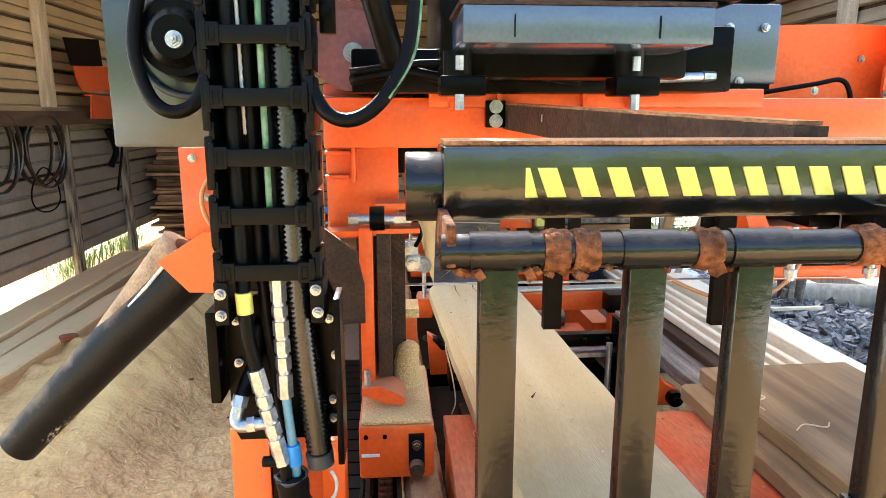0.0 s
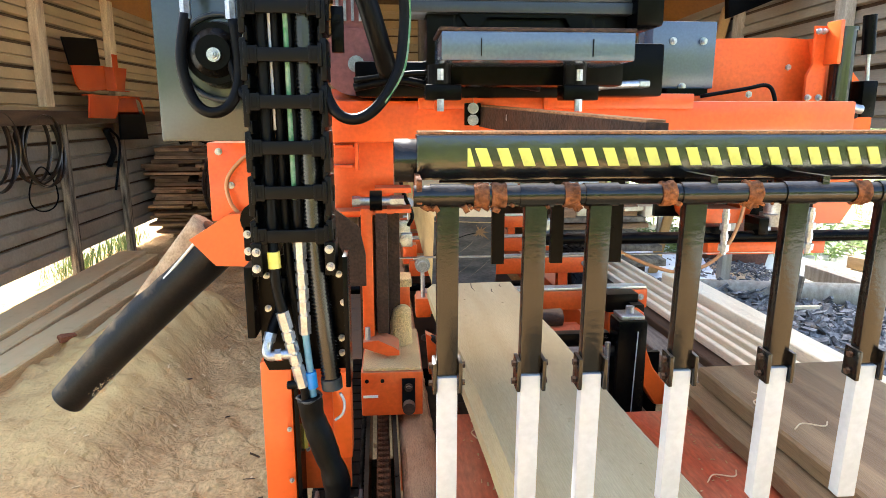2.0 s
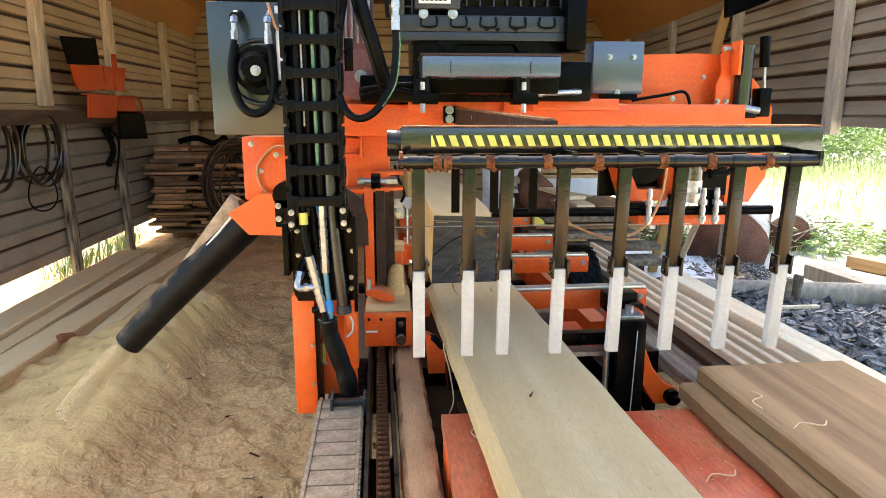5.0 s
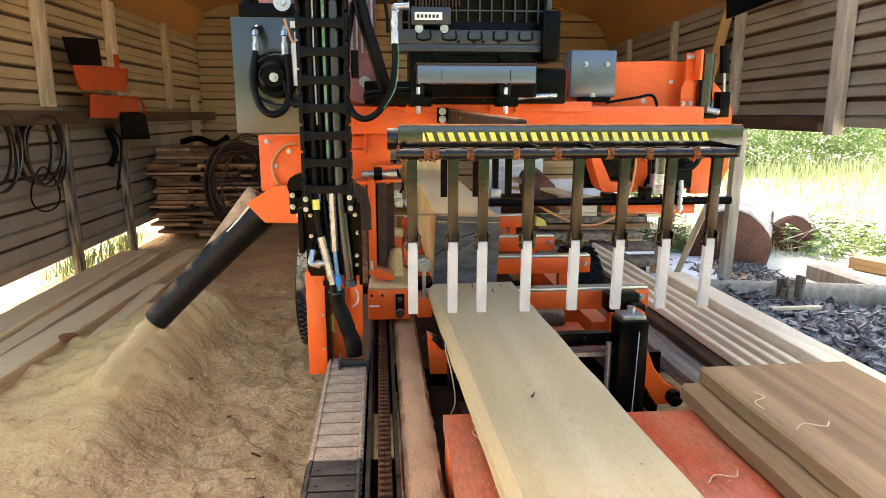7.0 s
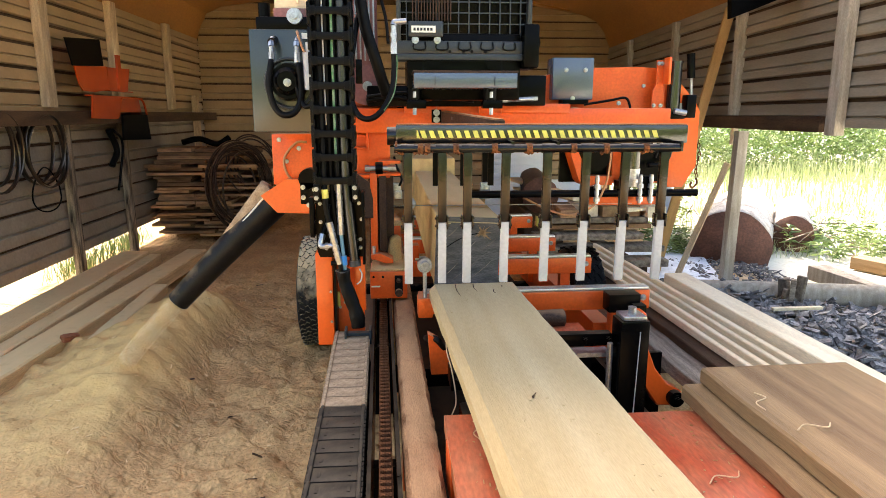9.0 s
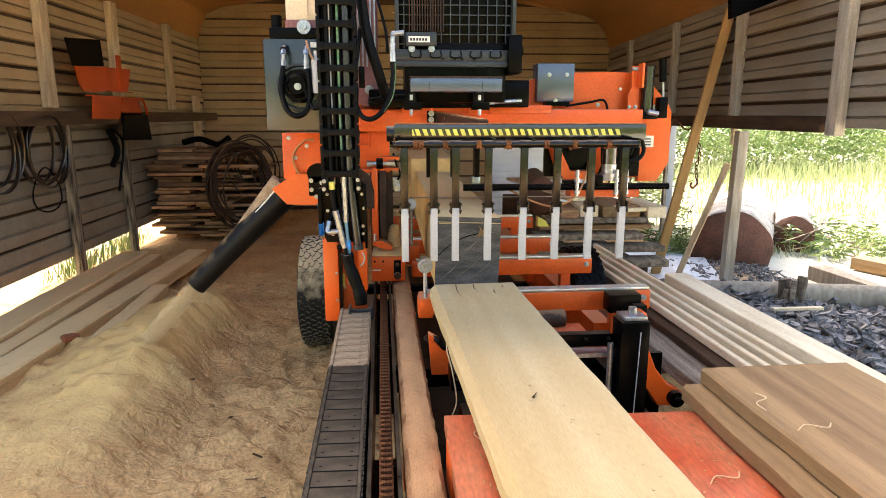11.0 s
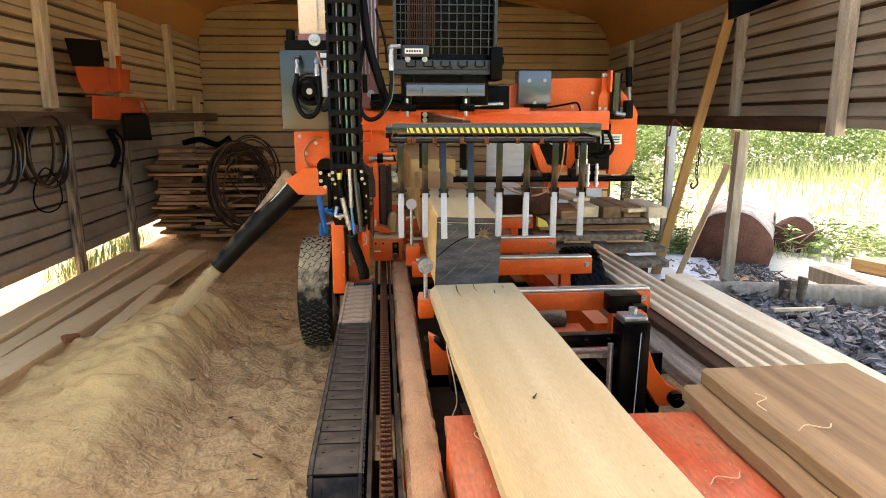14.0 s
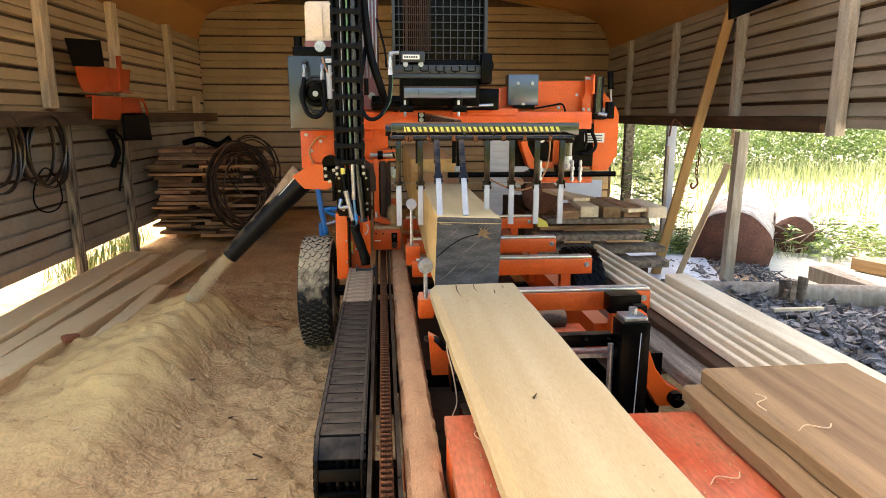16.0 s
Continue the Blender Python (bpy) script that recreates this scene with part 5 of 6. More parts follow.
hose("hose", [(-0.252, -0.01, 2.2), (-0.252, -0.01, 1.6), (-0.249, -0.018, 1.25), (-0.247, -0.03, 1.16), (-0.243, -0.03, 1.10), (-0.233, -0.03, 1.052)], 0.0105, RUBBER)
hose("hose", [(-0.228, 0.0, 2.2), (-0.228, 0.0, 1.6), (-0.225, 0.0, 1.2), (-0.212, 0.0, 1.05), (-0.20, 0.0, 0.92)], 0.0085, RUBBER, ribs=0.0012, steps=60)
hose("hose", [(-0.203, -0.012, 2.2), (-0.203, -0.012, 1.6), (-0.199, -0.018, 1.2)], 0.0095, RUBBER)
part("hose_band", tube(B(), [(-0.2055, -0.019, 2.15), (-0.2055, -0.019, 1.6), (-0.203, -0.024, 1.28)], 0.0052, 8), GREEN, head, "green printed band along a hose")
hose("conduit", [(-0.174, -0.008, 2.2 - 0.1 * k) for k in range(8)] + [(-0.173, -0.009, 1.4), (-0.172, -0.010, 1.3), (-0.170, -0.012, 1.2), (-0.163, -0.016, 1.1), (-0.154, -0.02, 1.0), (-0.145, -0.02, 0.90)], 0.0160, CONDUIT, "ribbed black conduit", 0.0048, 26)
hose("wire", [(-0.240, 0.012, 2.2), (-0.240, 0.012, 1.6), (-0.231, 0.005, 1.30)], 0.004, COPPER)
hose("wire", [(-0.2385, -0.004, 2.2), (-0.2385, -0.004, 1.7), (-0.236, -0.004, 1.41)], 0.0032, WHITE)
part("yellow_tag", rd((-0.2475, -0.03, 1.180), (-0.246, -0.03, 1.148), 0.0125), YELLOW, head, "yellow sleeve on a hose")


def fitting(pts, r):
    """A run of plated couplings: sleeves and hexagon nuts in turn."""
    bm = B()
    p = [Vector(q) for q in pts]
    for i, (a, b) in enumerate(zip(p, p[1:])):
        rod(bm, a, b, r * (1.0 if i % 2 else 1.25), seg=12 if i % 2 else 6)
    return bm


def couplings(pts, r):
    p = [Vector(q) for q in pts]
    for i, (a, c) in enumerate(zip(p, p[1:])):
        part("sleeve" if i % 2 else "coupling_nut", rd(a, c, r * (1.0 if i % 2 else 1.25), seg=14 if i % 2 else 6), STEEL, head, "" if i else "plated hose coupling")


zs = (1.205, 1.165, 1.158, 1.142, 1.135, 1.112, 1.105, 1.085, 1.078, 1.058, 1.050, 1.012)
couplings([(-0.197 + 0.003 * k / 11, -0.028, z) for k, z in enumerate(zs)], 0.0098)
ts = (0.0, 0.22, 0.26, 0.36, 0.40, 0.52, 0.56, 0.68, 0.72, 1.0)
couplings([(-0.236 + 0.034 * k, -0.034, 1.060 - 0.157 * k) for k in ts], 0.0105)
part("elbow", tube(B(), [(-0.218, -0.035, 0.972), (-0.240, -0.037, 0.973), (-0.262, -0.037, 0.970), (-0.270, -0.033, 0.980), (-0.264, -0.026, 1.004)], 0.0098, 12), STEEL, head, "plated elbow fitting")
part("elbow_nut", rd((-0.240, -0.037, 0.973), (-0.252, -0.037, 0.9715), 0.0125, seg=6), STEEL, head)
part("elbow_nut", rd((-0.266, -0.028, 0.998), (-0.262, -0.022, 1.014), 0.0125, seg=6), STEEL, head)
hose("hose", [(-0.262, -0.02, 1.010), (-0.256, -0.005, 1.03), (-0.245, 0.005, 1.06), (-0.238, 0.008, 1.12)], 0.011, RUBBER)
hose("hose", [(-0.233, -0.03, 0.905), (-0.203, -0.034, 0.905), (-0.198, -0.034, 0.87)], 0.0085, RUBBER)
hose("blue_hose", [(-0.1935, -0.028, 1.015), (-0.191, -0.028, 0.98), (-0.187, -0.028, 0.93), (-0.182, -0.025, 0.86)], 0.0072, BLUE_HOSE, "dull blue hose")
part("blue_sleeve", rd((-0.187, -0.028, 0.932), (-0.184, -0.028, 0.898), 0.0115), BLUE, head, "bright blue sleeve")
part("clamp_ring", rd((-0.147, -0.02, 0.914), (-0.145, -0.02, 0.892), 0.0215, seg=20), GREY, head)
cuff = tube(B(), [(-0.193, -0.022, 0.876), (-0.186, -0.024, 0.83), (-0.172, -0.03, 0.79), (-0.156, -0.036, 0.745), (-0.142, -0.042, 0.70), (-0.138, -0.045, 0.66)], 0.03, 16, 8, radii=[0.025, 0.0235, 0.027, 0.0255, 0.028, 0.026])
for v in cuff.verts:
    v.co += Vector((1, 0.6, 0)) * 0.003 * noise.noise(v.co * 45)
part("hose_cuff", cuff, RUBBER, head, "wrinkled black sleeve round the hoses")
part("cuff_rim", tube(B(), [(-0.218, -0.022, 0.874), (-0.193, -0.047, 0.872), (-0.168, -0.022, 0.878), (-0.193, 0.003, 0.88), (-0.218, -0.022, 0.874)], 0.003, 6), GREY, head)
part("hose_loop", tube(B(), [(-0.130, -0.02, 0.88), (-0.122, -0.02, 0.86), (-0.126, -0.02, 0.835), (-0.142, -0.02, 0.82)], 0.003, 6), WHITE, head)
part("chain_clamp", box(box(bx(-0.188, -0.092, -0.055, -0.03, 0.628, 0.640, bevel=0.002), -0.190, -0.182, -0.075, -0.01, 0.60, 0.655, bevel=0.002), -0.098, -0.090, -0.075, -0.01, 0.60, 0.655, bevel=0.002), GREY, head, "plated clamp at the floor chain's end")
# black bracket behind the hoses
bk = part("hose_bracket", prism(B(), [(-0.288, 1.15), (-0.13, 1.19), (-0.113, 1.15), (-0.113, 0.925), (-0.118, 0.918), (-0.278, 0.918), (-0.288, 0.94), (-0.290, 1.02)], 0.02, 0.03), BLACK, head, "black steel bracket plate")
part("bracket_flange", bx(-0.306, -0.290, -0.03, 0.03, 1.005, 1.15, bevel=0.002), BLACK, bk)
part("bracket_flange", bx(-0.116, -0.106, -0.04, 0.03, 0.90, 1.17, bevel=0.002), BLACK, bk)
bolts(bk, [(x, -0.048, z) for x, z in ((-0.2755, 1.183), (-0.2765, 1.151), (-0.139, 1.187), (-0.137, 1.153))], 0.0062)
bolts(bk, [(x, 0.018, z) for x, z in ((-0.272, 1.122), (-0.128, 1.122), (-0.272, 1.053), (-0.120, 1.062), (-0.126, 0.986), (-0.253, 0.952), (-0.126, 0.954), (-0.296, 1.125), (-0.298, 1.07), (-0.298, 1.02))], 0.0052)
part("chain_lug", bx(-0.286, -0.266, -0.047, 0.02, 1.135, 1.20, bevel=0.002), PLASTIC, chain_v)
part("chain_lug", bx(-0.148, -0.128, -0.047, 0.02, 1.135, 1.20, bevel=0.002), PLASTIC, chain_v)
# orange leg under it
lg = part("carriage_leg", bx(-0.300, -0.236, 0.035, 0.20, 0.563, 0.93, bevel=0.004), ORANGE_CLEAN, head, "tall orange sheet-steel leg")
part("leg_web", bx(-0.232, -0.12, 0.09, 0.105, 0.60, 0.93), ORANGE, lg)
part("leg_flange", bx(-0.152, -0.113, 0.04, 0.10, 0.70, 0.90, bevel=0.003), ORANGE_CLEAN, lg)
part("leg_slot", bx(-0.231, -0.222, 0.025, 0.09, 0.56, 0.90), BLACK, lg)
part("yellow_label", bx(-0.225, -0.214, 0.080, 0.084, 0.705, 0.765), YELLOW, lg)
bolts(lg, [(x, 0.028 if x < -0.232 else 0.088, z) for x, z in ((-0.244, 0.66), (-0.244, 0.78), (-0.215, 0.70), (-0.197, 0.72))], 0.004, 0.003, "rivet")

# ---- control box, hydraulic motor and hoses ----
SET[0] = enlarge(1.095, (-0.526, 0.12, 1.383), (-0.566, 0.35, 1.375))
cb = part("control_box", bx(-0.526, -0.270, 0.12, 0.36, 1.383, 1.752, bevel=0.006), GREEN_GREY, head, "grey-green sheet metal box")
for z in (1.44, 1.62):
    part("box_hinge", bx(-0.534, -0.526, 0.16, 0.20, z, z + 0.06), BLACK, cb)
bm = B()
rod(bm, (-0.385, 0.119, 1.565), (-0.385, 0.06, 1.565), 0.070, 0.062, seg=36)
rod(bm, (-0.385, 0.06, 1.565), (-0.385, 0.045, 1.565), 0.050, 0.035, seg=36)
part("hydraulic_motor", bm, BLACK, cb, "round glossy black motor")
part("motor_boss", bolt(rod(B(), (-0.382, 0.05, 1.560), (-0.382, 0.036, 1.560), 0.014, seg=24), -0.382, 0.036, 1.560, 0.008), STEEL, cb)
part("motor_ring", tube(B(), [(-0.385 + 0.088 * math.cos(a / 12 * 6.2832), 0.112, 1.560 + 0.088 * math.sin(a / 12 * 6.2832)) for a in range(13)], 0.006, 8), GREY, cb)
hose("hose", [(-0.435, 0.05, 1.64), (-0.447, 0.04, 1.55), (-0.43, 0.035, 1.475), (-0.395, 0.03, 1.445), (-0.355, 0.035, 1.46), (-0.335, 0.045, 1.52), (-0.34, 0.05, 1.63)], 0.0115, RUBBER, "thick black hydraulic hose")
hose("hose", [(-0.365, 0.06, 1.60), (-0.345, 0.05, 1.52), (-0.32, 0.03, 1.475), (-0.285, 0.02, 1.50), (-0.27, 0.02, 1.58)], 0.009, RUBBER)
for x in (-0.434, -0.345):
    part("hose_end", fitting([(x, 0.05, 1.63), (x, 0.05, 1.665), (x, 0.05, 1.685), (x, 0.055, 1.70), (x, 0.08, 1.715)], 0.009), STEEL, cb, "plated hose end")
part("elbow", rd((-0.434, 0.055, 1.70), (-0.434, 0.12, 1.715), 0.014), BLACK, cb)
part("box_filter", rod(rod(B(), (-0.306, 0.06, 1.535), (-0.306, 0.06, 1.665), 0.021, seg=20), (-0.306, 0.06, 1.665), (-0.306, 0.06, 1.70), 0.010), WHITE, cb, "pale cylindrical filter")
part("filter_label", bx(-0.33, -0.285, 0.08, 0.085, 1.715, 1.735), LABEL, cb)
hose("wire", [(-0.345, 0.07, 1.74), (-0.325, 0.05, 1.68), (-0.29, 0.04, 1.62), (-0.275, 0.03, 1.52), (-0.275, 0.02, 1.40), (-0.272, 0.02, 1.33)], 0.0045, COPPER, "tan wire")
tk = part("fluid_tank", bx(-0.44, -0.285, 0.17, 0.32, 1.80, 2.03, bevel=0.025), TANK, head, "translucent yellowed plastic tank")
part("tank_cap", rod(rod(B(), (-0.36, 0.165, 1.80), (-0.36, 0.13, 1.80), 0.028, seg=24), (-0.36, 0.13, 1.80), (-0.36, 0.12, 1.80), 0.012), STEEL, tk)
part("tank_rib", bx(-0.355, -0.345, 0.160, 0.172, 1.85, 2.0, bevel=0.003), TANK, tk)
part("tank_strap", bx(-0.438, -0.287, 0.155, 0.168, 1.80, 1.83), HOUSING, tk)
part("tank_bracket", bx(-0.49, -0.28, 0.15, 0.33, 1.753, 1.80, bevel=0.004), BLACK, tk)
part("breather", rod(bx(-0.505, -0.45, 0.16, 0.22, 1.754, 1.80, bevel=0.004), (-0.478, 0.19, 1.80), (-0.478, 0.19, 1.85), 0.022), BLACK, cb)

# ---- chute with its rubber pipe ----
SET[0] = None
ch = part("discharge_housing", bx(-0.565, -0.22, 0.72, 0.88, 1.12, 1.357, bevel=0.006), ORANGE, head)
part("chute", prism(B(), [(-0.50, 1.15), (-0.36, 1.15), (-0.36, 1.02), (-0.40, 0.99), (-0.545, 0.995), (-0.618, 1.075)], 0.66, 0.86), ORANGE_CLEAN, ch, "orange sheet-steel chute")
hose("wire", [(-0.40, 0.70, 1.32), (-0.45, 0.70, 1.315), (-0.505, 0.70, 1.25), (-0.50, 0.70, 1.18), (-0.46, 0.70, 1.13), (-0.43, 0.69, 1.12)], 0.006, COPPER)
bolts(ch, [(-0.44, 0.718, 1.29), (-0.50, 0.718, 1.23), (-0.53, 0.718, 1.33)], 0.008)
PA, PB = Vector((-0.545, 0.76, 1.06)), Vector((-1.058, 0.74, 0.550))
bm = tube(B(), [PA, PA.lerp(PB, 0.35) + Vector((0.0, 0, 0.006)), PA.lerp(PB, 0.7) + Vector((0, 0, 0.006)), PB], 0.06, 28, 10, radii=[0.076, 0.068, 0.060, 0.054])
# leave the outlet open
far = [f for f in bm.faces if len(f.verts) == 28 and (f.calc_center_median() - PB).length < 0.02]
bmesh.ops.delete(bm, geom=far, context="FACES_ONLY")
pp = part("discharge_pipe", bm, RUBBER_DUSTY, head, "thick black rubber discharge pipe, dusty on top")
ins = tube(B(), [PA.lerp(PB, 0.5), PA.lerp(PB, 0.8), PB], 0.05, 24, 6, radii=[0.050, 0.050, 0.050])
ends = [f for f in ins.faces if len(f.verts) == 24]
bmesh.ops.delete(ins, geom=ends, context="FACES_ONLY")
part("pipe_lining", ins, RUBBER, pp)
up = Vector((-0.7, 0, 0.72))
part("pipe_overlap", tube(B(), [PA + up * 0.055, PA.lerp(PB, 0.3) + up * 0.035, PA.lerp(PB, 0.62) + up * 0.008], 0.05, 20, 8, radii=[0.058, 0.05, 0.045]), PLASTIC_DUSTY, pp, "dust-covered overlap of the rolled rubber")
part("pipe_seam", tube(B(), [PA + up * 0.05 + Vector((0, -0.066, 0)), PA.lerp(PB, 0.3) + up * 0.04 + Vector((0, -0.052, 0)), PA.lerp(PB, 0.65) + up * 0.05 + Vector((0, -0.02, 0))], 0.005, 6), LABEL, pp, "pale seam along the pipe")
SET[0] = enlarge(1.07, (-0.33, 0.2, 1.19), (-0.36, 0.36, 1.17))
part("valve_body", box(rod(rod(B(), (-0.325, 0.20, 1.20), (-0.325, 0.28, 1.20), 0.04), (-0.30, 0.18, 1.14), (-0.30, 0.25, 1.14), 0.03), -0.36, -0.27, 0.20, 0.28, 1.10, 1.19, bevel=0.006), BLACK, head)
bolts(head, [(x, 0.178, z) for x, z in ((-0.345, 1.17), (-0.345, 1.13), (-0.30, 1.16), (-0.325, 1.10))], 0.007)
SET[0] = None

# ---- mast, beam, column, carriage ----
SET[0] = enlarge(1.04, (-0.1, 0.28, 1.22), (-0.104, 0.385, 1.213))
mast = part("mast", bx(-0.165, -0.012, 0.37, 0.52, 1.18, 1.50, bevel=0.005), ORANGE, head, "orange welded steel mast")
for q in ((-0.108, -0.100, 0.33, 0.371, 1.30, 1.468), (-0.165, -0.112, 0.34, 0.371, 1.355, 1.362), (-0.165, -0.115, 0.34, 0.371, 1.305, 1.312), (-0.165, -0.10, 0.335, 0.371, 1.18, 1.19)):
    part("mast_rib", bx(*q, bevel=0.001), ORANGE, mast)
part("mast_plate", bx(-0.165, 0.02, 0.345, 0.37, 1.40, 1.475, bevel=0.003), ORANGE, mast)
part("hinge_bar", box(box(bx(-0.06, 0.03, 0.29, 0.37, 1.246, 1.258), -0.06, 0.03, 0.29, 0.37, 1.196, 1.206), -0.165, -0.06, 0.30, 0.37, 1.19, 1.20), ORANGE, mast)
part("hinge_roller", rd((-0.072, 0.29, 1.228), (-0.042, 0.29, 1.228), 0.025, seg=20), BLACK, mast)
part("hinge_bolt", fitting([(-0.115, 0.28, 1.228), (-0.095, 0.28, 1.228), (-0.072, 0.28, 1.228), (-0.042, 0.28, 1.228), (-0.022, 0.28, 1.228), (0.012, 0.28, 1.228)], 0.011), STEEL, mast, "plated hinge bolt")
SET[0] = enlarge(1.09, (0.012, 0.27, 1.133), (0.018, 0.53, 1.09))
part("guide_block", bolt(bolt(box(bx(-0.025, 0.025, 0.28, 0.31, 1.125, 1.18, bevel=0.003), 0.0, 0.03, 0.27, 0.30, 1.115, 1.15, bevel=0.003), 0.0, 0.278, 1.165, 0.009), 0.012, 0.268, 1.133, 0.011), STEEL, head, "plated blade guide block")
part("guide_arm", tube(B(), [(0.0, 0.28, 1.29), (0.01, 0.27, 1.25), (0.03, 0.27, 1.20), (0.02, 0.28, 1.17)], 0.005, 8), RUBBER, head)
part("guide_block", bolt(bolt(bx(0.36, 0.40, 0.28, 0.31, 1.11, 1.18, bevel=0.003), 0.38, 0.278, 1.16, 0.009), 0.38, 0.278, 1.13, 0.010), STEEL, head)
part("guide_hanger", bx(0.37, 0.392, 0.30, 0.33, 1.18, 1.40), BLACK, head)
SET[0] = None
beam = part("cross_beam", bx(-0.165, 1.20, 0.38, 0.50, 1.37, 1.472, bevel=0.005), ORANGE, head, "long orange cross beam")
part("beam_lip", bx(0.05, 0.75, 0.36, 0.38, 1.452, 1.490, bevel=0.003), ORANGE, beam)
for x in (0.09, 0.36):
    part("beam_tab", box(box(bx(x, x + 0.008, 0.34, 0.38, 1.45, 1.50), x + 0.095, x + 0.103, 0.34, 0.38, 1.45, 1.50), x, x + 0.103, 0.34, 0.38, 1.492, 1.50), ORANGE, beam)
col = part("column", bx(-0.10, -0.07, 0.40, 0.48, 0.82, 1.20, bevel=0.003), ORANGE, head)
part("column_slide", bx(-0.062, -0.032, 0.40, 0.47, 0.86, 1.20, bevel=0.003), OLD_STEEL, col, "worn steel slide bar")
part("column_back", bx(-0.11, 0.0, 0.48, 0.56, 0.70, 1.20), OLD_STEEL, col)
car = part("carriage", bx(-0.105, 0.054, 0.30, 0.62, 0.67, 0.790, bevel=0.005), ORANGE, head, "orange carriage box on the track")
part("carriage_dust", bx(-0.10, 0.05, 0.305, 0.615, 0.791, 0.80, bevel=0.004), SAWDUST, car, "thick sawdust on the carriage")
part("carriage_notch", bx(0.0, 0.034, 0.294, 0.3, 0.69, 0.772), INK, car)
part("carriage_roller", bolt(rod(B(), (0.017, 0.27, 0.70), (0.017, 0.33, 0.70), 0.016), 0.017, 0.285, 0.753, 0.008), OLD_STEEL, car)
part("carriage_holes", rod(rod(B(), (-0.09, 0.297, 0.767), (-0.09, 0.302, 0.767), 0.005), (-0.05, 0.297, 0.767), (-0.05, 0.302, 0.767), 0.005), INK, car)
part("carriage_label", bx(-0.10, -0.062, 0.2965, 0.2995, 0.722, 0.728), LABEL, car)
part("dust_boot", tube(B(), [(-0.0, 0.50, 0.79), (0.0, 0.49, 0.85), (0.005, 0.48, 0.90), (0.005, 0.48, 0.915)], 0.03, 14, 6, radii=[0.036, 0.032, 0.026, 0.012]), SAWDUST, car, "sawdust-caked boot")
part("foot_plate", prism(B(), [(-0.10, 0.835), (-0.10, 0.85), (-0.06, 0.855), (-0.02, 0.835), (-0.005, 0.825), (-0.005, 0.812), (-0.04, 0.812)], 0.36, 0.45), ORANGE, car)
part("foot_bolt", rd((-0.088, 0.38, 0.85), (-0.088, 0.38, 0.885), 0.007, seg=8), STEEL, car)
part("rear_block", bx(-0.06, 0.03, 0.58, 0.66, 0.86, 0.94, bevel=0.004), ORANGE, car)
part("rear_cap", bx(-0.065, 0.035, 0.575, 0.665, 0.94, 0.965, bevel=0.004), SAWDUST, car)
part("cheek_plate", prism(B(), [(-0.165, 1.22), (-0.10, 1.17), (-0.085, 1.10), (-0.085, 1.02), (-0.165, 1.02)], 0.30, 0.31), OLD_STEEL, head)

# ---- engine on its shelf ----
sh = part("engine_shelf", bx(0.080, 0.456, 0.0, 0.30, 1.540, 1.593, bevel=0.003), SHELF, head, "blue-grey folded steel shelf")
part("shelf_slots", box(bx(0.155, 0.157, -0.002, 0.0, 1.548, 1.580), 0.372, 0.374, -0.002, 0.0, 1.548, 1.580), INK, sh)
part("shelf_edge", bx(0.076, 0.46, 0.004, 0.30, 1.5935, 1.601, bevel=0.002), OLD_STEEL, sh)
for x in (0.085, 0.375):
    mt = part("engine_mount", bx(x - 0.03, x + 0.045, 0.10, 0.16, 1.468, 1.50, bevel=0.004), BLACK, head, "black engine mount")
    part("mount_rubber", rd((x, 0.13, 1.50), (x, 0.13, 1.54), 0.024), RUBBER, mt)
    part("mount_bolt", rd((x, 0.095, 1.445), (x, 0.095, 1.470), 0.008, seg=6), STEEL, mt)
    part("mount_nut", rd((x, 0.095, 1.508), (x, 0.095, 1.530), 0.007, seg=6), STEEL, mt)
eng = part("engine_block", bx(0.06, 0.50, 0.18, 0.62, 1.50, 1.75, bevel=0.01), BLACK, head, "dark engine block")
part("engine_pan", box(bx(-0.10, 0.45, 0.30, 0.60, 1.478, 1.56, bevel=0.008), 0.45, 0.62, 0.25, 0.60, 1.48, 1.60, bevel=0.008), BLACK, eng)
part("orange_tank", bx(0.44, 0.66, 0.45, 0.62, 1.475, 1.61, bevel=0.01), ORANGE, head)
SET[0] = enlarge(1.045, (0.013, 0.05, 1.642), (0.016, 0.15, 1.648))
rb = part("radiator_base", bx(0.013, 0.515, 0.05, 0.16, 1.642, 1.665, bevel=0.004), GREY, head, "grey plastic radiator cradle")
part("cradle_lip", bx(0.018, 0.510, 0.055, 0.10, 1.665, 1.710, bevel=0.006), GREY, rb)
for k in range(5):
    x = 0.10 + 0.082 * k
    part("cradle_rib", tube(B(), [(x - 0.02, 0.052, 1.705), (x - 0.02, 0.050, 1.68), (x + 0.02, 0.050, 1.68), (x + 0.02, 0.052, 1.705)], 0.003, 6, 3), PLASTIC, rb)
for x in (0.21, 0.26, 0.29, 0.34):
    part("cradle_hole", rd((x, 0.05, 1.672), (x, 0.045, 1.672), 0.005, seg=10), INK, rb)
part("cradle_foot", prism(B(), [(0.12, 1.642), (0.40, 1.642), (0.38, 1.618), (0.355, 1.612), (0.34, 1.635), (0.18, 1.635), (0.16, 1.612), (0.14, 1.618)], 0.06, 0.12), BLACK, rb)
for x in (0.115, 0.405):
    part("cradle_mount", rd((x, 0.10, 1.60), (x, 0.10, 1.642), 0.022), RUBBER, rb)
rad = part("radiator", bx(0.03, 0.50, 0.10, 0.20, 1.712, 2.25, bevel=0.006), BLACK, head, "dark radiator core")
for x in (0.018, 0.496):
    part("radiator_frame", bx(x, x + 0.016, 0.06, 0.12, 1.70, 2.25, bevel=0.004), GREY, rad)
bm = B()
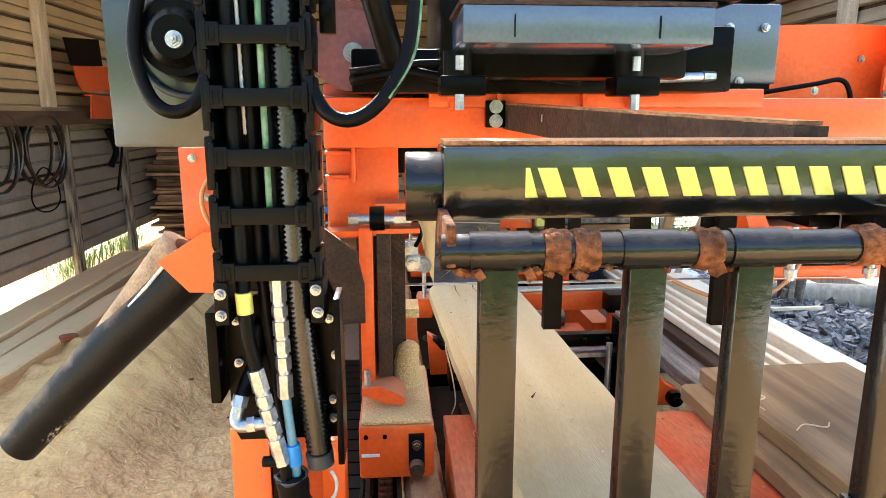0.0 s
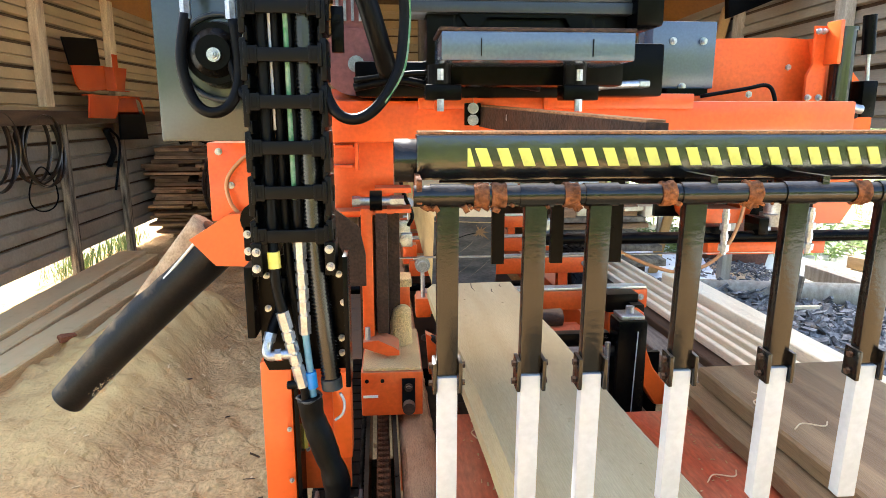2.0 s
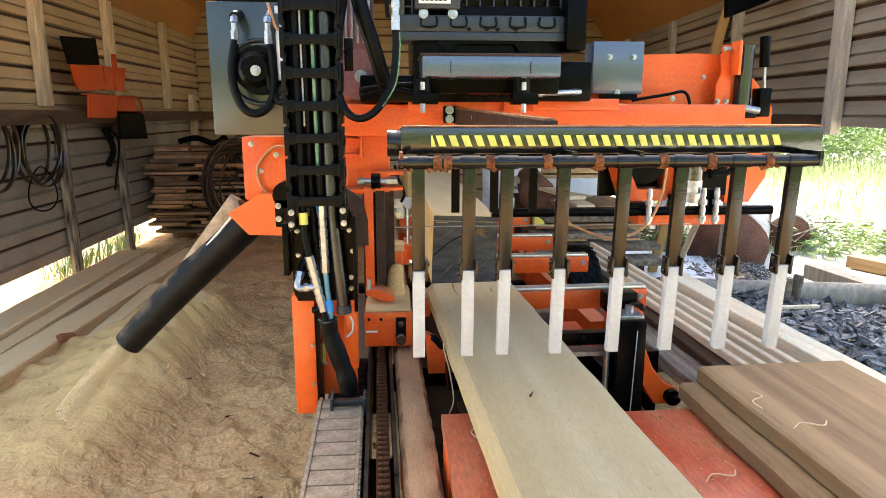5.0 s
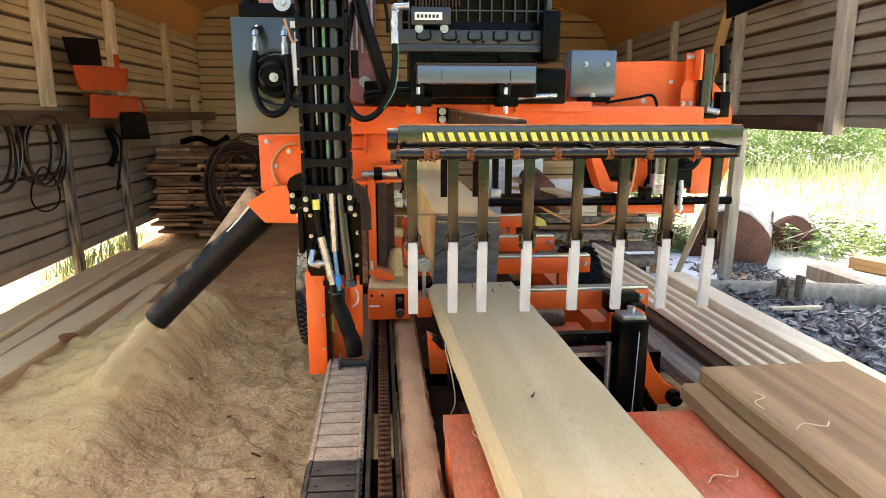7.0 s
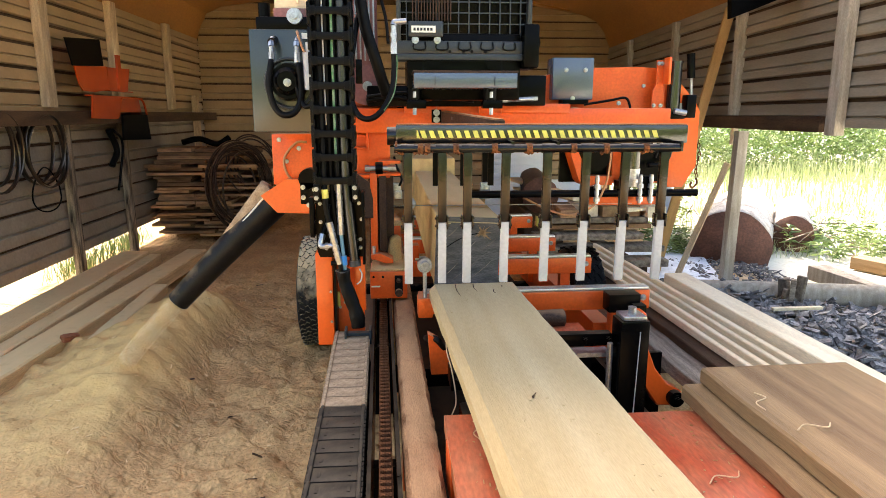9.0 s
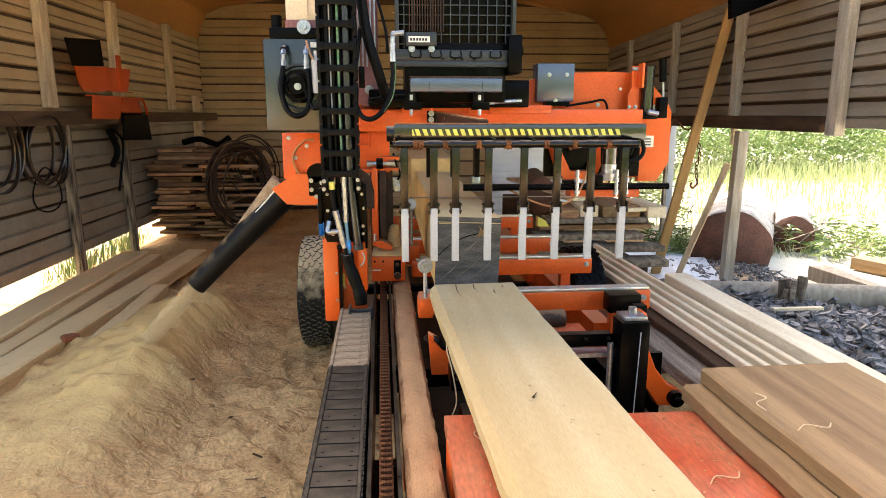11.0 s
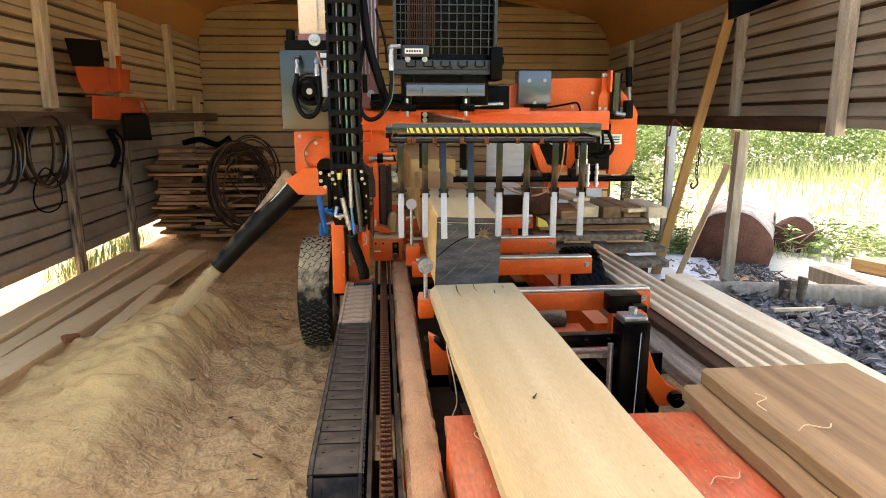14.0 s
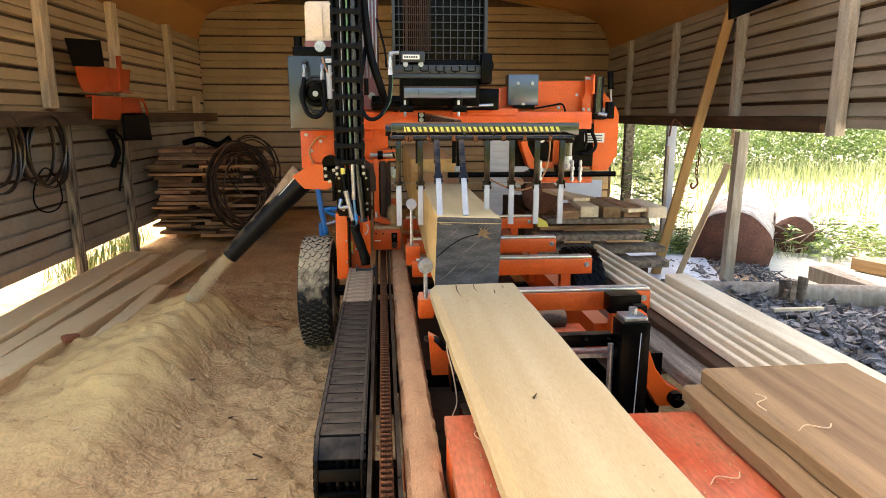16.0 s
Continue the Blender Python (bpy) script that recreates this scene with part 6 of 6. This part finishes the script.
for k in range(12):
    x = 0.055 + k * 0.038
    box(bm, x - 0.002, x + 0.002, 0.083, 0.090, 1.70, 2.25)
for k in range(14):
    z = 1.735 + k * 0.038
    box(bm, 0.03, 0.50, 0.084, 0.091, z - 0.002, z + 0.002)
part("radiator_grille", bm, GREY, rad, "black wire grille")
for k in range(14):
    part("cooler_fin", bx(0.075 + k * 0.0105, 0.079 + k * 0.0105, 0.055, 0.082, 1.78, 2.25), OLD_STEEL, rad)
sens = part("sensor_box", bx(0.06, 0.185, 0.03, 0.058, 1.722, 1.775, bevel=0.005), GREY, rad, "small grey sensor box")
part("sensor_label", bx(0.071, 0.157, 0.027, 0.0298, 1.735, 1.758), LABEL, sens, "white label with grey marks")
bm = B()
for k in range(6):
    box(bm, 0.078 + k * 0.012, 0.086 + k * 0.012, 0.0255, 0.0268, 1.741, 1.751)
part("label_marks", bm, GREY, sens)
for x in (0.085, 0.165):
    part("sensor_bolt", bolt(B(), x, 0.05, 1.712, 0.010), STEEL, rad)
SET[0] = None
hose("hose", [(0.010, -0.02, 1.66), (0.010, -0.02, 1.60), (-0.002, -0.03, 1.52), (-0.04, -0.04, 1.455), (-0.085, -0.04, 1.430), (-0.125, -0.03, 1.452), (-0.15, 0.0, 1.53), (-0.14, 0.05, 1.66), (-0.12, 0.1, 1.80)], 0.0105, RUBBER, "thick black hose hanging in a loop")
part("hose_band", tube(B(), [(0.0195, -0.024, 1.65), (0.0195, -0.024, 1.60), (0.008, -0.034, 1.52), (-0.028, -0.046, 1.46)], 0.0028, 6), GREEN, head)
part("hose_end", fitting([(0.010, -0.02, 1.655), (0.010, -0.02, 1.69), (0.010, -0.02, 1.71), (0.010, -0.02, 1.725), (0.010, -0.02, 1.75), (0.014, -0.015, 1.765)], 0.010), STEEL, head, "plated hose end")
part("elbow", rd((0.010, -0.02, 1.762), (0.055, -0.02, 1.765), 0.010), STEEL, head)
hose("hose", [(-0.13, 0.10, 2.1), (-0.10, 0.08, 1.80), (-0.05, 0.08, 1.62), (-0.02, 0.12, 1.52)], 0.022, RUBBER)
hose("hose", [(-0.06, 0.12, 1.95), (-0.02, 0.10, 1.80), (-0.01, 0.08, 1.70)], 0.006, RUBBER)
SET[0] = enlarge(1.095, (-0.075, 0.185, 1.545), (-0.102, 0.42, 1.562))
part("exhaust_shroud", rod(bx(-0.125, -0.035, 0.20, 0.30, 1.62, 2.2, bevel=0.012), (-0.08, 0.19, 1.55), (-0.08, 0.30, 1.55), 0.075, seg=28), HOUSING, head, "burgundy exhaust and belt housing")
for k in range(5):
    part("shroud_fin", bx(-0.118 + k * 0.017, -0.112 + k * 0.017, 0.192, 0.2, 1.64, 2.15), STEEL, head)
part("shroud_bolt", bolt(B(), -0.075, 0.185, 1.545, 0.014), STEEL, head)
SET[0] = None
part("terminal_strip", bolt(bolt(bx(-0.128, -0.105, 0.03, 0.05, 1.555, 1.64, bevel=0.002), -0.117, 0.028, 1.615, 0.007), -0.117, 0.028, 1.585, 0.007), BLACK, head)
part("air_box", rod(bx(0.50, 0.56, 0.12, 0.30, 1.62, 1.78, bevel=0.01), (0.53, 0.2, 1.72), (0.53, 0.5, 1.72), 0.05), BLACK, head)
hose("cable", [(-0.10, 0.28, 1.50), (0.0, 0.26, 1.515), (0.10, 0.26, 1.50), (0.2, 0.27, 1.515), (0.33, 0.26, 1.50)], 0.010, RUBBER)
hose("cable", [(-0.10, 0.27, 1.515), (0.05, 0.25, 1.53), (0.2, 0.25, 1.52), (0.34, 0.25, 1.53)], 0.007, RUBBER)
part("tension_rod", fitting([(0.40, 0.20, 1.500), (0.46, 0.22, 1.503), (0.56, 0.25, 1.508), (0.585, 0.255, 1.509)], 0.009), STEEL, head, "plated tension rod")

# ---- grey cover box and blade housing on the far side ----
gb = part("cover_box", bx(0.735, 0.925, 0.62, 0.74, 1.512, 1.70, bevel=0.005), SHELF, head, "grey folded sheet-metal cover")
bolts(gb, [(0.795, 0.618, 1.645), (0.885, 0.618, 1.645), (0.83, 0.618, 1.518)], 0.008)
part("cover_foot", bx(0.78, 0.90, 0.60, 0.70, 1.492, 1.512), BLACK, gb)
bh = part("blade_housing", prism(B(), [(0.66, 1.40), (0.66, 1.60), (0.80, 1.655), (1.15, 1.665), (1.24, 1.66), (1.34, 1.60), (1.43, 1.46), (1.43, 1.26), (1.34, 1.12), (1.10, 1.12), (1.02, 1.18), (0.98, 1.40)], 0.68, 0.86), ORANGE, head, "orange blade wheel housing")
SET[0] = enlarge(1.025, (1.142, 0.612, 1.588), (1.185, 0.685, 1.578))
bmesh_top = prism(B(), [(0.925, 1.46), (0.925, 1.49), (1.0, 1.52), (1.085, 1.60), (1.15, 1.635), (1.185, 1.635), (1.20, 1.60), (1.14, 1.46)], 0.62, 0.68)
part("tension_arm", bmesh_top, ORANGE_CLEAN, bh, "orange tension arm plate")
part("arm_ledge", prism(B(), [(0.925, 1.493), (1.0, 1.523), (1.085, 1.603), (1.12, 1.625), (1.05, 1.612), (0.965, 1.54), (0.90, 1.50)], 0.625, 0.68), SAWDUST, bh, "sawdust lying on the sloping arm")
part("arm_slot", prism(B(), [(1.128, 1.58), (1.138, 1.573), (1.178, 1.618), (1.165, 1.628)], 0.616, 0.62), INK, bh)
part("arm_bolts", bolt(bolt(bolt(B(), 1.142, 0.612, 1.588, 0.009), 1.03, 0.618, 1.51, 0.011), 1.0, 0.676, 1.61, 0.005), STEEL, bh)
SET[0] = None
part("lower_rail", bx(0.40, 1.24, 0.70, 0.76, 1.425, 1.478, bevel=0.003), ORANGE_CLEAN, head)
hose("wire", [(0.88, 0.60, 1.49), (1.0, 0.58, 1.51), (1.06, 0.57, 1.52), (1.08, 0.56, 1.49), (1.09, 0.56, 1.43)], 0.006, RUBBER)
hose("wire", [(0.82, 0.60, 1.478), (0.87, 0.55, 1.465), (0.92, 0.52, 1.43), (0.95, 0.50, 1.38)], 0.004, COPPER)
part("label_plate", bx(0.986, 1.075, 0.696, 0.6995, 1.428, 1.469), LABEL, head, "white and yellow warning label")
part("label_band", bx(0.988, 1.073, 0.6945, 0.6958, 1.459, 1.467), INK, head)
for k in range(3):
    part("label_bar", bx(1.015, 1.065, 0.6945, 0.6958, 1.449 - k * 0.006, 1.452 - k * 0.006), GREY, head)
part("label_stripe", bx(0.990, 1.071, 0.6945, 0.6958, 1.430, 1.434), YELLOW, head)
part("label_plate", bx(0.938, 0.972, 0.696, 0.6995, 1.430, 1.469), BRACE, head)
cyl = part("lift_cylinder", rod(rod(B(), (1.300, 0.60, 1.45), (1.300, 0.60, 1.675), 0.031, seg=24), (1.300, 0.60, 1.675), (1.300, 0.60, 1.685), 0.035, seg=24), BAR_PAINT, head, "upright black cylinder")
part("cylinder_plate", prism(B(), [(1.218, 1.69), (1.252, 1.69), (1.252, 1.60), (1.262, 1.575), (1.262, 1.42), (1.205, 1.42), (1.205, 1.55), (1.222, 1.585)], 0.612, 0.622), ORANGE, cyl)
part("plate_flange", bx(1.250, 1.262, 0.55, 0.612, 1.58, 1.70, bevel=0.003), ORANGE_CLEAN, cyl)
bolts(cyl, [(1.212, 0.610, 1.487), (1.245, 0.610, 1.487), (1.226, 0.610, 1.675), (1.241, 0.610, 1.675)], 0.007)
part("cylinder_rod", rd((1.385, 0.60, 1.53), (1.378, 0.60, 1.62), 0.006), STEEL, cyl)
part("rod_sleeve", rd((1.378, 0.60, 1.61), (1.370, 0.60, 1.72), 0.018, seg=14), BLACK, cyl)
part("rod_seat", bx(1.355, 1.40, 0.57, 0.63, 1.43, 1.535, bevel=0.006), BLACK, cyl)
part("cylinder_foot", bx(1.268, 1.352, 0.57, 0.64, 1.425, 1.462, bevel=0.008), BLACK, cyl)
part("foot_pin", rd((1.29, 0.555, 1.462), (1.345, 0.555, 1.452), 0.013, seg=12), STEEL, cyl, "grey clevis pin")
part("side_bracket", prism(B(), [(1.24, 1.66), (1.33, 1.62), (1.44, 1.50), (1.46, 1.46), (1.46, 1.20), (1.40, 1.10), (1.30, 1.10), (1.30, 1.40)], 0.66, 0.70), ORANGE_CLEAN, bh)
part("round_label", rd((1.37, 0.652, 1.47), (1.37, 0.656, 1.47), 0.030, seg=24), LABEL, bh, "round white label")
lp = part("label_plate", bx(1.24, 1.37, 0.652, 0.656, 1.28, 1.34), LABEL, bh, "white label with lines of grey print")
for k in range(3):
    part("label_print", bx(1.255, 1.355, 0.650, 0.6515, 1.29 + 0.015 * k, 1.296 + 0.015 * k), GREY, lp)
part("label_plate", bx(1.11, 1.18, 0.652, 0.656, 1.30, 1.36), LABEL, bh, "white label with orange marks")
part("label_ink", box(bx(1.12, 1.17, 0.650, 0.6515, 1.31, 1.325), 1.12, 1.17, 0.650, 0.6515, 1.335, 1.35), ORANGE, bh)
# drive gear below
# solid black sheet before the housing, standing in for the shade of its opening
part("cavity_shade", bx(0.79, 1.30, 0.655, 0.675, 1.13, 1.40), BLACK, head, "black sheet standing in for the shaded opening under the beam")
part("pivot_frame", prism(B(), [(0.80, 1.38), (0.812, 1.27), (0.855, 1.145), (0.875, 1.125), (1.01, 1.125), (1.01, 1.165), (0.90, 1.168), (0.85, 1.27), (0.84, 1.38)], 0.54, 0.66), ORANGE, head, "bent orange wheel frame")
part("pivot_bracket", prism(B(), [(1.02, 1.36), (1.06, 1.36), (1.07, 1.19), (1.045, 1.13), (1.02, 1.13)], 0.58, 0.66), ORANGE, head)
part("pivot_drum", rod(rod(B(), (0.925, 0.56, 1.27), (0.925, 0.655, 1.27), 0.085, seg=28), (0.925, 0.53, 1.29), (0.925, 0.56, 1.29), 0.045, seg=24), BLACK, head)
part("gauge", rd((0.925, 0.505, 1.315), (0.925, 0.53, 1.315), 0.031, seg=24), STEEL, head, "round silver gauge")
part("gauge_face", rd((0.925, 0.502, 1.315), (0.925, 0.5045, 1.315), 0.025, seg=24), LABEL, head)
part("housing_strip", prism(B(), [(1.10, 1.33), (1.24, 1.27), (1.24, 1.285), (1.10, 1.36)], 0.63, 0.66), BLACK, head)
part("lower_bar", rd((0.35, 0.50, 1.092), (1.40, 0.50, 1.092), 0.017), BLACK, head, "long black lower bar")
part("lower_channel", bx(0.90, 1.26, 0.52, 0.62, 1.035, 1.073, bevel=0.003), ORANGE, head)
for x in (0.915, 1.115, 1.165):
    an = part("adjusting_stud", rd((x, 0.46, 1.05), (x, 0.46, 1.18), 0.009, seg=8), STEEL, head, "threaded adjusting stud with nuts")
    for k in range(4):
        part("nut", rd((x, 0.46, 1.06 + k * 0.03), (x, 0.46, 1.078 + k * 0.03), 0.015 if k % 2 == 0 else 0.011, seg=8), STEEL, an)
part("small_motor", rod(rod(B(), (1.087, 0.50, 1.16), (1.087, 0.50, 1.205), 0.036, seg=24), (1.087, 0.50, 1.125), (1.087, 0.50, 1.16), 0.042, 0.046, seg=24), STEEL, head, "silver base of a small motor")
part("motor_top", rod(rod(B(), (1.087, 0.50, 1.205), (1.087, 0.50, 1.285), 0.034, seg=24), (1.087, 0.50, 1.285), (1.087, 0.50, 1.295), 0.034, 0.026, seg=24), BAR_PAINT, head, "glossy black motor can")
for q in ((0.86, 0.92, 0.49, 0.55, 1.095, 1.125), (1.02, 1.05, 0.47, 0.55, 1.10, 1.15), (1.14, 1.18, 0.48, 0.55, 1.10, 1.17)):
    part("bearing_block", bx(*q, bevel=0.004), BLACK, head)
hose("wire", [(0.96, 0.48, 1.38), (0.975, 0.47, 1.28), (0.955, 0.46, 1.14), (0.90, 0.46, 1.04), (0.80, 0.46, 1.0), (0.70, 0.5, 1.02), (0.58, 0.55, 1.08)], 0.005, COPPER, "tan wire hanging below the housing")
hose("wire", [(1.12, 0.50, 1.29), (1.14, 0.5, 1.34), (1.20, 0.52, 1.36), (1.22, 0.54, 1.30), (1.21, 0.55, 1.25)], 0.008, RUBBER)
hose("wire", [(1.25, 0.62, 1.42), (1.27, 0.60, 1.35), (1.30, 0.60, 1.27), (1.27, 0.60, 1.22), (1.20, 0.6, 1.21)], 0.011, RUBBER)
part("blade", bx(0.0, 1.1, 0.515, 0.535, 1.040, 1.0415), STEEL, head, "thin steel saw blade")
part("back_plate", bx(-0.02, 0.42, 0.60, 0.64, 1.30, 1.48), BLACK, head)

# ---- sawdust blown from the pipe ----
random.seed(21)
verts, faces = [], []
axis = (PB - PA).normalized()
for _ in range(26000):
    t = random.random() ** 1.7
    c = PB + axis * (0.38 * t) + Vector((0, 0, -0.03 * t * t))
    u = Vector((random.gauss(0, 1), random.gauss(0, 1), random.gauss(0, 1)))
    u -= axis * u.dot(axis)
    u = u.normalized() * min(0.045, abs(random.gauss(0, 0.016 + 0.014 * t)) + 0.002)
    p = c + u - PB
    s = random.uniform(0.0010, 0.0026)
    a = Vector((random.gauss(0, 1), random.gauss(0, 1), random.gauss(0, 1))).normalized() * s
    b = a.orthogonal()
    i = len(verts)
    verts += [p + a, p + b, p - a, p - b]
    faces += [(i, i + 1, i + 2, i + 3)]
me = bpy.data.meshes.new("sawdust_stream")
me.from_pydata(verts, [], faces)
me.materials.append(FRESH_DUST)
stream = tagged(new("sawdust_stream", me), "stream of sawdust flying from the discharge pipe", "sawdust", kind="stuff")

# ================= floor cable chain =================
floor_chain = thing("floor_cable_chain", "black plastic cable chain folded along the track, dusty near the head", "cable chain")
CH_TOP, CH_R, CH_P, CH_N = 0.618, 0.095, 0.066, 46


def chain_link_mesh(mat, open_top=False):
    bm = B()
    for s in (-1, 1):
        box(bm, s * 0.058 - 0.005, s * 0.058 + 0.005, -0.036, 0.036, -0.058, 0.008, bevel=0.003)
        for k in (-1, 0, 1):
            box(bm, s * 0.064 - 0.003, s * 0.064 + 0.003, k * 0.022 - 0.008, k * 0.022 + 0.008, -0.050, 0.002)
    if not open_top:
        box(bm, -0.053, 0.053, -0.0305, 0.0305, -0.004, 0.004, bevel=0.002)
        for x in (-0.036, 0.036):
            box(bm, x - 0.004, x + 0.004, -0.012, 0.012, 0.004, 0.0055)
    else:
        box(bm, -0.053, 0.053, -0.016, 0.016, -0.004, 0.006, bevel=0.002)
        for x in (-0.03, -0.005, 0.02, 0.038):
            rod(bm, (x, -0.036, -0.03), (x, 0.036, -0.03), 0.009, seg=8)
    box(bm, -0.053, 0.053, -0.029, 0.029, -0.058, -0.052)
    return mesh_of("chain_link", bm, mat)


cl_dusty, cl_worn, cl_open = chain_link_mesh(PLASTIC_DUSTY), chain_link_mesh(PLASTIC_WORN), chain_link_mesh(PLASTIC, True)
chain_links = []
for k in range(CH_N):
    ob = new("link", cl_dusty if k < 10 else cl_open if k > 29 else cl_worn)
    ob.parent = floor_chain
    if k < 10:
        ob["label"] = "chain link caked with sawdust"
    chain_links.append(ob)
thing("chain_tray", "dusty steel tray under the cable chain", "tray", bx(-0.02 - 0.075, -0.02 + 0.075, 0.5, 3.9, 0.34, 0.355), OLD_STEEL, pose(mx(-0.165, 0) + 0.02, 0, 0, 0, 0, MROT))
thing("steel_edge", "black upright steel strip beside the cable chain", "strip", bx(0.078, 0.084, 0.5, 4.4, 0.36, 0.60), BLACK, pose(mx(-0.165, 0), 0, 0, 0, 0, MROT))
ts_ = thing("tray_stand", "dark stand under the chain tray", "stand", m=pose(mx(-0.165, 0), 0, 0, 0, 0, MROT))
for y in (0.8, 1.9, 3.0, 3.8):
    part("leg", bx(-0.07, 0.16, y, y + 0.05, -0.01, 0.339), BLACK, ts_)

# ================= what moves =================
HEAD_Y = ((0.0, 0.978), (0.3, 0.979), (0.5, 0.992), (0.8, 1.034), (1.0, 1.073), (1.5, 1.189), (2.0, 1.276), (2.5, 1.360), (3.0, 1.456), (3.5, 1.551), (4.0, 1.638),
          (5.2, 1.825), (6.5, 2.024), (7.0, 2.100), (8.0, 2.252), (9.0, 2.405), (10.2, 2.591), (11.5, 2.794), (12.5, 2.951), (13.5, 3.104), (14.5, 3.256), (15.2, 3.364), (16.0, 3.490))


# how far the fingers hang towards the shed's mouth, and how far they sway
SWAY_MEAN = ((0.0, 0.0), (1.0, 2.5), (2.0, 2.0), (4.0, 0.5), (6.5, 0.0), (9.0, -0.5), (16.0, -0.5))
SWAY = ((0.0, 0.3), (1.0, 2.5), (1.6, 5.0), (2.5, 5.5), (4.0, 5.0), (6.5, 3.0), (9.0, 2.0), (11.0, 1.0), (13.0, 0.5), (16.0, 0.3))


def between(rows, t):
    for (t0, a), (t1, c) in zip(rows, rows[1:]):
        if t <= t1:
            return a + (c - a) * (t - t0) / (t1 - t0)
    return rows[-1][1]


def head_y(t):
    for (t0, a), (t1, b) in zip(HEAD_Y, HEAD_Y[1:]):
        if t <= t1:
            return a + (b - a) * (t - t0) / (t1 - t0)
    return HEAD_Y[-1][1]


def head_pose(y):
    return pose(-0.02 * (y - 2.1), y, -0.006 * (y - 2.1))


def link_pose(y, k):
    """Where link k lies: behind the head, round the bend, then back along the tray."""
    bend = 1.62 - 0.5 * (3.49 - y)
    s = (k + 0.3) * CH_P
    upper = y - bend
    if s <= upper:
        p, z, a = y - s, CH_TOP, 0.0
    elif s <= upper + math.pi * CH_R:
        a = (s - upper) / CH_R
        p, z = bend - CH_R * math.sin(a), CH_TOP - CH_R + CH_R * math.cos(a)
    else:
        p, z, a = bend + (s - upper - math.pi * CH_R), CH_TOP - 2 * CH_R, math.pi
    return pose(-0.165 - 0.02 * (p - 2.1), p, z, math.degrees(a), 0, 0)


def motions():
    walk(head, [(t, head_pose(y)) for t, y in HEAD_Y])
    # two fingers meet the log's end and ride up on it
    ride = ((0.0, 0.0), (13.5, -0.5), (13.7, 3.0), (13.9, 8.0), (14.2, 17.0), (14.4, 24.0), (14.7, 31.0), (15.0, 35.0), (16.0, 36.0))
    times = [0.17 * i for i in range(95)]
    for i, f in enumerate(fingers):
        rows = []
        for t in times:
            a = between(SWAY_MEAN, t) + between(SWAY, t) * math.cos(2 * math.pi * (t - 3.45 + 0.02 * (i % 3 - 1)) / 1.02)
            if i in (2, 3):
                a = max(a, between(ride, t)) if t > 13.5 else a
            rows.append((t, pose(FX[i], SY, SZ, -a)))
        walk(f, rows)
    # sawdust leaves the pipe once the blade is in the wood
    back = axis * -0.48
    rows = []
    for t, y in HEAD_Y:
        out = min(1.0, max(0.0, (t - 2.4) / 1.2))
        rows.append((t, head_pose(y) @ Matrix.Translation(PB + back * (1 - out))))
    walk(stream, rows)
    times = [0.4 * i for i in range(41)]
    for k, ob in enumerate(chain_links):
        walk(ob, [(t, link_pose(head_y(t), k)) for t in times])


motions()
